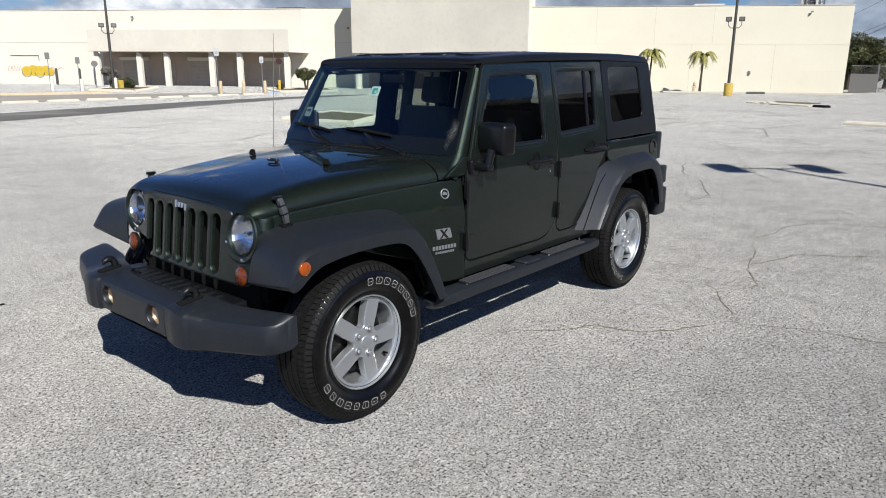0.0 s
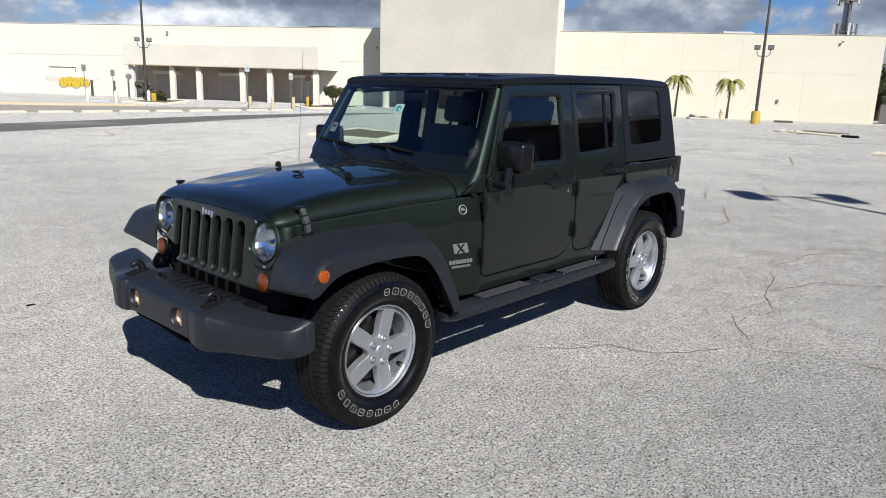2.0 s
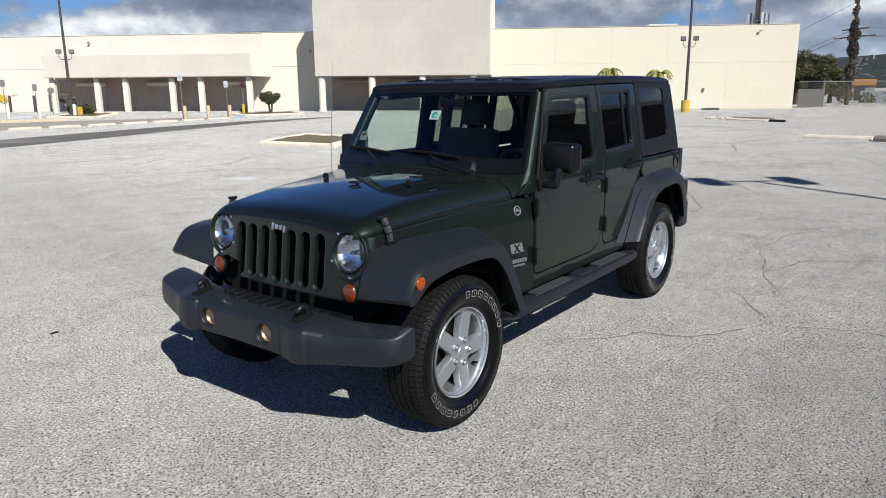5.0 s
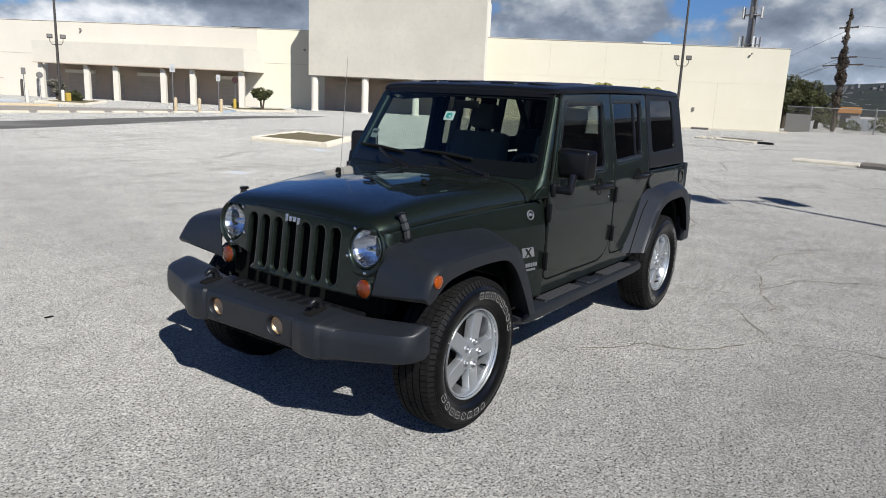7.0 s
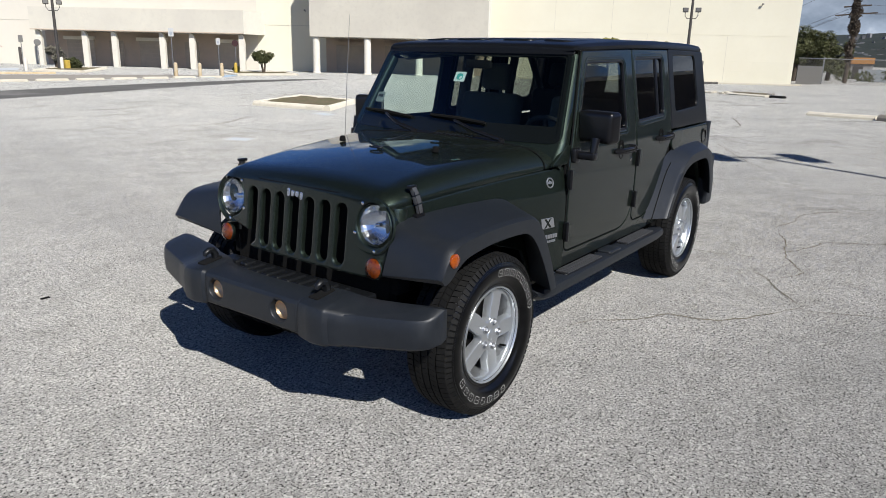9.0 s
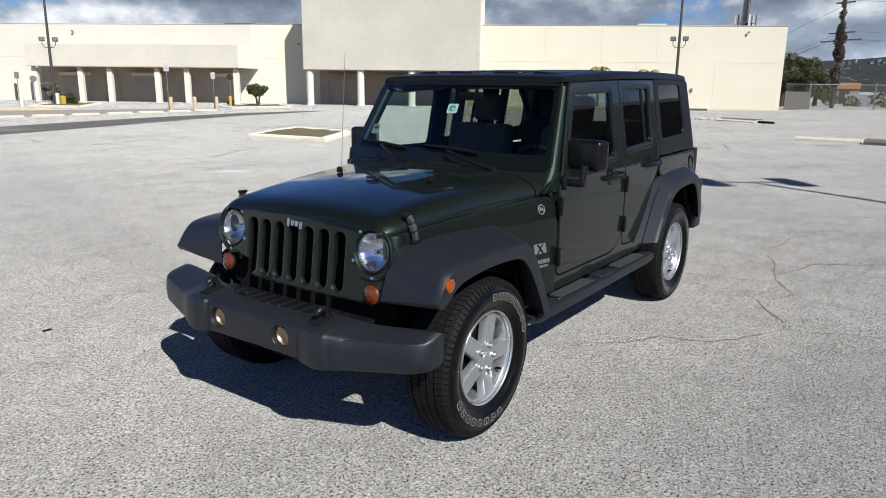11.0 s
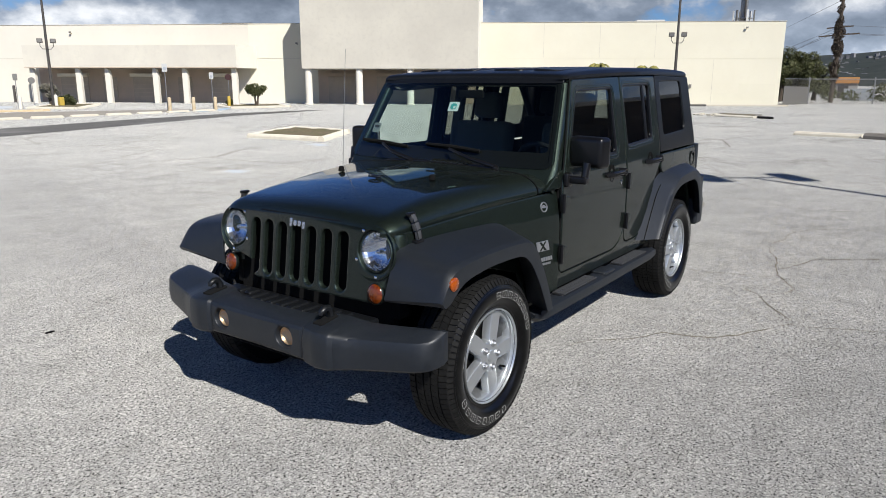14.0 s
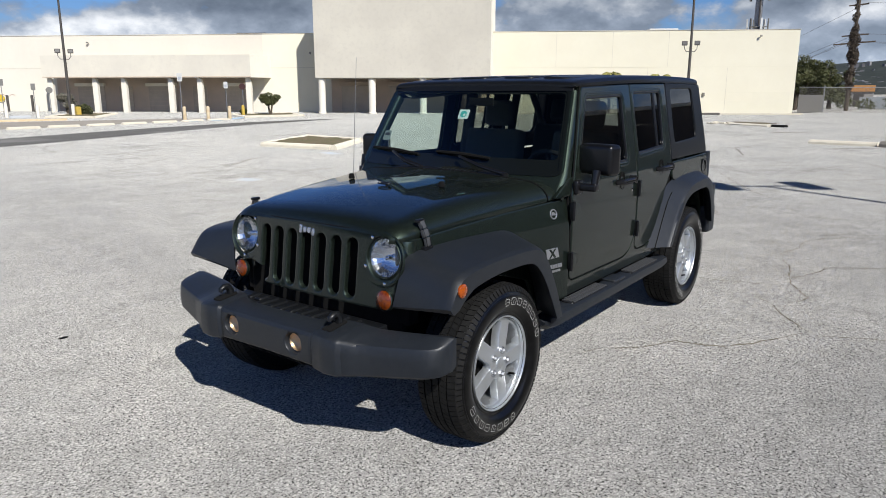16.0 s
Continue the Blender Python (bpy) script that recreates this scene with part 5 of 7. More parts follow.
    for k in range(9):
        add_box(vent, (-0.045, -0.010, -0.006), (0.045, 0.010, 0.006), 0.004, pose(-0.772, -0.045 + k * 0.034, 1.270, 24, 6, 14))
    part("vent_tray", box((-0.82, -0.075, 1.235), (-0.72, 0.255, 1.262), 0.01), M["matt_black"], cowl_part)
    # black slats in the glint metal, for their sunlit look
    part("cowl_vent", vent, M["edge_shine"], car, "black louvred cowl vent", smooth=30)
    for base, tip, end in (((-0.735, 0.44, 1.25), (-0.80, 0.06, 1.345), (0.27, -0.14)), ((-0.735, -0.20, 1.255), (-0.815, -0.50, 1.35), (-0.28, -0.70))):
        b, t = Vector(base), Vector(tip)
        mid = b.lerp(t, 0.45) + Vector((0.05, 0, 0.01))
        wip = add_tube(lathe([(0.02, -0.02), (0.022, 0.012), (0.014, 0.02), (0.001, 0.022)], 12, Matrix.Translation(b)), [b + Vector((0, 0, 0.012)), mid, t], [0.014, 0.011, 0.008], 8)
        w = part("wiper", wip, M["trim"], car, "black windscreen wiper", smooth=45)
        y0, y1 = end
        a = screen_place(y0, 0.235, -0.014)
        c = screen_place(y1, 0.275, -0.014)
        add = tube([a, a.lerp(c, 0.5) + Vector((0.008, 0, 0.006)), c], [0.009, 0.012, 0.009], 6)
        part("wiper_blade", add, M["matt_black"], w)
    whip = add_tube(lathe([(0.014, 0), (0.015, 0.02), (0.007, 0.045), (0.003, 0.05)], 10, pose(-0.722, -0.788, 1.13)), [(-0.722, -0.788, 1.17), (-0.742, -0.780, 1.58), (-0.763, -0.771, 1.967)], [0.0028, 0.0022, 0.0016], 6)
    part("aerial", whip, M["steel"], car, "thin grey whip aerial", smooth=40)


def rounded_at(u, v, w, h, r):
    """A rounded rectangle in the windscreen's own measures: h counts in slope units."""
    return [(u + a, v + b) for a, b in rounded(w, h, min(r, h / 2.2), 3)]


# ---- wheels, steps, underside and interior ----
R_TYRE = 0.408


def tyre_mesh():
    prof = [(0.232, -0.100), (0.245, -0.112), (0.285, -0.126), (0.325, -0.131), (0.36, -0.126), (0.385, -0.112), (0.398, -0.098), (0.400, -0.06), (0.401, 0.0), (0.400, 0.06), (0.398, 0.098), (0.388, 0.109), (0.372, 0.121), (0.36, 0.127), (0.357, 0.1255), (0.353, 0.128), (0.345, 0.1315), (0.325, 0.134), (0.305, 0.132), (0.290, 0.1265), (0.278, 0.118), (0.268, 0.108), (0.262, 0.106), (0.256, 0.1075), (0.250, 0.1055), (0.232, 0.100)]
    return lathe(prof, 72, pose(0, 0, 0, -90), caps=False)


def tread_mesh():
    """Five rows of tread blocks with cuts between them, and the shoulder lugs."""
    bm = bmesh.new()
    n = 84
    for k in range(n):
        for row, (y0, y1, sh) in enumerate(((-0.108, -0.068, 0.0), (-0.060, -0.024, 0.35), (-0.016, 0.016, 0.1), (0.024, 0.060, 0.6), (0.068, 0.108, 0.3))):
            a0 = 2 * math.pi * (k + sh) / n
            a1 = a0 + 2 * math.pi / n * (0.86 if row in (0, 4) else 0.92)
            edge = row in (0, 4)
            out = []
            for r in (0.392, R_TYRE):
                for y, da in ((y0, 0.0), (y1, (0.014, -0.030, 0.034, -0.030, 0.014)[row])):
                    rr = r - (0.008 if edge and abs(y) > 0.1 else 0)
                    for a in (a0 + da, a1 + da):
                        out.append(bm.verts.new((rr * math.cos(a), y, rr * math.sin(a))))
            v = out
            for f in ((4, 5, 7, 6), (0, 1, 5, 4), (2, 6, 7, 3), (0, 4, 6, 2), (1, 3, 7, 5)):
                bm.faces.new([v[i] for i in f])
        # shoulder lugs run a little way down the sidewall
        for y in (-1, 1):
            a0 = 2 * math.pi * (k + (0.0 if y < 0 else 0.3)) / n
            a1 = a0 + 2 * math.pi / n * 0.7
            v = [bm.verts.new((r * math.cos(a), y * h, r * math.sin(a))) for r, h in ((0.399, 0.108), (0.372, 0.127), (0.366, 0.121), (0.39, 0.10)) for a in (a0, a1)]
            for f in ((0, 1, 3, 2), (2, 3, 5, 4), (0, 2, 4, 6), (1, 7, 5, 3)):
                bm.faces.new([v[i] for i in f])
    return bm


def marking_mesh(start, step):
    """Outlined raised blocks where the sidewall carries white writing: two arcs of eight."""
    bm = bmesh.new()

    def wall(u, v, d):
        # u: angle in degrees from the back of the car upwards, v: radius
        a = radians(u)
        y = lerp_table([(0.290, 0.1275), (0.305, 0.133), (0.325, 0.1352), (0.345, 0.1328), (0.36, 0.1285)], v)
        return Vector((-v * math.cos(a), y + 0.0012 - d, v * math.sin(a)))
    for _ in (0,):
        for k in range(8):
            c = start + k * step
            ring = [(c + u * 57.3 / 0.325, 0.322 + v) for u, v in rounded(0.044 - 0.008 * (k % 3 == 1), 0.036, 0.01, 3)]
            hole = [(c + u * 57.3 / 0.325, 0.322 + v) for u, v in rounded(0.0395 - 0.008 * (k % 3 == 1), 0.0315, 0.008, 3)]
            loops = [ring, hole]
            vr = [[bm.verts.new(wall(*p, 0)) for p in lp] for lp in loops]
            for i in range(len(vr[0])):
                bm.faces.new((vr[0][i - 1], vr[0][i], vr[1][i], vr[1][i - 1]))
            bar = [(c + u * 57.3 / 0.325, 0.322 + v) for u, v in (((-0.012, -0.001), (0.012, -0.001), (0.012, 0.001), (-0.012, 0.001)), ((-0.001, -0.010), (0.001, -0.010), (0.001, 0.008), (-0.001, 0.008)), ((-0.012, -0.007), (-0.010, -0.007), (0.010, 0.007), (0.008, 0.007)))[(k * 5 + int(start)) % 3]]
            bm.faces.new([bm.verts.new(wall(*p, 0)) for p in bar])
    return bm


def rim_mesh():
    """Five broad spokes between five openings, in a stepped rim."""
    def face(u, v, d):
        r = math.hypot(u, v)
        return Vector((-u, lerp_table([(0.0, 0.098), (0.075, 0.098), (0.10, 0.092), (0.2, 0.084), (0.23, 0.086)], r) - d, v))
    disc = [(0.233 * math.cos(radians(a)), 0.233 * math.sin(radians(a))) for a in range(0, 360, 6)]
    holes = []
    for k in range(5):
        c = radians(-31 + 72 * k)
        pts = [(0.082, -9), (0.15, -19.5), (0.212, -25), (0.2195, -12), (0.221, 0), (0.2195, 12), (0.212, 25), (0.15, 19.5), (0.082, 9)]
        holes.append(round_poly([(r * math.cos(c + radians(a)), r * math.sin(c + radians(a))) for r, a in pts], 0.008, 3))
    bm = sheet(disc, holes, face, 0.046, 0.006, step=0.05)
    add_lathe(bm, [(0.230, 0.070), (0.232, 0.088), (0.235, 0.102), (0.239, 0.110), (0.243, 0.110), (0.245, 0.102), (0.238, 0.095)], 60, pose(0, 0, 0, -90))
    return bm


def barrel_mesh():
    return lathe([(0.222, 0.080), (0.212, 0.03), (0.205, -0.05), (0.225, -0.11)], 48, pose(0, 0, 0, -90), caps=False)


def build_wheels(car):
    data = {}
    for x in (0.0, -2.947):
        for s in (1, -1):
            # brake disc, widened and darkened to paint the shade between the spokes
            hub = part("wheel", lathe([(0.176, -0.02), (0.176, 0.016), (0.165, 0.022), (0.08, 0.024), (0.07, 0.035), (0.001, 0.035)], 36, pose(0, 0, 0, -90)), M["brake"], car, "alloy wheel with an all-terrain tyre", smooth=35) if not data else new("wheel", data["wheel"])
            if data:
                hub.parent = car
                hub["label"] = "alloy wheel with an all-terrain tyre"
            data["wheel"] = hub.data
            hub.matrix_basis = pose(x, s * (0.785 if x > -1 else 0.752), R_TYRE, 0, -7 if s == 1 else 0, 0 if s == 1 else 180)
            if x < -1:
                hub.matrix_basis = hub.matrix_basis @ pose(0, 0, 0, 0, -36 if s == 1 else 20)
            rows = [("tyre", tyre_mesh, M["rubber"], 30, "black all-terrain tyre"), ("tread", tread_mesh, M["tread"], None, "blocky tread"), ("sidewall_marking", lambda: marking_mesh(22, 10.6), M["marking"], None, "arc of outlined white marks"), ("lower_marking", lambda: marking_mesh(213, 11.2), M["marking"], None, "arc of outlined white marks"), ("rim", rim_mesh, M["alloy"], 33, "five-spoke silver alloy rim"), ("barrel", barrel_mesh, M["barrel"], 40, "darker inner barrel")]
            for name, make, material, smooth, label in rows:
                if name in data:
                    ob = new(name, data[name])
                    ob.parent = hub
                    ob["label"] = label
                else:
                    ob = part(name, make(), material, hub, label, smooth)
                    data[name] = ob.data
            for k in range(5):
                a = radians(5 + 72 * k)
                m = pose(-0.0655 * math.cos(a), 0.090, 0.0655 * math.sin(a), -90)
                if "lug_nut" in data:
                    ob = new("lug_nut", data["lug_nut"])
                    ob.parent = hub
                else:
                    nut = lathe([(0.016, -0.004), (0.0165, 0.006), (0.0125, 0.007), (0.0115, 0.02), (0.008, 0.026), (0.001, 0.027)], 6)
                    add_lathe(nut, [(0.021, -0.002), (0.019, 0.012), (0.0165, 0.012)], 16)
                    ob = part("lug_nut", nut, M["badge"], hub)
                    data["lug_nut"] = ob.data
                ob.matrix_basis = m
            if "centre_cap" in data:
                ob = new("centre_cap", data["centre_cap"])
                ob.parent = hub
            else:
                ob = part("centre_cap", lathe([(0.031, 0.09), (0.03, 0.102), (0.024, 0.105), (0.001, 0.106)], 24, pose(0, 0, 0, -90)), M["alloy"], hub, smooth=40)
                data["centre_cap"] = ob.data
            if "valve" in data:
                ob = new("valve", data["valve"])
                ob.parent = hub
            else:
                ob = part("valve", tube([(-0.178, 0.055, -0.098), (-0.166, 0.092, -0.090)], 0.006, 8), M["matt_black"], hub)
                data["valve"] = ob.data


def build_step(car, s):
    """Plastic running board with tread pads and brackets."""
    bm = bmesh.new()
    rings = []
    for x, y0, y1, z0, z1 in ((-0.52, 0.80, 0.858, 0.44, 0.485), (-0.55, 0.778, 0.880, 0.425, 0.502), (-0.62, 0.775, 0.895, 0.42, 0.507), (-1.30, 0.775, 0.893, 0.42, 0.507), (-2.30, 0.775, 0.885, 0.42, 0.507), (-2.44, 0.778, 0.875, 0.425, 0.505), (-2.47, 0.80, 0.85, 0.44, 0.49)):
        rings.append([(x, s * y, z) for y, z in ((y0, z0 + 0.02), (y0 + 0.02, z0), (y1 - 0.04, z0), (y1 - 0.006, z0 + 0.02), (y1, z0 + 0.045), (y1 - 0.008, z1 - 0.012), (y1 - 0.035, z1), (y0 + 0.012, z1), (y0, z1 - 0.01))])
    add_ring_loft(bm, rings, True, True)
    step = part("running_board", bm, M["plastic"], car, "black plastic running board", smooth=35)
    for x0, x1 in ((-1.36, -0.84), (-2.26, -1.74)):
        pad = sheet(round_poly([(x0, 0.781), (x1, 0.781), (x1, 0.867), (x0, 0.867)], 0.03), [], lambda u, v, d: Vector((u, s * v, 0.512 - d)), 0.008, 0.004)
        p = part("step_pad", pad, M["trim"], step, "ribbed black step pad")
        dots = bmesh.new()
        for i in range(17):
            for j in range(5):
                add_box(dots, (x0 + 0.03 + i * 0.028, s * (0.789 + j * 0.0175) - 0.006, 0.511), (x0 + 0.050 + i * 0.028, s * (0.789 + j * 0.0175) + 0.006, 0.519))
        part("grip_studs", dots, M["stud"], p)
    hump = box((-1.62, s * 0.775, 0.50), (-1.44, s * 0.876, 0.524), 0.018, seg=3)
    part("board_joint", hump, M["plastic"], step, smooth=45)
    for x in (-0.80, -1.465, -2.29):
        part("board_bracket", box((x - 0.065, s * 0.66, 0.44), (x + 0.065, s * 0.80, 0.475), 0.008), M["underbody"], step)


def build_underside(car):
    under = box((-3.45, -0.60, 0.50), (-0.55, 0.60, 0.60), 0.02)
    for s in (1, -1):
        add_box(under, (-3.50, s * 0.33, 0.36), (0.42, s * 0.41, 0.50), 0.01)
    part("chassis", under, M["underbody"], car, "dark frame and floor pan")
    part("engine_bay", box((-0.60, -0.56, 0.52), (0.37, 0.56, 1.04), 0.02), M["matt_black"], car)
    part("floor_liner", box((-3.44, -0.76, 0.595), (-0.60, 0.76, 0.62)), M["matt_black"], car)
    for x in (0.0, -2.947):
        ax = tube([(x, -0.70, R_TYRE), (x, 0.70, R_TYRE)], 0.042, 12)
        add_lathe(ax, [(0.02, -0.10), (0.10, -0.07), (0.125, 0.0), (0.10, 0.07), (0.02, 0.10)], 16, pose(x, -0.1, R_TYRE, 0, 90))
        part("axle", ax, M["underbody"], car, "dark steel axle", smooth=40)
        for s in (1, -1):
            part("shock_absorber", tube([(x - 0.08, s * 0.52, 0.38), (x - 0.10, s * 0.50, 0.62), (x - 0.11, s * 0.49, 0.95)], [0.026, 0.034, 0.034], 10), M["underbody"], car)
    for s in (1, -1):
        lo, hi = sorted((s * 0.47, s * 0.595))
        part("inner_wing", box((0.28, lo, 0.64), (0.365, hi, 0.93), 0.01), M["matt_black"], car)
    for x0, x1 in ((-0.58, 0.34), (-3.44, -2.42)):
        for s in (1, -1):
            lo, hi = sorted((s * 0.50, s * 0.56))
            part("wheel_liner", box((x0, lo, 0.50), (x1, hi, 1.0), 0.01), M["matt_black"], car)


def build_seat(car, y, x, wide=0.50):
    base = part("seat", box((x - 0.25, y - wide / 2, 0.72), (x + 0.27, y + wide / 2, 0.90), 0.05, seg=3), M["fabric"], car, "dark grey fabric seat", smooth=50)
    lean = pose(x - 0.22, y, 0.85, 0, -14)
    part("backrest", box((-0.07, -wide / 2, 0), (0.07, wide / 2, 0.62), 0.05, lean, 3), M["fabric"], base, smooth=50)
    for dy in ((0,) if wide < 0.6 else (-0.36, 0.36)):
        rest = box((-0.05, dy - 0.115, 0.65), (0.05, dy + 0.115, 0.85), 0.045, lean, 3)
        for k in (-0.05, 0.05):
            add_tube(rest, [lean @ Vector((0, dy + k, 0.6)), lean @ Vector((0, dy + k, 0.68))], 0.007, 6)
        part("headrest", rest, M["fabric"], base, smooth=50)


def build_interior(car):
    dash = bmesh.new()
    rings = []
    for y in (-0.72, -0.6, -0.2, 0.2, 0.6, 0.72):
        e = 0.02 if abs(y) > 0.7 else 0.0
        rings.append([(-0.90, y, 1.0), (-0.90, y, 1.20 - e), (-1.0, y, 1.235 - e), (-1.16, y, 1.225 - e), (-1.24, y, 1.17 - e), (-1.25, y, 1.0), (-1.22, y, 0.9)])
    add_ring_loft(dash, rings, True, True)
    d = part("dashboard", dash, M["dash"], car, "dark grey dashboard", smooth=35)
    part("instrument_hood", box((-1.30, 0.20, 1.18), (-1.12, 0.56, 1.285), 0.04, seg=3), M["dash"], d, smooth=45)
    wheel = bmesh.new()
    at = pose(-1.45, 0.38, 1.19, 0, -62)
    add_tube(wheel, [at @ Vector((0.185 * math.cos(a), 0.185 * math.sin(a), 0)) for a in [2 * math.pi * k / 32 for k in range(33)]], 0.016, 8, caps=False)
    for a in (0, 180, 270):
        add_tube(wheel, [at @ Vector((0, 0, -0.02)), at @ Vector((0.18 * math.cos(radians(a)), 0.18 * math.sin(radians(a)), 0))], 0.015, 6)
    add_lathe(wheel, [(0.07, -0.03), (0.06, 0.02), (0.001, 0.025)], 16, at)
    add_tube(wheel, [at @ Vector((0, 0, -0.02)), (-1.2, 0.38, 1.06)], 0.03, 8)
    part("steering_wheel", wheel, M["dash"], car, "dark steering wheel", smooth=40)
    for y in (0.38, -0.40):
        build_seat(car, y, -1.60)
    build_seat(car, 0.0, -2.62, 1.20)
    bars = bmesh.new()
    for s in (1, -1):
        add_tube(bars, [(-1.20, s * 0.64, 1.72), (-1.9, s * 0.64, 1.76), (-2.9, s * 0.63, 1.76), (-3.30, s * 0.64, 1.25), (-3.34, s * 0.64, 0.8)], 0.032, 8)
        add_tube(bars, [(-1.95, s * 0.70, 0.65), (-1.95, s * 0.69, 1.3), (-1.97, s * 0.63, 1.76)], 0.045, 8)
        add_tube(bars, [(-2.62, s * 0.68, 0.9), (-2.62, s * 0.68, 1.3), (-2.66, s * 0.63, 1.76)], 0.036, 8)
    for x in (-1.97, -2.9):
        add_tube(bars, [(x, -0.64, 1.765), (x, 0.64, 1.765)], 0.032, 8)
    part("roll_cage", bars, M["fabric"], car, "padded black roll bars", smooth=45)
    part("roof_lining", box((-3.40, -0.64, 1.792), (-1.22, 0.64, 1.80)), M["matt_black"], car)


def build_badges(car):
    for s in (1, -1):
        put = wing_place(s)
        up = lambda u, v, d: put(u, v, d - 0.004)
        plate = round_poly([(-0.665, 0.855), (-0.768, 0.855), (-0.785, 0.795), (-0.68, 0.795)], 0.004, 2)
        p = part("model_badge", sheet(plate, [], up, 0.004, 0.0012), M["badge"], car, "silver badge with a dark cross")
        bars = bmesh.new()
        up2 = lambda u, v, d: put(u, v, d - 0.0052)
        for pts in (((-0.690, 0.852), (-0.708, 0.852), (-0.757, 0.798), (-0.738, 0.798)), ((-0.738, 0.852), (-0.752, 0.852), (-0.708, 0.798), (-0.694, 0.798))):
            sheet(list(pts), [], up2, 0.002, 0.0003, bm=bars)
        part("badge_cross", bars, M["paint"], p)
        for row, (z0, z1, u0, step, w, n) in enumerate(((0.733, 0.756, -0.645, 0.0215, 0.016, 8), (0.709, 0.722, -0.665, 0.0152, 0.011, 9))):
            lines = bmesh.new()
            for k in range(n):
                u = u0 - k * step
                sheet([(u, z1), (u - w, z1), (u - w - 0.002, z0), (u - 0.002, z0)], [], up, 0.004, 0.001, bm=lines)
            part("badge_bars", lines, M["badge"], car, "row of small silver bars")
        disc = bmesh.new()
        ring = lambda r: [(-0.745 + r * math.cos(radians(a)), 1.052 + r * math.sin(radians(a))) for a in range(0, 360, 15)]
        sheet(ring(0.029), [ring(0.0235)], up, 0.005, 0.0015, bm=disc)
        sheet(round_poly([(-0.728, 1.046), (-0.731, 1.058), (-0.742, 1.066), (-0.761, 1.055), (-0.761, 1.046)], 0.003, 2), [], up, 0.004, 0.001, bm=disc)
        part("round_badge", disc, M["badge"], car, "round silver badge")


def build_car():
    car = thing("off_road_car", "dark green four-door off-road car with a black hardtop, parked on asphalt", "car")
    build_bonnet(car)
    build_grille(car)
    build_bumper(car)
    for s in (1, -1):
        build_latch(car, s)
        build_wing(car, s)
        build_flare(car, s, False)
        build_flare(car, s, True)
        build_doors(car, s)
        build_tub(car, s)
        build_step(car, s)
    build_hardtop(car)
    build_windscreen(car)
    build_wheels(car)
    build_underside(car)
    build_interior(car)
    build_badges(car)


build_car()


# ---- the car park ----
def at_store(s, off, z=0.0):
    return STORE @ Vector((s, off, z))


def crack(points, width, seed):
    """A thin wandering crack along ground points."""
    rnd = random.Random(seed)
    fine = []
    for a, b in zip(points, points[1:]):
        a, b = Vector((*a, 0)), Vector((*b, 0))
        n = max(2, int((b - a).length / 0.05))
        side = Vector((-(b - a).y, (b - a).x, 0)).normalized()
        for k in range(n):
            p = a.lerp(b, k / n) + side * (0.035 * noise.noise((a.lerp(b, k / n)) * 3.1 + Vector((seed, 0, 0))) * 2 + rnd.uniform(-0.008, 0.008))
            fine.append(p)
    fine.append(Vector((*points[-1], 0)))
    bm = bmesh.new()
    rows = []
    for i, p in enumerate(fine):
        d = (fine[min(i + 1, len(fine) - 1)] - fine[max(i - 1, 0)]).normalized()
        s = Vector((-d.y, d.x, 0))
        ends = min(1.0, 0.25 + min(i, len(fine) - 1 - i) * 0.12)
        w = width * ends * rnd.uniform(0.4, 1.4)
        rows.append((bm.verts.new(p + s * w / 2 + Vector((0, 0, 0.003))), bm.verts.new(p - s * w / 2 + Vector((0, 0, 0.003)))))
    for a, b in zip(rows, rows[1:]):
        bm.faces.new((a[0], b[0], b[1], a[1]))
    return bm


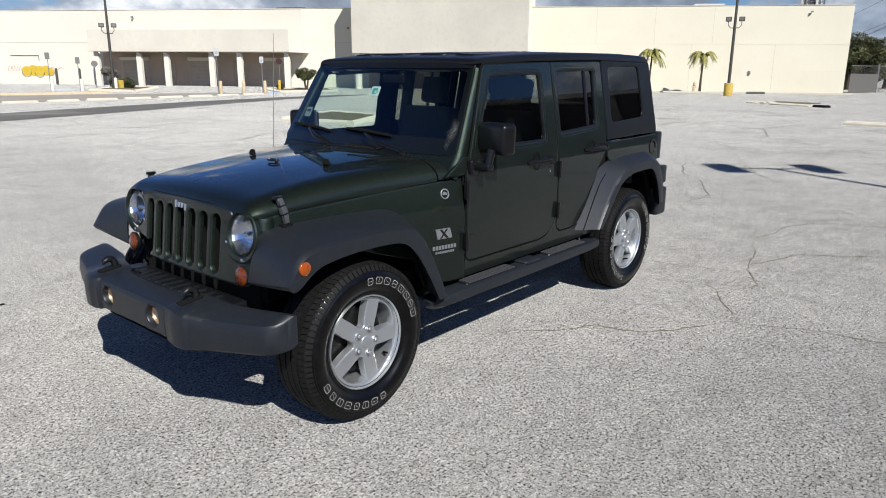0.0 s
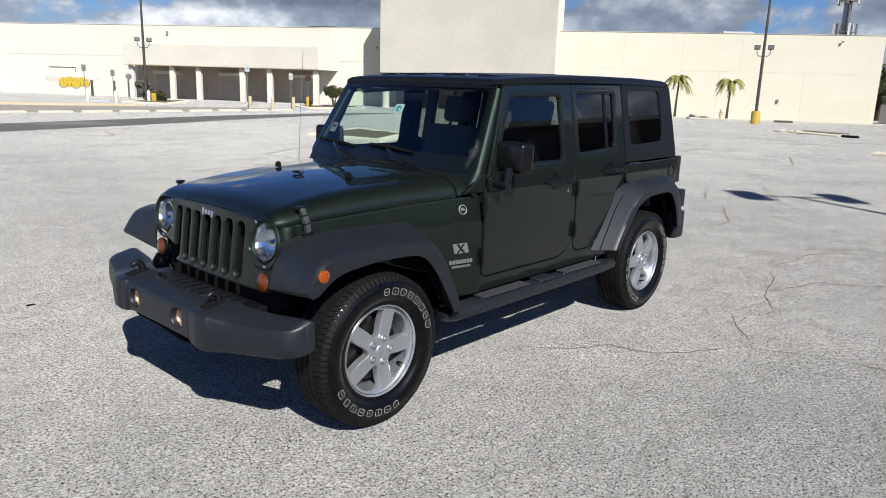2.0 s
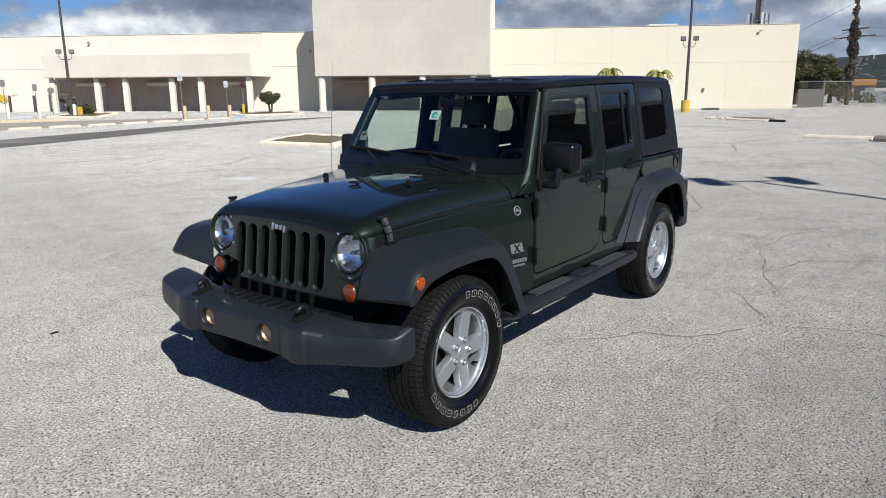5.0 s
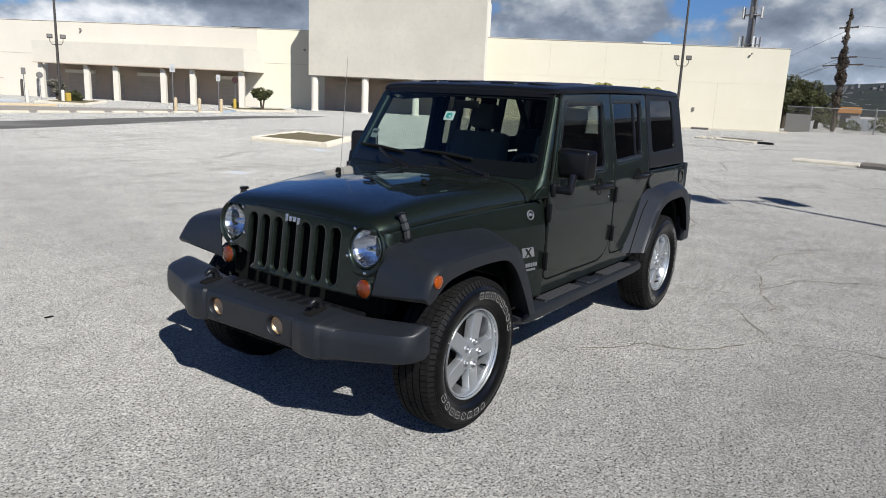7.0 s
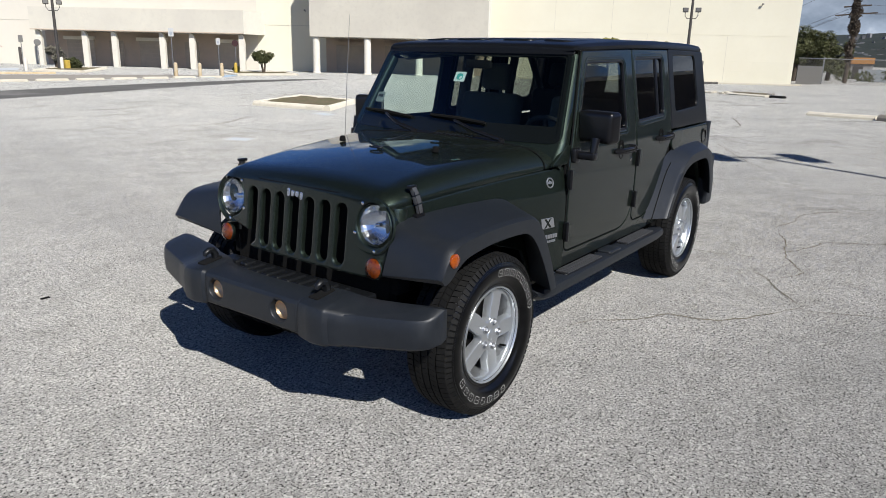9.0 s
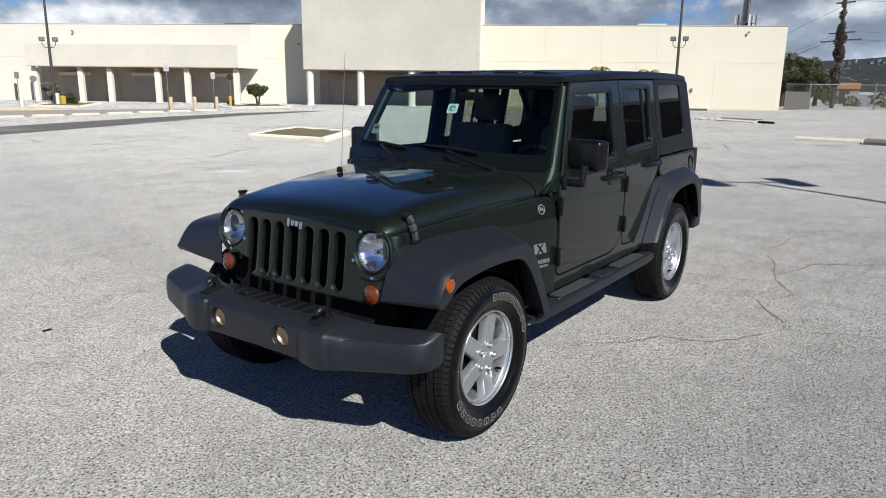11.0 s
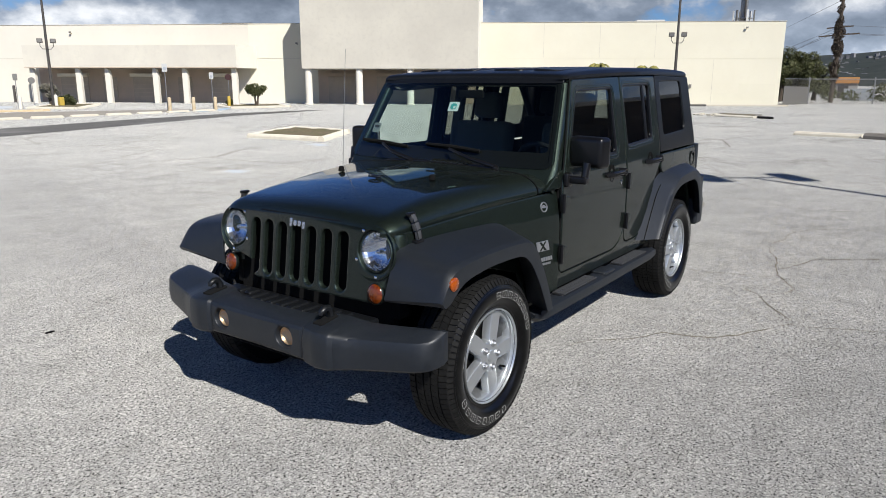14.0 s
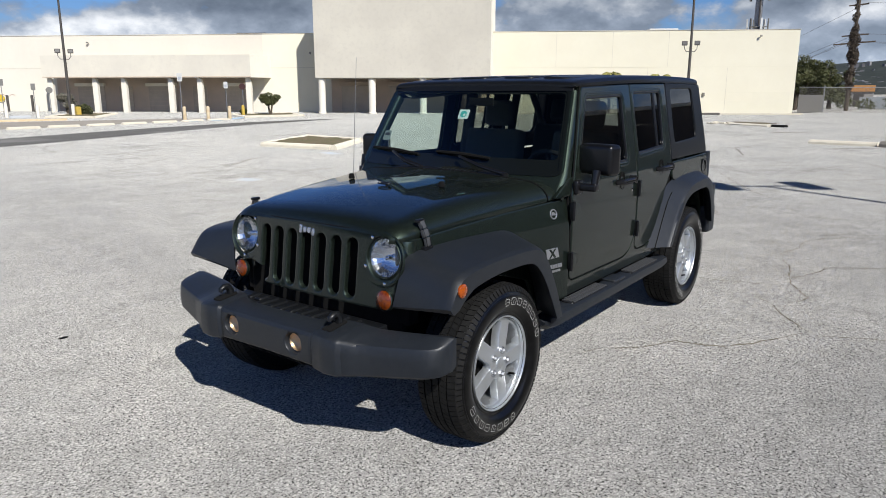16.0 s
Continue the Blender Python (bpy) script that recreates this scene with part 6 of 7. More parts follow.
def build_cracks():
    lines = [
        ([(-1.33, 0.69), (-1.54, 0.79), (-1.79, 1.0), (-1.96, 1.13), (-1.99, 1.3), (-2.05, 1.45), (-2.23, 1.58), (-2.58, 1.75), (-2.73, 1.86)], 0.010),
        ([(-2.73, 1.86), (-2.79, 1.78), (-3.05, 1.65), (-3.25, 1.51), (-3.4, 1.41), (-3.6, 1.29)], 0.015),
        ([(-3.84, 0.6), (-3.87, 0.8), (-3.92, 1.02), (-4.0, 1.24), (-4.06, 1.47)], 0.012),
        ([(-3.42, 1.58), (-3.58, 1.64), (-3.73, 1.69), (-3.87, 1.61), (-4.12, 1.46), (-4.33, 1.41), (-4.75, 1.34), (-5.37, 1.16)], 0.016),
        ([(-5.37, 1.16), (-5.64, 1.16), (-6.15, 1.22), (-6.65, 1.32), (-6.88, 1.57), (-7.1, 2.3), (-7.0, 3.4)], 0.012),
        ([(-4.29, 1.42), (-4.66, 1.53), (-4.99, 1.68), (-5.21, 1.88), (-5.5, 2.4), (-5.4, 3.4)], 0.010),
        ([(-11.45, -2.03), (-10.37, -1.65), (-9.68, -1.35), (-9.4, -1.18)], 0.02),
        ([(-9.24, -0.89), (-8.52, -0.6), (-7.88, -0.27), (-7.46, -0.19), (-7.08, -0.28)], 0.02),
        ([(-13.31, -1.75), (-11.75, -1.01), (-10.6, -0.41), (-9.89, 0.03), (-9.64, 0.34)], 0.02),
        ([(-8.46, -0.36), (-8.7, -0.11), (-8.57, 0.33), (-8.36, 0.76), (-8.16, 1.16), (-8.62, 2.0)], 0.016),
        ([(-2.73, 1.86), (-2.84, 2.27), (-2.9, 2.6), (-3.1, 3.3), (-3.0, 4.2)], 0.008),
        ([(-0.93, -8.35), (-1.4, -8.4), (-1.85, -8.99), (-2.48, -9.26), (-3.07, -9.16)], 0.02),
        ([(-4.91, -10.29), (-5.74, -10.62), (-6.52, -10.98), (-7.38, -11.37)], 0.03),
        ([(-0.73, -6.38), (-1.11, -6.13), (-1.41, -5.66)], 0.016),
        ([(-5.0, -12.51), (-5.87, -12.89), (-6.87, -13.08)], 0.03),
        ([(-8.4, -11.4), (-9.8, -12.6), (-10.2, -13.6)], 0.05),
        ([(-15.0, -6.5), (-18.0, -6.0), (-21.5, -7.2), (-25.0, -6.6)], 0.05),
        ([(-18.0, -2.4), (-21.0, -3.4), (-23.8, -2.8)], 0.04),
        ([(-1.2, -8.09), (-1.92, -8.1), (-2.84, -8.9), (-3.98, -9.21), (-5.56, -9.7)], 0.014),
        ([(-2.02, -6.64), (-2.52, -6.78), (-2.94, -7.14)], 0.012),
        # some of the wide strokes from here on are dark stains, laid like cracks
        ([(-4.56, -10.52), (-5.51, -11.17), (-6.95, -12.17), (-7.29, -11.92)], 0.04),
        ([(-7.86, -11.72), (-9.17, -12.65), (-10.06, -12.96)], 0.09),
        ([(-11.85, -16.32), (-12.0, -16.0), (-12.17, -15.85)], 0.3),
        ([(-18.26, -18.79), (-18.97, -17.69)], 0.3),
        ([(-8.61, -0.36), (-8.71, 0.02), (-8.83, 0.42), (-8.7, 0.68), (-8.59, 0.95)], 0.016),
        ([(-6.63, 1.14), (-7.09, 1.55), (-7.3, 2.08)], 0.014),
        ([(-27.5, -5.6), (-29.0, -4.4)], 0.3),
        ([(-31.0, -4.6), (-32.4, -3.0)], 0.3),
        ([(-22.5, -0.9), (-23.3, 0.6)], 0.12),
    ]
    for k, (pts, w) in enumerate(lines):
        solo("crack", crack(pts, max(w, 0.013) * (0.8 if k in (8, 9) else 1.2 if 4 <= k <= 7 else 0.75 if k in (1, 3) else 1.0), k + 3), M["worn_crack"] if pts[0][1] < -5 else M["crack"], "dark crack-like stroke on the asphalt", "crack", kind="structure")


build_cracks()


def strip(points, width, height, z0=0.0):
    """A bevelled kerb along ground points."""
    bm = bmesh.new()
    rings = []
    for i, p in enumerate(points):
        p = Vector((*p[:2], 0))
        a, b = Vector((*points[max(i - 1, 0)][:2], 0)), Vector((*points[min(i + 1, len(points) - 1)][:2], 0))
        d = (b - a).normalized()
        s = Vector((-d.y, d.x, 0))
        rings.append([p + s * u + Vector((0, 0, z0 + h)) for u, h in ((-width / 2, 0), (-width * 0.47, height * 0.5), (-width * 0.30, height * 0.93), (-width * 0.1, height), (width * 0.1, height), (width * 0.30, height * 0.93), (width * 0.47, height * 0.5), (width / 2, 0))])
    add_ring_loft(bm, rings, True, True)
    return bm


def island(corners, label, height=0.15, fill="soil", width=0.22):
    c = [Vector((*p, 0)) for p in corners]
    top = thing("kerb_island", label, "kerb", group="kerbed islands")
    mid = sum(c, Vector()) / len(c)
    top.location = mid
    for i in range(len(c)):
        a, b = c[i] - mid, c[(i + 1) % len(c)] - mid
        d = (b - a).normalized() * (width / 2)
        part("kerb", strip([a - d * 0.99, a.lerp(b, 0.33), a.lerp(b, 0.67), b - d * 1.02], width, height), M["concrete"], top)
    bm = bmesh.new()
    n = 9
    rnd = random.Random(len(corners) + int(c[0].x * 10))
    grid = []
    quad = [(p - mid) * 0.94 for p in c]
    for i in range(n):
        grid.append([])
        for j in range(n):
            u, v = i / (n - 1), j / (n - 1)
            p = quad[0].lerp(quad[1], u).lerp(quad[3].lerp(quad[2], u), v)
            grid[-1].append(bm.verts.new((p.x, p.y, height * 0.62 + rnd.uniform(0, 0.05))))
    for i in range(n - 1):
        for j in range(n - 1):
            bm.faces.new((grid[i][j], grid[i + 1][j], grid[i + 1][j + 1], grid[i][j + 1]))
    part("planting_soil", bm, M[fill], top, "dry soil with sparse grass", smooth=60)
    return top


island([(-12.4, -16.0), (-12.7, -13.1), (-15.7, -14.9), (-16.0, -17.9)], "low kerbed island of pale concrete with dry soil")
island([(-29.0, -38.2), (-33.6, -37.4), (-36.2, -41.8), (-31.4, -43.0)], "kerbed planting bed with dry grass before the store")
island([(-20.4, -48.6), (-22.0, -45.4), (-27.5, -52.6), (-25.2, -54.6)], "kerbed parking island with shrubs and a lamp")


def build_wheel_stops():
    first = None
    for k in range(9):
        x = -8.6 - k * 2.05
        y = -33.9 - max(0, k - 1) * 0.27
        m = pose(x, y, 0, 0, 0, 186 + (4, -3, 1, -5, 2)[k % 5])
        if first is None:
            bm = bmesh.new()
            rings = []
            for u, g in ((-0.78, 0.6), (-0.75, 1.0), (0.75, 1.0), (0.78, 0.6)):
                rings.append([(u, v, h * g) for v, h in ((-0.13, 0), (-0.12, 0.05), (-0.07, 0.11), (0.06, 0.115), (0.11, 0.05), (0.13, 0))])
            add_ring_loft(bm, rings, True, True)
            first = solo("wheel_stop", bm, M["concrete"], "pale concrete wheel stop on the asphalt", "wheel stop", group="row of wheel stops")
            first.matrix_world = m
        else:
            copy_thing(first, m)


build_wheel_stops()


def build_bays():
    bays = (((-24.3, -37.9), (-25.2, -37.5), (-23.2, -35.1), (-22.4, -35.2)), ((-26.2, -38.3), (-27.1, -37.9), (-24.8, -35.1), (-24.1, -35.4)), ((-27.4, -37.8), (-29.6, -39.4), (-28.5, -37.7), (-26.1, -35.8)), ((-20.7, -55.5), (-22.2, -55.1), (-20.0, -50.2), (-18.4, -49.7)))
    for corners in bays:
        bm = bmesh.new()
        bm.faces.new([bm.verts.new((x, y, 0.014)) for x, y in corners])
        solo("bay_marking", bm, M["bay_paint"] if corners[0][1] > -50 else M["blue_paint"], "worn blue paint of a parking bay", "road marking", kind="structure")
    for a, b, w in (((-11.84, -12.71), (-11.64, -11.87), 0.2), ((-6.16, -9.28), (-6.35, -8.83), 0.2)):
        a, b = Vector((*a, 0.004)), Vector((*b, 0.004))
        s = (b - a).cross(Vector((0, 0, 1))).normalized() * w
        bm = bmesh.new()
        bm.faces.new([bm.verts.new(p) for p in (a - s, b - s, b + s, a + s)])
        solo("bay_marking", bm, M["blue_paint"], "faded scrap of blue paint on the asphalt", "road marking", kind="structure")


build_bays()


# ---- posts, signs and lamps ----
def bollard(x, y, h, material, label):
    return solo("bollard", lathe([(0.115, 0), (0.115, h - 0.09), (0.10, h - 0.03), (0.06, h), (0.001, h + 0.005)], 16, pose(x, y, 0)), material, label, "bollard", group="bollards", smooth=40)


for x, y in ((-24.0, -37.9), (-25.4, -37.4), (-27.0, -37.3)):
    bollard(x, y, 0.85, M["bollard_cream"], "cream painted steel bollard with yellowed top")
for x, y in ((-18.9, -51.2), (-20.1, -49.2)):
    bollard(x, y, 0.85, M["white_paint"], "white painted bollard at a parking bay")
bollard(-23.0, -50.2, 0.9, M["white_paint"], "white bollard beside the lamp post")
bollard(-30.9, -40.9, 0.8, M["yellow"], "yellow bollard at the foot of a sign")
for s in (70.0, 67.6):
    p = at_store(s, 1.6)
    bollard(p.x, p.y, 1.5, M["dark_steel"], "dark slim post before the store wall")


def road_sign(x, y, z, shape, size, front, label, mark=None):
    sign = thing("road_sign", label, "sign", group="road signs", at=pose(x, y, 0, 0, 0, 0))
    part("post", lathe([(0.028, 0), (0.028, z + size * 0.4)], 8), M["steel"], sign)
    yaw = math.degrees(math.atan2(2.6 - y, 2.8 - x)) - 90 + 180
    turn = pose(0, 0, z, 0, 0, yaw)
    if shape == 0:
        ring = rounded(size * 0.62, size, 0.03, 3)
    else:
        ring = [(size / 2 * math.cos(2 * math.pi * (k + 0.5) / shape), size / 2 * math.sin(2 * math.pi * (k + 0.5) / shape)) for k in range(shape)]
    bm = sheet(ring, [], lambda u, v, d: turn @ Vector((u, -0.05 + d, v)), 0.012, 0.003)
    plate = part("plate", bm, front, sign)
    if mark:
        part("mark", sheet([(u * 0.5, v * 0.35 - size * 0.1) for u, v in ring], [], lambda u, v, d: turn @ Vector((u, -0.055 + d, v)), 0.004, 0.001), mark, plate)
    return sign


road_sign(-31.1, -41.1, 2.16, 8, 0.48, M["red"], "dull red eight-sided road sign on a steel post")
road_sign(-24.0, -38.15, 2.66, 0, 0.50, M["sign_white"], "white parking sign with a blue mark on a post", M["blue_paint"])
road_sign(-27.0, -37.55, 2.2, 0, 0.42, M["sign_white"], "white parking sign on a short post", M["blue_paint"])
road_sign(-18.9, -51.5, 2.4, 0, 0.46, M["sign_back"], "grey parking sign on a steel post")
road_sign(-20.1, -49.5, 2.1, 0, 0.44, M["sign_back"], "grey parking sign on a steel post")
road_sign(-24.6, -57.0, 1.9, 16, 0.5, M["sign_back"], "round grey road sign seen from behind")


def lamp_post(x, y, h, heads, turn, flood, label, base=True):
    """Tall steel lamp post: base, tapering pole, two lanterns on an arm, and a pair of floodlights lower down."""
    post = thing("lamp_post", label, "street lamp", group="car park lamps", at=pose(x, y, 0, 0, 0, turn))
    if base:
        part("concrete_base", lathe([(0.29, 0), (0.29, 0.82), (0.26, 0.87), (0.10, 0.88)], 20), M["yellow"], post, "yellow painted concrete base", smooth=40)
    part("pole", lathe([(0.105, 0.0), (0.10, 3.0), (0.06, h)], 12), M["dark_steel"], post, "dark tapering steel pole", smooth=60)
    if heads:
        part("arm", tube([(-0.62, 0, h - 0.02), (0.62, 0, h - 0.02)], 0.045, 8), M["dark_steel"], post)
        for s in (1, -1):
            lantern = box((s * 0.82 - 0.24, -0.50, h - 0.10), (s * 0.82 + 0.24, 0.50, h + 0.12), 0.03)
            head = part("lantern", lantern, M["dark_steel"], post, "boxy dark lantern", smooth=40)
            part("lantern_glass", box((s * 0.82 - 0.2, -0.42, h - 0.115), (s * 0.82 + 0.2, 0.42, h - 0.101)), M["sign_white"], head)
    if flood:
        part("bracket", tube([(-0.42, 0.1, flood + 0.35), (-0.42, 0.1, flood - 0.02), (-0.28, 0.1, flood - 0.22), (0.28, 0.1, flood - 0.22), (0.42, 0.1, flood - 0.02), (0.42, 0.1, flood + 0.35)], 0.025, 6), M["dark_steel"], post)
        for s in (1, -1):
            fl = box((s * 0.42 - 0.19, -0.1, flood + 0.20), (s * 0.42 + 0.19, 0.2, flood + 0.50), 0.04)
            lamp = part("floodlight", fl, M["dark_steel"], post, "small dark floodlight", smooth=40)
            part("floodlight_glass", box((s * 0.42 - 0.14, 0.201, flood + 0.25), (s * 0.42 + 0.14, 0.212, flood + 0.46)), M["sign_back"], lamp)
    return post


lamp_post(-48.8, -14.05, 11.0, True, -72, 4.75, "tall dark lamp post in a yellow concrete base")
lamp_post(-23.2, -51.0, 10.05, True, -26, 4.3, "tall dark lamp post with twin lanterns on a kerbed island", False)
solo("yellow_block", box((-23.75, -50.85, 0.1), (-23.4, -50.5, 0.7), 0.04), M["yellow"], "yellow painted concrete block beside the lamp post", "concrete block")
lamp_post(-11.45 + 11 * 0.525, -0.42 + 11 * 1.04, 11.0, True, 129.5, 0, "tall dark lamp post with twin lanterns in the car park")


def build_bits():
    # debris of a broken island, and long kerb stones
    solo("kerb_stone", strip([(-38.0, -8.05), (-37.4, -6.9), (-36.8, -5.8)], 0.45, 0.11), M["concrete"], "long pale concrete kerb stone on the asphalt", "kerb", group="kerb stones")
    solo("rubber_stop", strip([(-36.7, -5.65), (-36.4, -4.95)], 0.32, 0.12), M["tread"], "black rubber wheel stop", "wheel stop")
    bed = bmesh.new()
    bed.faces.new([bed.verts.new(p) for p in ((-37.6, -7.9, 0.05), (-36.9, -5.9, 0.05), (-40.4, -6.6, 0.05), (-41.2, -8.6, 0.05))])
    solo("soil_bed", bed, M["soil"], "bare dark soil of a broken island behind its kerb", "soil", kind="structure")
    solo("kerb_stone", strip([(-40.4, -6.3), (-41.3, -8.7)], 0.3, 0.06), M["old_asphalt"], "broken grey kerb stone beside bare soil", "kerb", group="kerb stones")
    rubble = bmesh.new()
    rnd = random.Random(5)
    for k in range(16):
        u = rnd.uniform(0, 1)
        x, y = -38.9 + u * 0.5 + rnd.uniform(-0.4, 0.4), -9.5 + u * 1.5
        s = rnd.uniform(0.06, 0.16)
        add_box(rubble, (-s, -s * 0.7, 0), (s, s * 0.7, s * 0.8), 0.02, pose(x, y, 0, 0, 0, rnd.uniform(0, 180)), 1)
    tagged(solo("rubble", rubble, M["concrete"], "small heap of broken concrete on the asphalt", "rubble"), kind="stuff")
    solo("kerb_stone", strip([(-24.75, -1.85), (-24.6, -1.2), (-24.5, -0.5), (-24.45, 0.2)], 0.5, 0.13), M["concrete"], "long pale concrete kerb stone on the asphalt", "kerb", group="kerb stones")
    # darker than the other stones: its shaded side is put into the colour
    solo("kerb_stone", strip([(-24.2, 0.35), (-23.7, 1.5), (-23.2, 2.9)], 0.5, 0.2), M["old_asphalt"], "grey kerb stone on the asphalt", "kerb", group="kerb stones")
    a, b = at_store(1.5, 3.9), at_store(24, 3.9)
    solo("kerb", strip([a, a.lerp(b, 0.5), b], 0.25, 0.13), M["concrete"], "pale kerb along the store wall", "kerb", kind="structure")
    for s0, s1 in ((9.4, 10.4), (8.0, 9.3)):
        p, q = at_store(s0, 4.6), at_store(s1, 4.55)
        solo("kerb_stone", strip([p, q], 0.3, 0.16), M["dark_steel"] if s0 < 9 else M["concrete"], "short kerb stone beside the lamp base", "kerb", group="kerb stones")
    # hydrant
    p = at_store(12.95, 3.3)
    solo("kerb", strip([(-4.0, -49.5), (-9.8, -46.2), (-14.0, -44.4), (-19.2, -43.4)], 0.35, 0.13), M["bollard_cream"], "worn ochre kerb along the parking bays", "kerb", kind="structure")
    hyd = lathe([(0.16, 0), (0.16, 0.05), (0.10, 0.08), (0.10, 0.55), (0.14, 0.57), (0.14, 0.61), (0.11, 0.63), (0.09, 0.72), (0.04, 0.78), (0.03, 0.84), (0.001, 0.85)], 16, pose(p.x, p.y, 0))
    add_lathe(hyd, [(0.05, -0.2), (0.06, -0.18), (0.06, 0.18), (0.05, 0.2)], 10, pose(p.x, p.y, 0.45, 90, 0, 59))
    solo("fire_hydrant", hyd, M["bollard_cream"], "faded yellow fire hydrant beside the store wall", "hydrant", smooth=40)
    # fallen fleck beside the car
    solo("leaf_scrap", box((0.58, -2.455, 0.001), (0.64, -2.43, 0.008), 0.002), M["matt_black"], "small dark scrap on the asphalt", "litter")


build_bits()


# ---- plants ----
def leaf_cloud(blobs, count, size, seed, flat=0.5):
    """Small bent leaves scattered in and over a set of (centre, radii) clumps."""
    rnd = random.Random(seed)
    bm = bmesh.new()
    total = sum(r[0] * r[1] + r[2] ** 2 for _, r in blobs)
    for c, r in blobs:
        for _ in range(int(count * (r[0] * r[1] + r[2] ** 2) / total)):
            d = Vector((rnd.gauss(0, 1), rnd.gauss(0, 1), rnd.gauss(0, 1))).normalized() * rnd.uniform(0.55, 1.06)
            p = Vector(c) + Vector((d.x * r[0], d.y * r[1], d.z * r[2]))
            m = Matrix.Translation(p) @ Euler((rnd.uniform(-1.2, 1.2), rnd.uniform(-1.2, 1.2), rnd.uniform(0, 6.3))).to_matrix().to_4x4()
            s = size * rnd.uniform(0.6, 1.4)
            v = [bm.verts.new(m @ Vector(q)) for q in ((-s, 0, 0), (0, -s * flat, 0.2 * s), (s, 0, 0), (0, s * flat, 0.2 * s))]
            bm.faces.new((v[0], v[1], v[2]))
            bm.faces.new((v[0], v[2], v[3]))
    return bm


def build_palm(p, h, seed, label):
    rnd = random.Random(seed)
    palm = thing("palm_tree", label, "palm tree", group="palms", at=pose(p.x, p.y, 0))
    part("trunk", tube([(0, 0, 0), (0.03, 0.02, h * 0.4), (-0.02, 0.05, h * 0.8), (0, 0.06, h)], [0.11, 0.08, 0.065, 0.06], 10), M["bark"], palm, "slim grey palm trunk", smooth=50)
    for k in range(18):
        a = 2 * math.pi * k / 18 + rnd.uniform(-0.15, 0.15)
        up = rnd.uniform(0.55, 1.5)
        L = rnd.uniform(1.0, 1.3)
        bm = bmesh.new()
        pts = []
        for i in range(9):
            t = i / 8
            r = L * t * 0.95
            pts.append(Vector((r * math.cos(a), 0.06 + r * math.sin(a), h + up * L * t - 1.45 * L * t * t)))
        add_tube(bm, pts, [0.018 * (1 - 0.8 * i / 8) + 0.003 for i in range(9)], 5)
        for i in range(1, 9):
            for q in range(4):
                t = (i - q / 4) / 8
                j = min(int(t * 8), 7)
                p0 = pts[j].lerp(pts[j + 1], t * 8 - j)
                d = (pts[j + 1] - pts[j]).normalized()
                side = d.cross(Vector((0, 0, 1))).normalized()
                for s in (1, -1):
                    tip = p0 + side * s * 0.30 * (1 - 0.5 * t) + d * 0.14 + Vector((0, 0, -0.14 - 0.08 * rnd.random()))
                    wide = d * 0.04
                    bm.faces.new([bm.verts.new(x) for x in (p0 - wide, p0 + wide, tip)])
        part("frond", bm, M["palm_leaf"], palm)


build_palm(at_store(12.5, 3.3), 2.75, 1, "small palm tree with yellow-green fronds before the store")
build_palm(at_store(16.4, 3.3), 2.9, 2, "small palm tree with yellow-green fronds before the store")


def build_shrub(x, y, h, r, seed, material, label, trunk=True, stems=6):
    rnd = random.Random(seed)
    shrub = thing("shrub", label, "shrub", group="shrubs", at=pose(x, y, 0.1))
    bm = bmesh.new()
    for k in range(stems):
        a = 2 * math.pi * k / stems
        add_tube(bm, [(0.08 * math.cos(a), 0.08 * math.sin(a), 0), (0.16 * math.cos(a + 0.4), 0.16 * math.sin(a + 0.4), h * 0.35), (0.55 * r * math.cos(a + 0.6), 0.55 * r * math.sin(a + 0.6), h * 0.75)], [0.05, 0.035, 0.012], 6)
    part("trunk", bm, M["bark"], shrub)
    blobs = []
    for k in range(18):
        a = rnd.uniform(0, 6.3)
        q = r * rnd.uniform(0.15, 0.75)
        s = r * rnd.uniform(0.28, 0.42)
        blobs.append(((q * math.cos(a), q * math.sin(a), h * (rnd.uniform(0.5, 0.85) if trunk else rnd.uniform(0.25, 0.75))), (s, s, s * 0.8)))
    part("crown", leaf_cloud(blobs, 4200, 0.075 * max(r, 0.6), seed), material, shrub, "uneven leafy crown")
    return shrub


build_shrub(-33.2, -40.6, 1.75, 0.85, 11, M["leaf"], "small round-topped tree in a planting bed")
build_shrub(-24.2, -51.2, 0.75, 0.8, 12, M["leaf"], "low dark green bush on a parking island", False)
build_shrub(-24.0, -53.0, 1.9, 0.75, 13, M["dry_leaf"], "dry grey shrub beside the lamp post", False, 14)
build_shrub(-31.6, -41.8, 0.45, 0.35, 14, M["leaf"], "little dark bush in the planting bed", False)


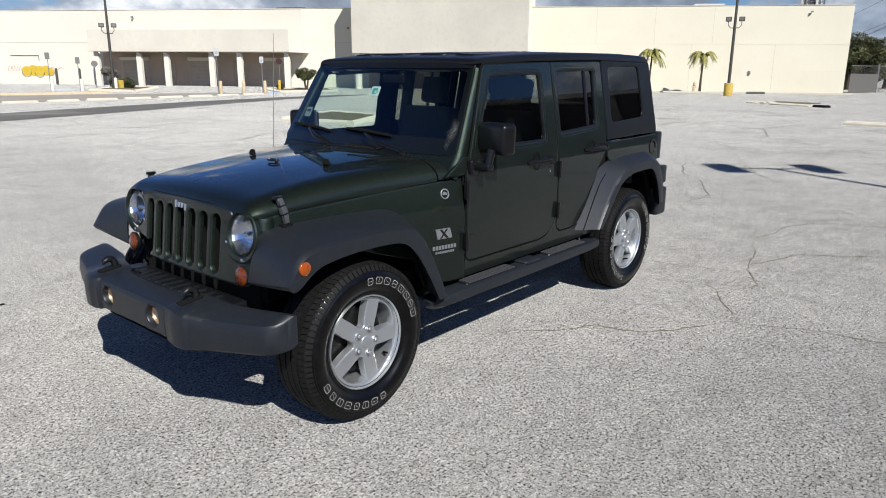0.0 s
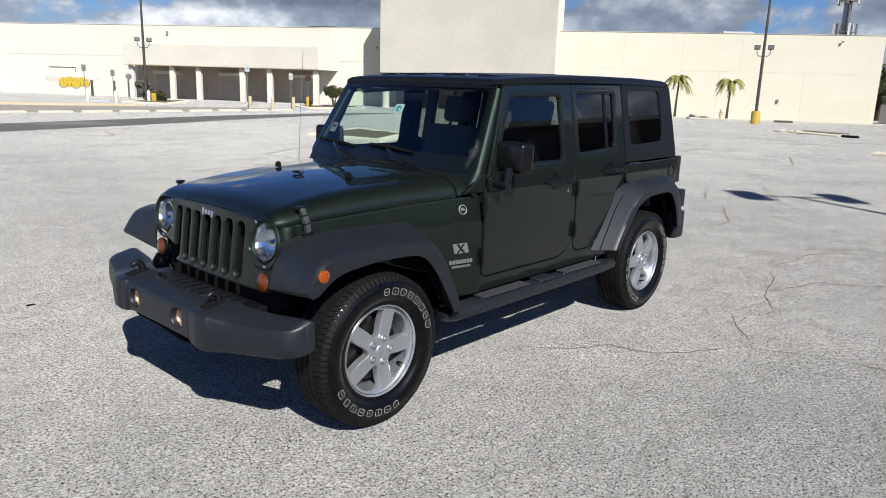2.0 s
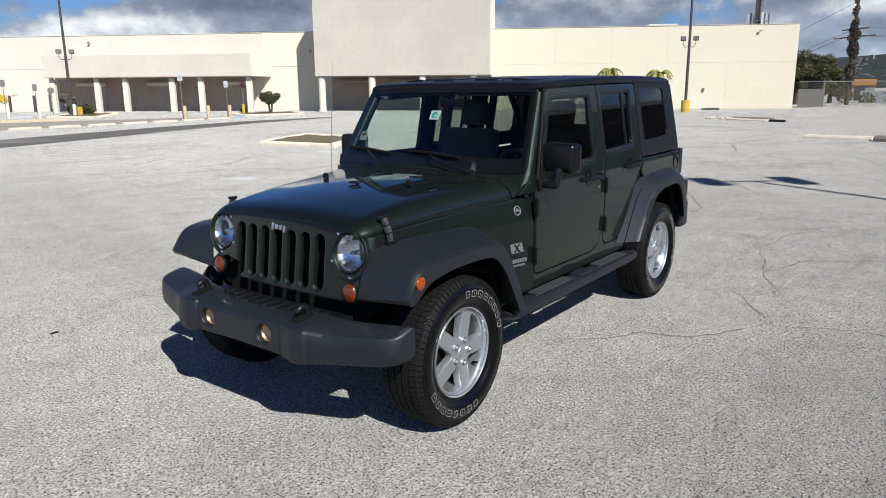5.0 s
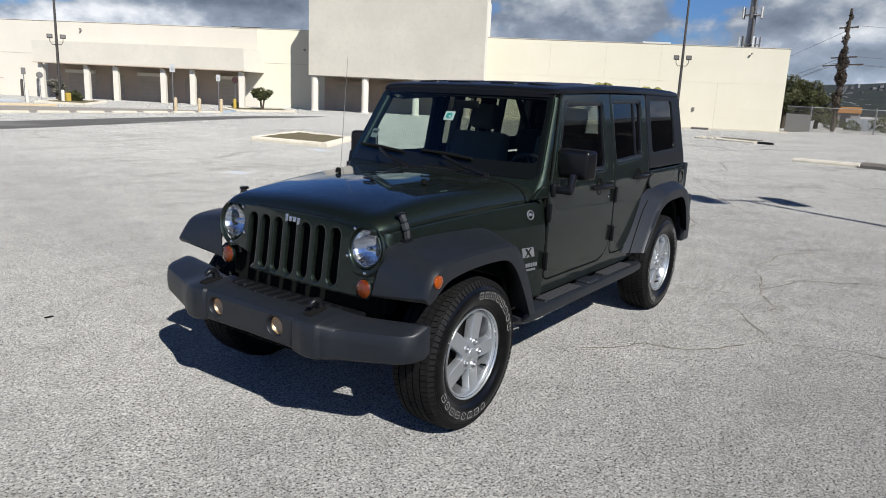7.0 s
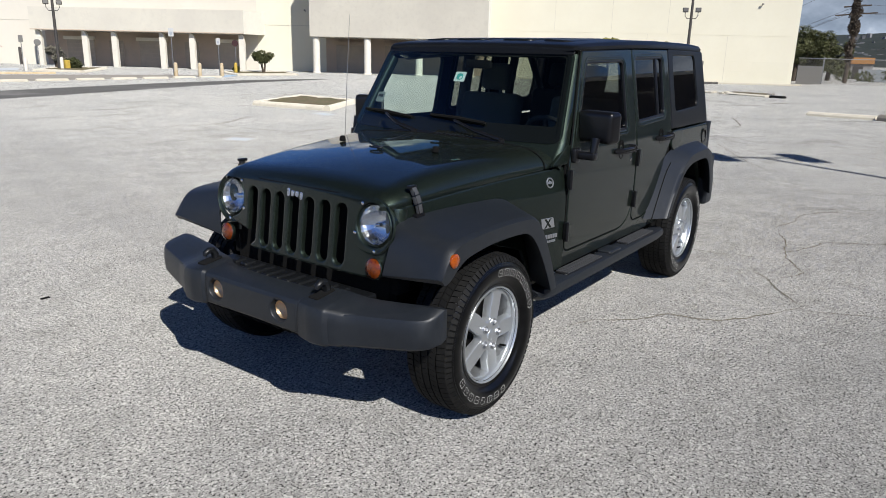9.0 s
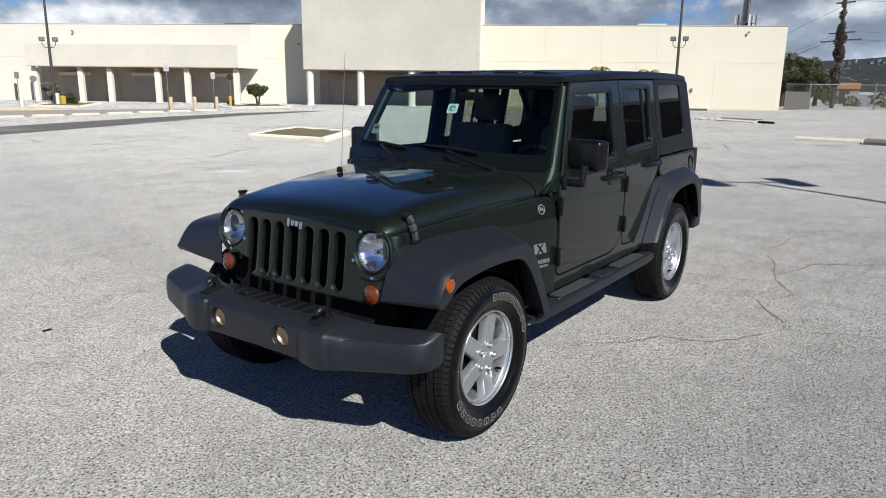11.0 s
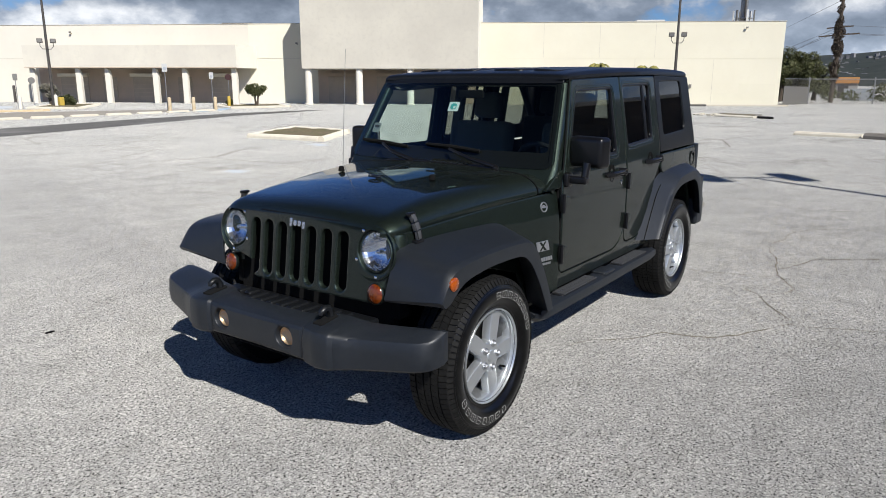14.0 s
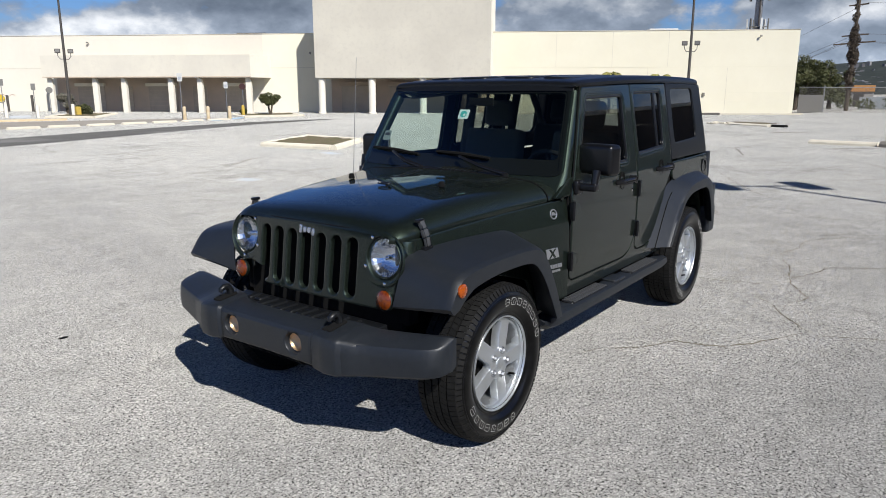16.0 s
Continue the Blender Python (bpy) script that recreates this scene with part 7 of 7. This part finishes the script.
def build_trees():
    rnd = random.Random(21)
    spots = [(-77, -15.0, 5.0, 2.6), (-80, -12.6, 5.2, 2.7), (-78.5, -10.6, 4.9, 2.2), (-84, -10.2, 4.6, 2.3), (-75.5, -12.0, 3.8, 2.0)]
    for k, (x, y, h, r) in enumerate(spots):
        tree = thing("tree", "dark green broad tree behind a wire fence", "tree", group="trees behind the fence", at=pose(x, y, 0))
        bm = tube([(0, 0, 0), (0.1, 0.1, h * 0.3), (0, 0.2, h * 0.7)], [0.25, 0.2, 0.08], 8)
        for j in range(5):
            a = j * 1.26
            add_tube(bm, [(0.05, 0.1, h * 0.3), (r * 0.4 * math.cos(a), r * 0.4 * math.sin(a), h * 0.55), (r * 0.7 * math.cos(a), r * 0.7 * math.sin(a), h * 0.75)], [0.12, 0.07, 0.02], 6)
        part("trunk", bm, M["bark"], tree)
        blobs = []
        for j in range(22):
            a, q, s = rnd.uniform(0, 6.3), r * rnd.uniform(0.1, 0.8), r * rnd.uniform(0.22, 0.4)
            blobs.append(((q * math.cos(a), q * math.sin(a), h * rnd.uniform(0.16, 0.92)), (s, s, s * 0.75)))
        part("crown", leaf_cloud(blobs, 8000, 0.105, 40 + k, 0.6), M["leaf"], tree, "dense uneven crown of dark leaves")


build_trees()


# ---- beyond the car park ----
def build_fence():
    a, b = at_store(0.5, 0.1), Vector((-66.8, -8.1, 0))
    runs = [(a, b), (b, Vector((-70.5, -3.5, 0))), (Vector((-70.5, -3.5, 0)), Vector((-73.5, 3.5, 0)))]
    h = 2.15
    fence = thing("wire_fence", "grey chain-link fence beside the store", "fence")
    for k, (p, q) in enumerate(runs):
        part("fence_post", tube([q, q + Vector((0, 0, h + 0.15))], 0.06, 8), M["steel"], fence)
        part("top_rail", tube([p + Vector((0, 0, h)), q + Vector((0, 0, h))], 0.03, 6), M["steel"], fence)
        n = int((q - p).length / 0.16)
        bm = bmesh.new()
        for i in range(-12, n + 12):
            for s in (1, -1):
                t0, t1 = i / n, (i + s * h / 0.16) / n
                z0, z1 = 0.0, h
                lo, hi = sorted((t0, t1))
                if hi < 0 or lo > 1:
                    continue

                def clip(t):
                    return max(0.0, min(1.0, t))
                c0, c1 = clip(t0), clip(t1)
                if abs(t1 - t0) < 1e-6 or c0 == c1:
                    continue
                za, zb = h * (c0 - t0) / (t1 - t0), h * (c1 - t0) / (t1 - t0)
                u, v = p.lerp(q, c0) + Vector((0, 0, za)), p.lerp(q, c1) + Vector((0, 0, zb))
                w = Vector((0, 0, 0.009))
                bm.faces.new([bm.verts.new(x) for x in (u - w, v - w, v + w, u + w)])
        if k == 0:
            screen = bmesh.new()
            w = Vector((0.01, 0.0, 0))
            add_ring_loft(screen, [[p + w + Vector((0, 0, z)) for z in (0.05, 1.55)] + [p - w + Vector((0, 0, z)) for z in (1.55, 0.05)], [q + w + Vector((0, 0, z)) for z in (0.05, 1.5)] + [q - w + Vector((0, 0, z)) for z in (1.5, 0.05)]], True, True)
            part("fence_screen", screen, M["sign_back"], fence, "grey sheet tied to the fence")
        tagged(part("wire_mesh", bm, M["fence_wire"], fence, "grey wire mesh"), kind="stuff")


build_fence()


def build_mast():
    x, y = -104.0, -23.0
    mast = thing("radio_mast", "tall grey radio mast with panel aerials behind the store", "mast", at=pose(x, y, 0))
    part("pole", lathe([(0.55, 0), (0.5, 10), (0.42, 26)], 16), M["steel"], mast, "grey steel monopole", smooth=60)
    for z in (10.4, 14.3, 18.0):
        part("platform", lathe([(0.5, z), (1.1, z + 0.05), (1.1, z + 0.15), (0.5, z + 0.2)], 16), M["steel"], mast)
        for k in range(6):
            a = radians(60 * k + z * 9)
            panel = box((-0.14, -0.09, -0.75), (0.14, 0.09, 0.75), 0.03, pose(1.35 * math.cos(a), 1.35 * math.sin(a), z + 0.4, 0, 0, math.degrees(a) + 90))
            add_tube(panel, [(1.0 * math.cos(a), 1.0 * math.sin(a), z + 0.1), (1.35 * math.cos(a), 1.35 * math.sin(a), z + 0.1)], 0.04, 5)
            part("panel_aerial", panel, M["sign_white"] if k % 2 else M["sign_back"], mast, "upright panel aerial")
    part("cable_duct", tube([(0.6, 0.3, 0), (0.55, 0.3, 20)], 0.12, 8), M["dark_steel"], mast)


build_mast()


def build_overgrown_pole():
    x, y = -74.5, -7.3
    pole = thing("utility_pole", "leaning wooden utility pole overgrown with dry vines", "utility pole", at=pose(x, y, 0))
    pts = [Vector((0, 0, 0)), Vector((-0.1, 0.06, 4)), Vector((-0.1, 0.0, 8)), Vector((-0.15, 0.05, 11.3))]
    part("pole", tube(pts, [0.2, 0.18, 0.15, 0.12], 10), M["bark"], pole, "brown wooden pole", smooth=60)
    for z, w in ((6.2, 1.7), (6.9, 1.1), (9.6, 0.8)):
        c = pts[0].lerp(pts[3], z / 11.3)
        part("cross_arm", box((-0.06, -w, -0.06), (0.06, w, 0.06), 0.01, Matrix.Translation(c) @ pose(0, 0, 0, 4, 0, 12)), M["bark"], pole)
    rnd = random.Random(8)
    blobs = []
    for k in range(34):
        t = rnd.uniform(0.12, 0.97)
        c = pts[0].lerp(pts[3], t)
        s = 0.10 + 0.26 * max(0, 1 - abs(t - 0.50) * 2.4) + 0.08 * rnd.random()
        blobs.append(((c.x + rnd.uniform(-0.15, 0.15), c.y + rnd.uniform(-0.18, 0.18), c.z), (s, s, s * 1.6)))
    part("vines", leaf_cloud(blobs, 4200, 0.12, 9, 0.5), M["bark"], pole, "dense dry brown vines")
    for k, z in enumerate((6.25, 6.3, 6.95, 9.65)):
        c = pts[0].lerp(pts[3], z / 11.3)
        for far in ((-20, 40, -0.4), (-60, -25, -1.0)):
            part("wire", tube([c + Vector((0, (k - 1.5) * 0.5, 0.1)), c + Vector((far[0] * 0.5, far[1] * 0.5, far[2] - 0.7)), c + Vector((far[0], far[1], far[2]))], 0.016, 4), M["dark_steel"], pole)


build_overgrown_pole()


def build_far():
    hut = thing("hut", "small pale hut with an orange roof band behind the fence", "hut", at=pose(-100, -9.3, -0.55, 0, 0, 7))
    part("wall", box((-2, -1.5, 0), (2, 1.5, 2.35)), M["far_wall"], hut)
    part("roof", box((-2.2, -1.6, 2.35), (2.2, 1.6, 3.1), 0.05), M["orange"], hut, "orange flat roof band")
    part("door", box((2.0, -0.6, 0), (2.06, 0.5, 2.1), 0.01), M["dark_steel"], hut)
    low = solo("low_wall", box((-0.15, -1.5, 0), (0.15, 1.5, 1.25), 0.02, pose(-86, -6.1, 0, 0, 0, 8)), M["blue_paint"], "low pale blue painted wall behind the fence", "wall")
    solo("low_wall", box((-0.15, -2.6, 0), (0.15, 2.6, 1.6), 0.02, pose(-84, 0.5, 0, 0, 0, 8)), M["sign_white"], "low whitish painted wall behind the fence", "wall")
    gantry = thing("substation_frame", "white steel frame behind the fence", "frame", at=pose(-92, -1.6, 0))
    for y in (-1.3, 1.3):
        part("upright", tube([(0, y, 0), (0, y, 5.6)], 0.12, 8), M["sign_white"], gantry)
    for z in (5.5, 4.2):
        part("beam", tube([(0, -1.6, z), (0, 1.6, z)], 0.1, 8), M["sign_white"], gantry)
    for y in (-0.9, 0.0, 0.9):
        part("insulator", lathe([(0.08, 4.2), (0.14, 4.3), (0.08, 4.4), (0.14, 4.5), (0.08, 4.6), (0.05, 5.4)], 10, pose(0, y, 0)), M["steel"], gantry)
    # low scrub along the far edge of the lot
    rnd = random.Random(31)
    blobs = [((-80 - rnd.uniform(0, 14), -8 + 1.1 * k + rnd.uniform(-0.4, 0.4), rnd.uniform(0.4, 1.0)), (rnd.uniform(0.8, 1.5), rnd.uniform(0.7, 1.3), rnd.uniform(0.5, 1.2))) for k in range(26)]
    tagged(solo("scrub", leaf_cloud(blobs, 5200, 0.15, 32, 0.55), M["leaf"], "dark green scrub along the edge of the lot", "scrub"), kind="stuff")
    # wooded hills round the place
    bm = bmesh.new()
    rows = []
    n = 180
    for j, (rad, g) in enumerate(((620, 0.0), (760, 0.55), (900, 1.0), (1100, 0.75), (1400, 0.3))):
        rows.append([])
        for i in range(n):
            a = 2 * math.pi * i / n
            far = noise.noise(Vector((math.cos(a) * 2.6, math.sin(a) * 2.6, 1.3))) * 0.5 + noise.noise(Vector((math.cos(a) * 9, math.sin(a) * 9, 4.1 + j))) * 0.18
            tall = 0.45 + 0.55 * math.exp(-((a - 3.05) / 0.30) ** 2)
            rows[-1].append(bm.verts.new((rad * math.cos(a), rad * math.sin(a), g * 62 * tall * (0.85 + far) - (2 if j == 0 else 0))))
    for a, b in zip(rows, rows[1:]):
        for i in range(n):
            bm.faces.new((a[i], a[(i + 1) % n], b[(i + 1) % n], b[i]))
    hills = solo("hills", bm, M["hill"], "low wooded hills with scattered houses on the horizon", "hill", kind="structure", smooth=60)
    houses = bmesh.new()
    for k in range(520):
        a = radians(175 + rnd.uniform(-16, 18))
        rad = rnd.uniform(690, 850)
        z = 62 * (0.45 + 0.55 * math.exp(-((a - 3.05) / 0.30) ** 2)) * 0.78 * (rad - 640) / 260
        w = rnd.uniform(0.7, 2.0)
        add_box(houses, (-w, -w, -6), (w, w, rnd.uniform(0.6, 1.6)), 0, pose(rad * math.cos(a), rad * math.sin(a), z, 0, 0, rnd.uniform(0, 90)))
    tagged(solo("far_houses", houses, M["far_house"], "many small pale houses on the far hillside", "houses"), kind="stuff")
    # long closed building on the far side of the lot
    back = thing("warehouse", "long plain store building across the car park in shade", "building", at=pose(-60.0, 31.5, 0, 0, 0, 4))
    part("wall", box((-70, 0, 0), (80, 24, 9.9)), M["brown_wall"], back, "plain brown rendered wall")
    part("parapet", box((-70.2, -0.2, 9.9), (80.2, 24.2, 10.35), 0.05), M["stucco_old"], back, "pale parapet band")


build_far()
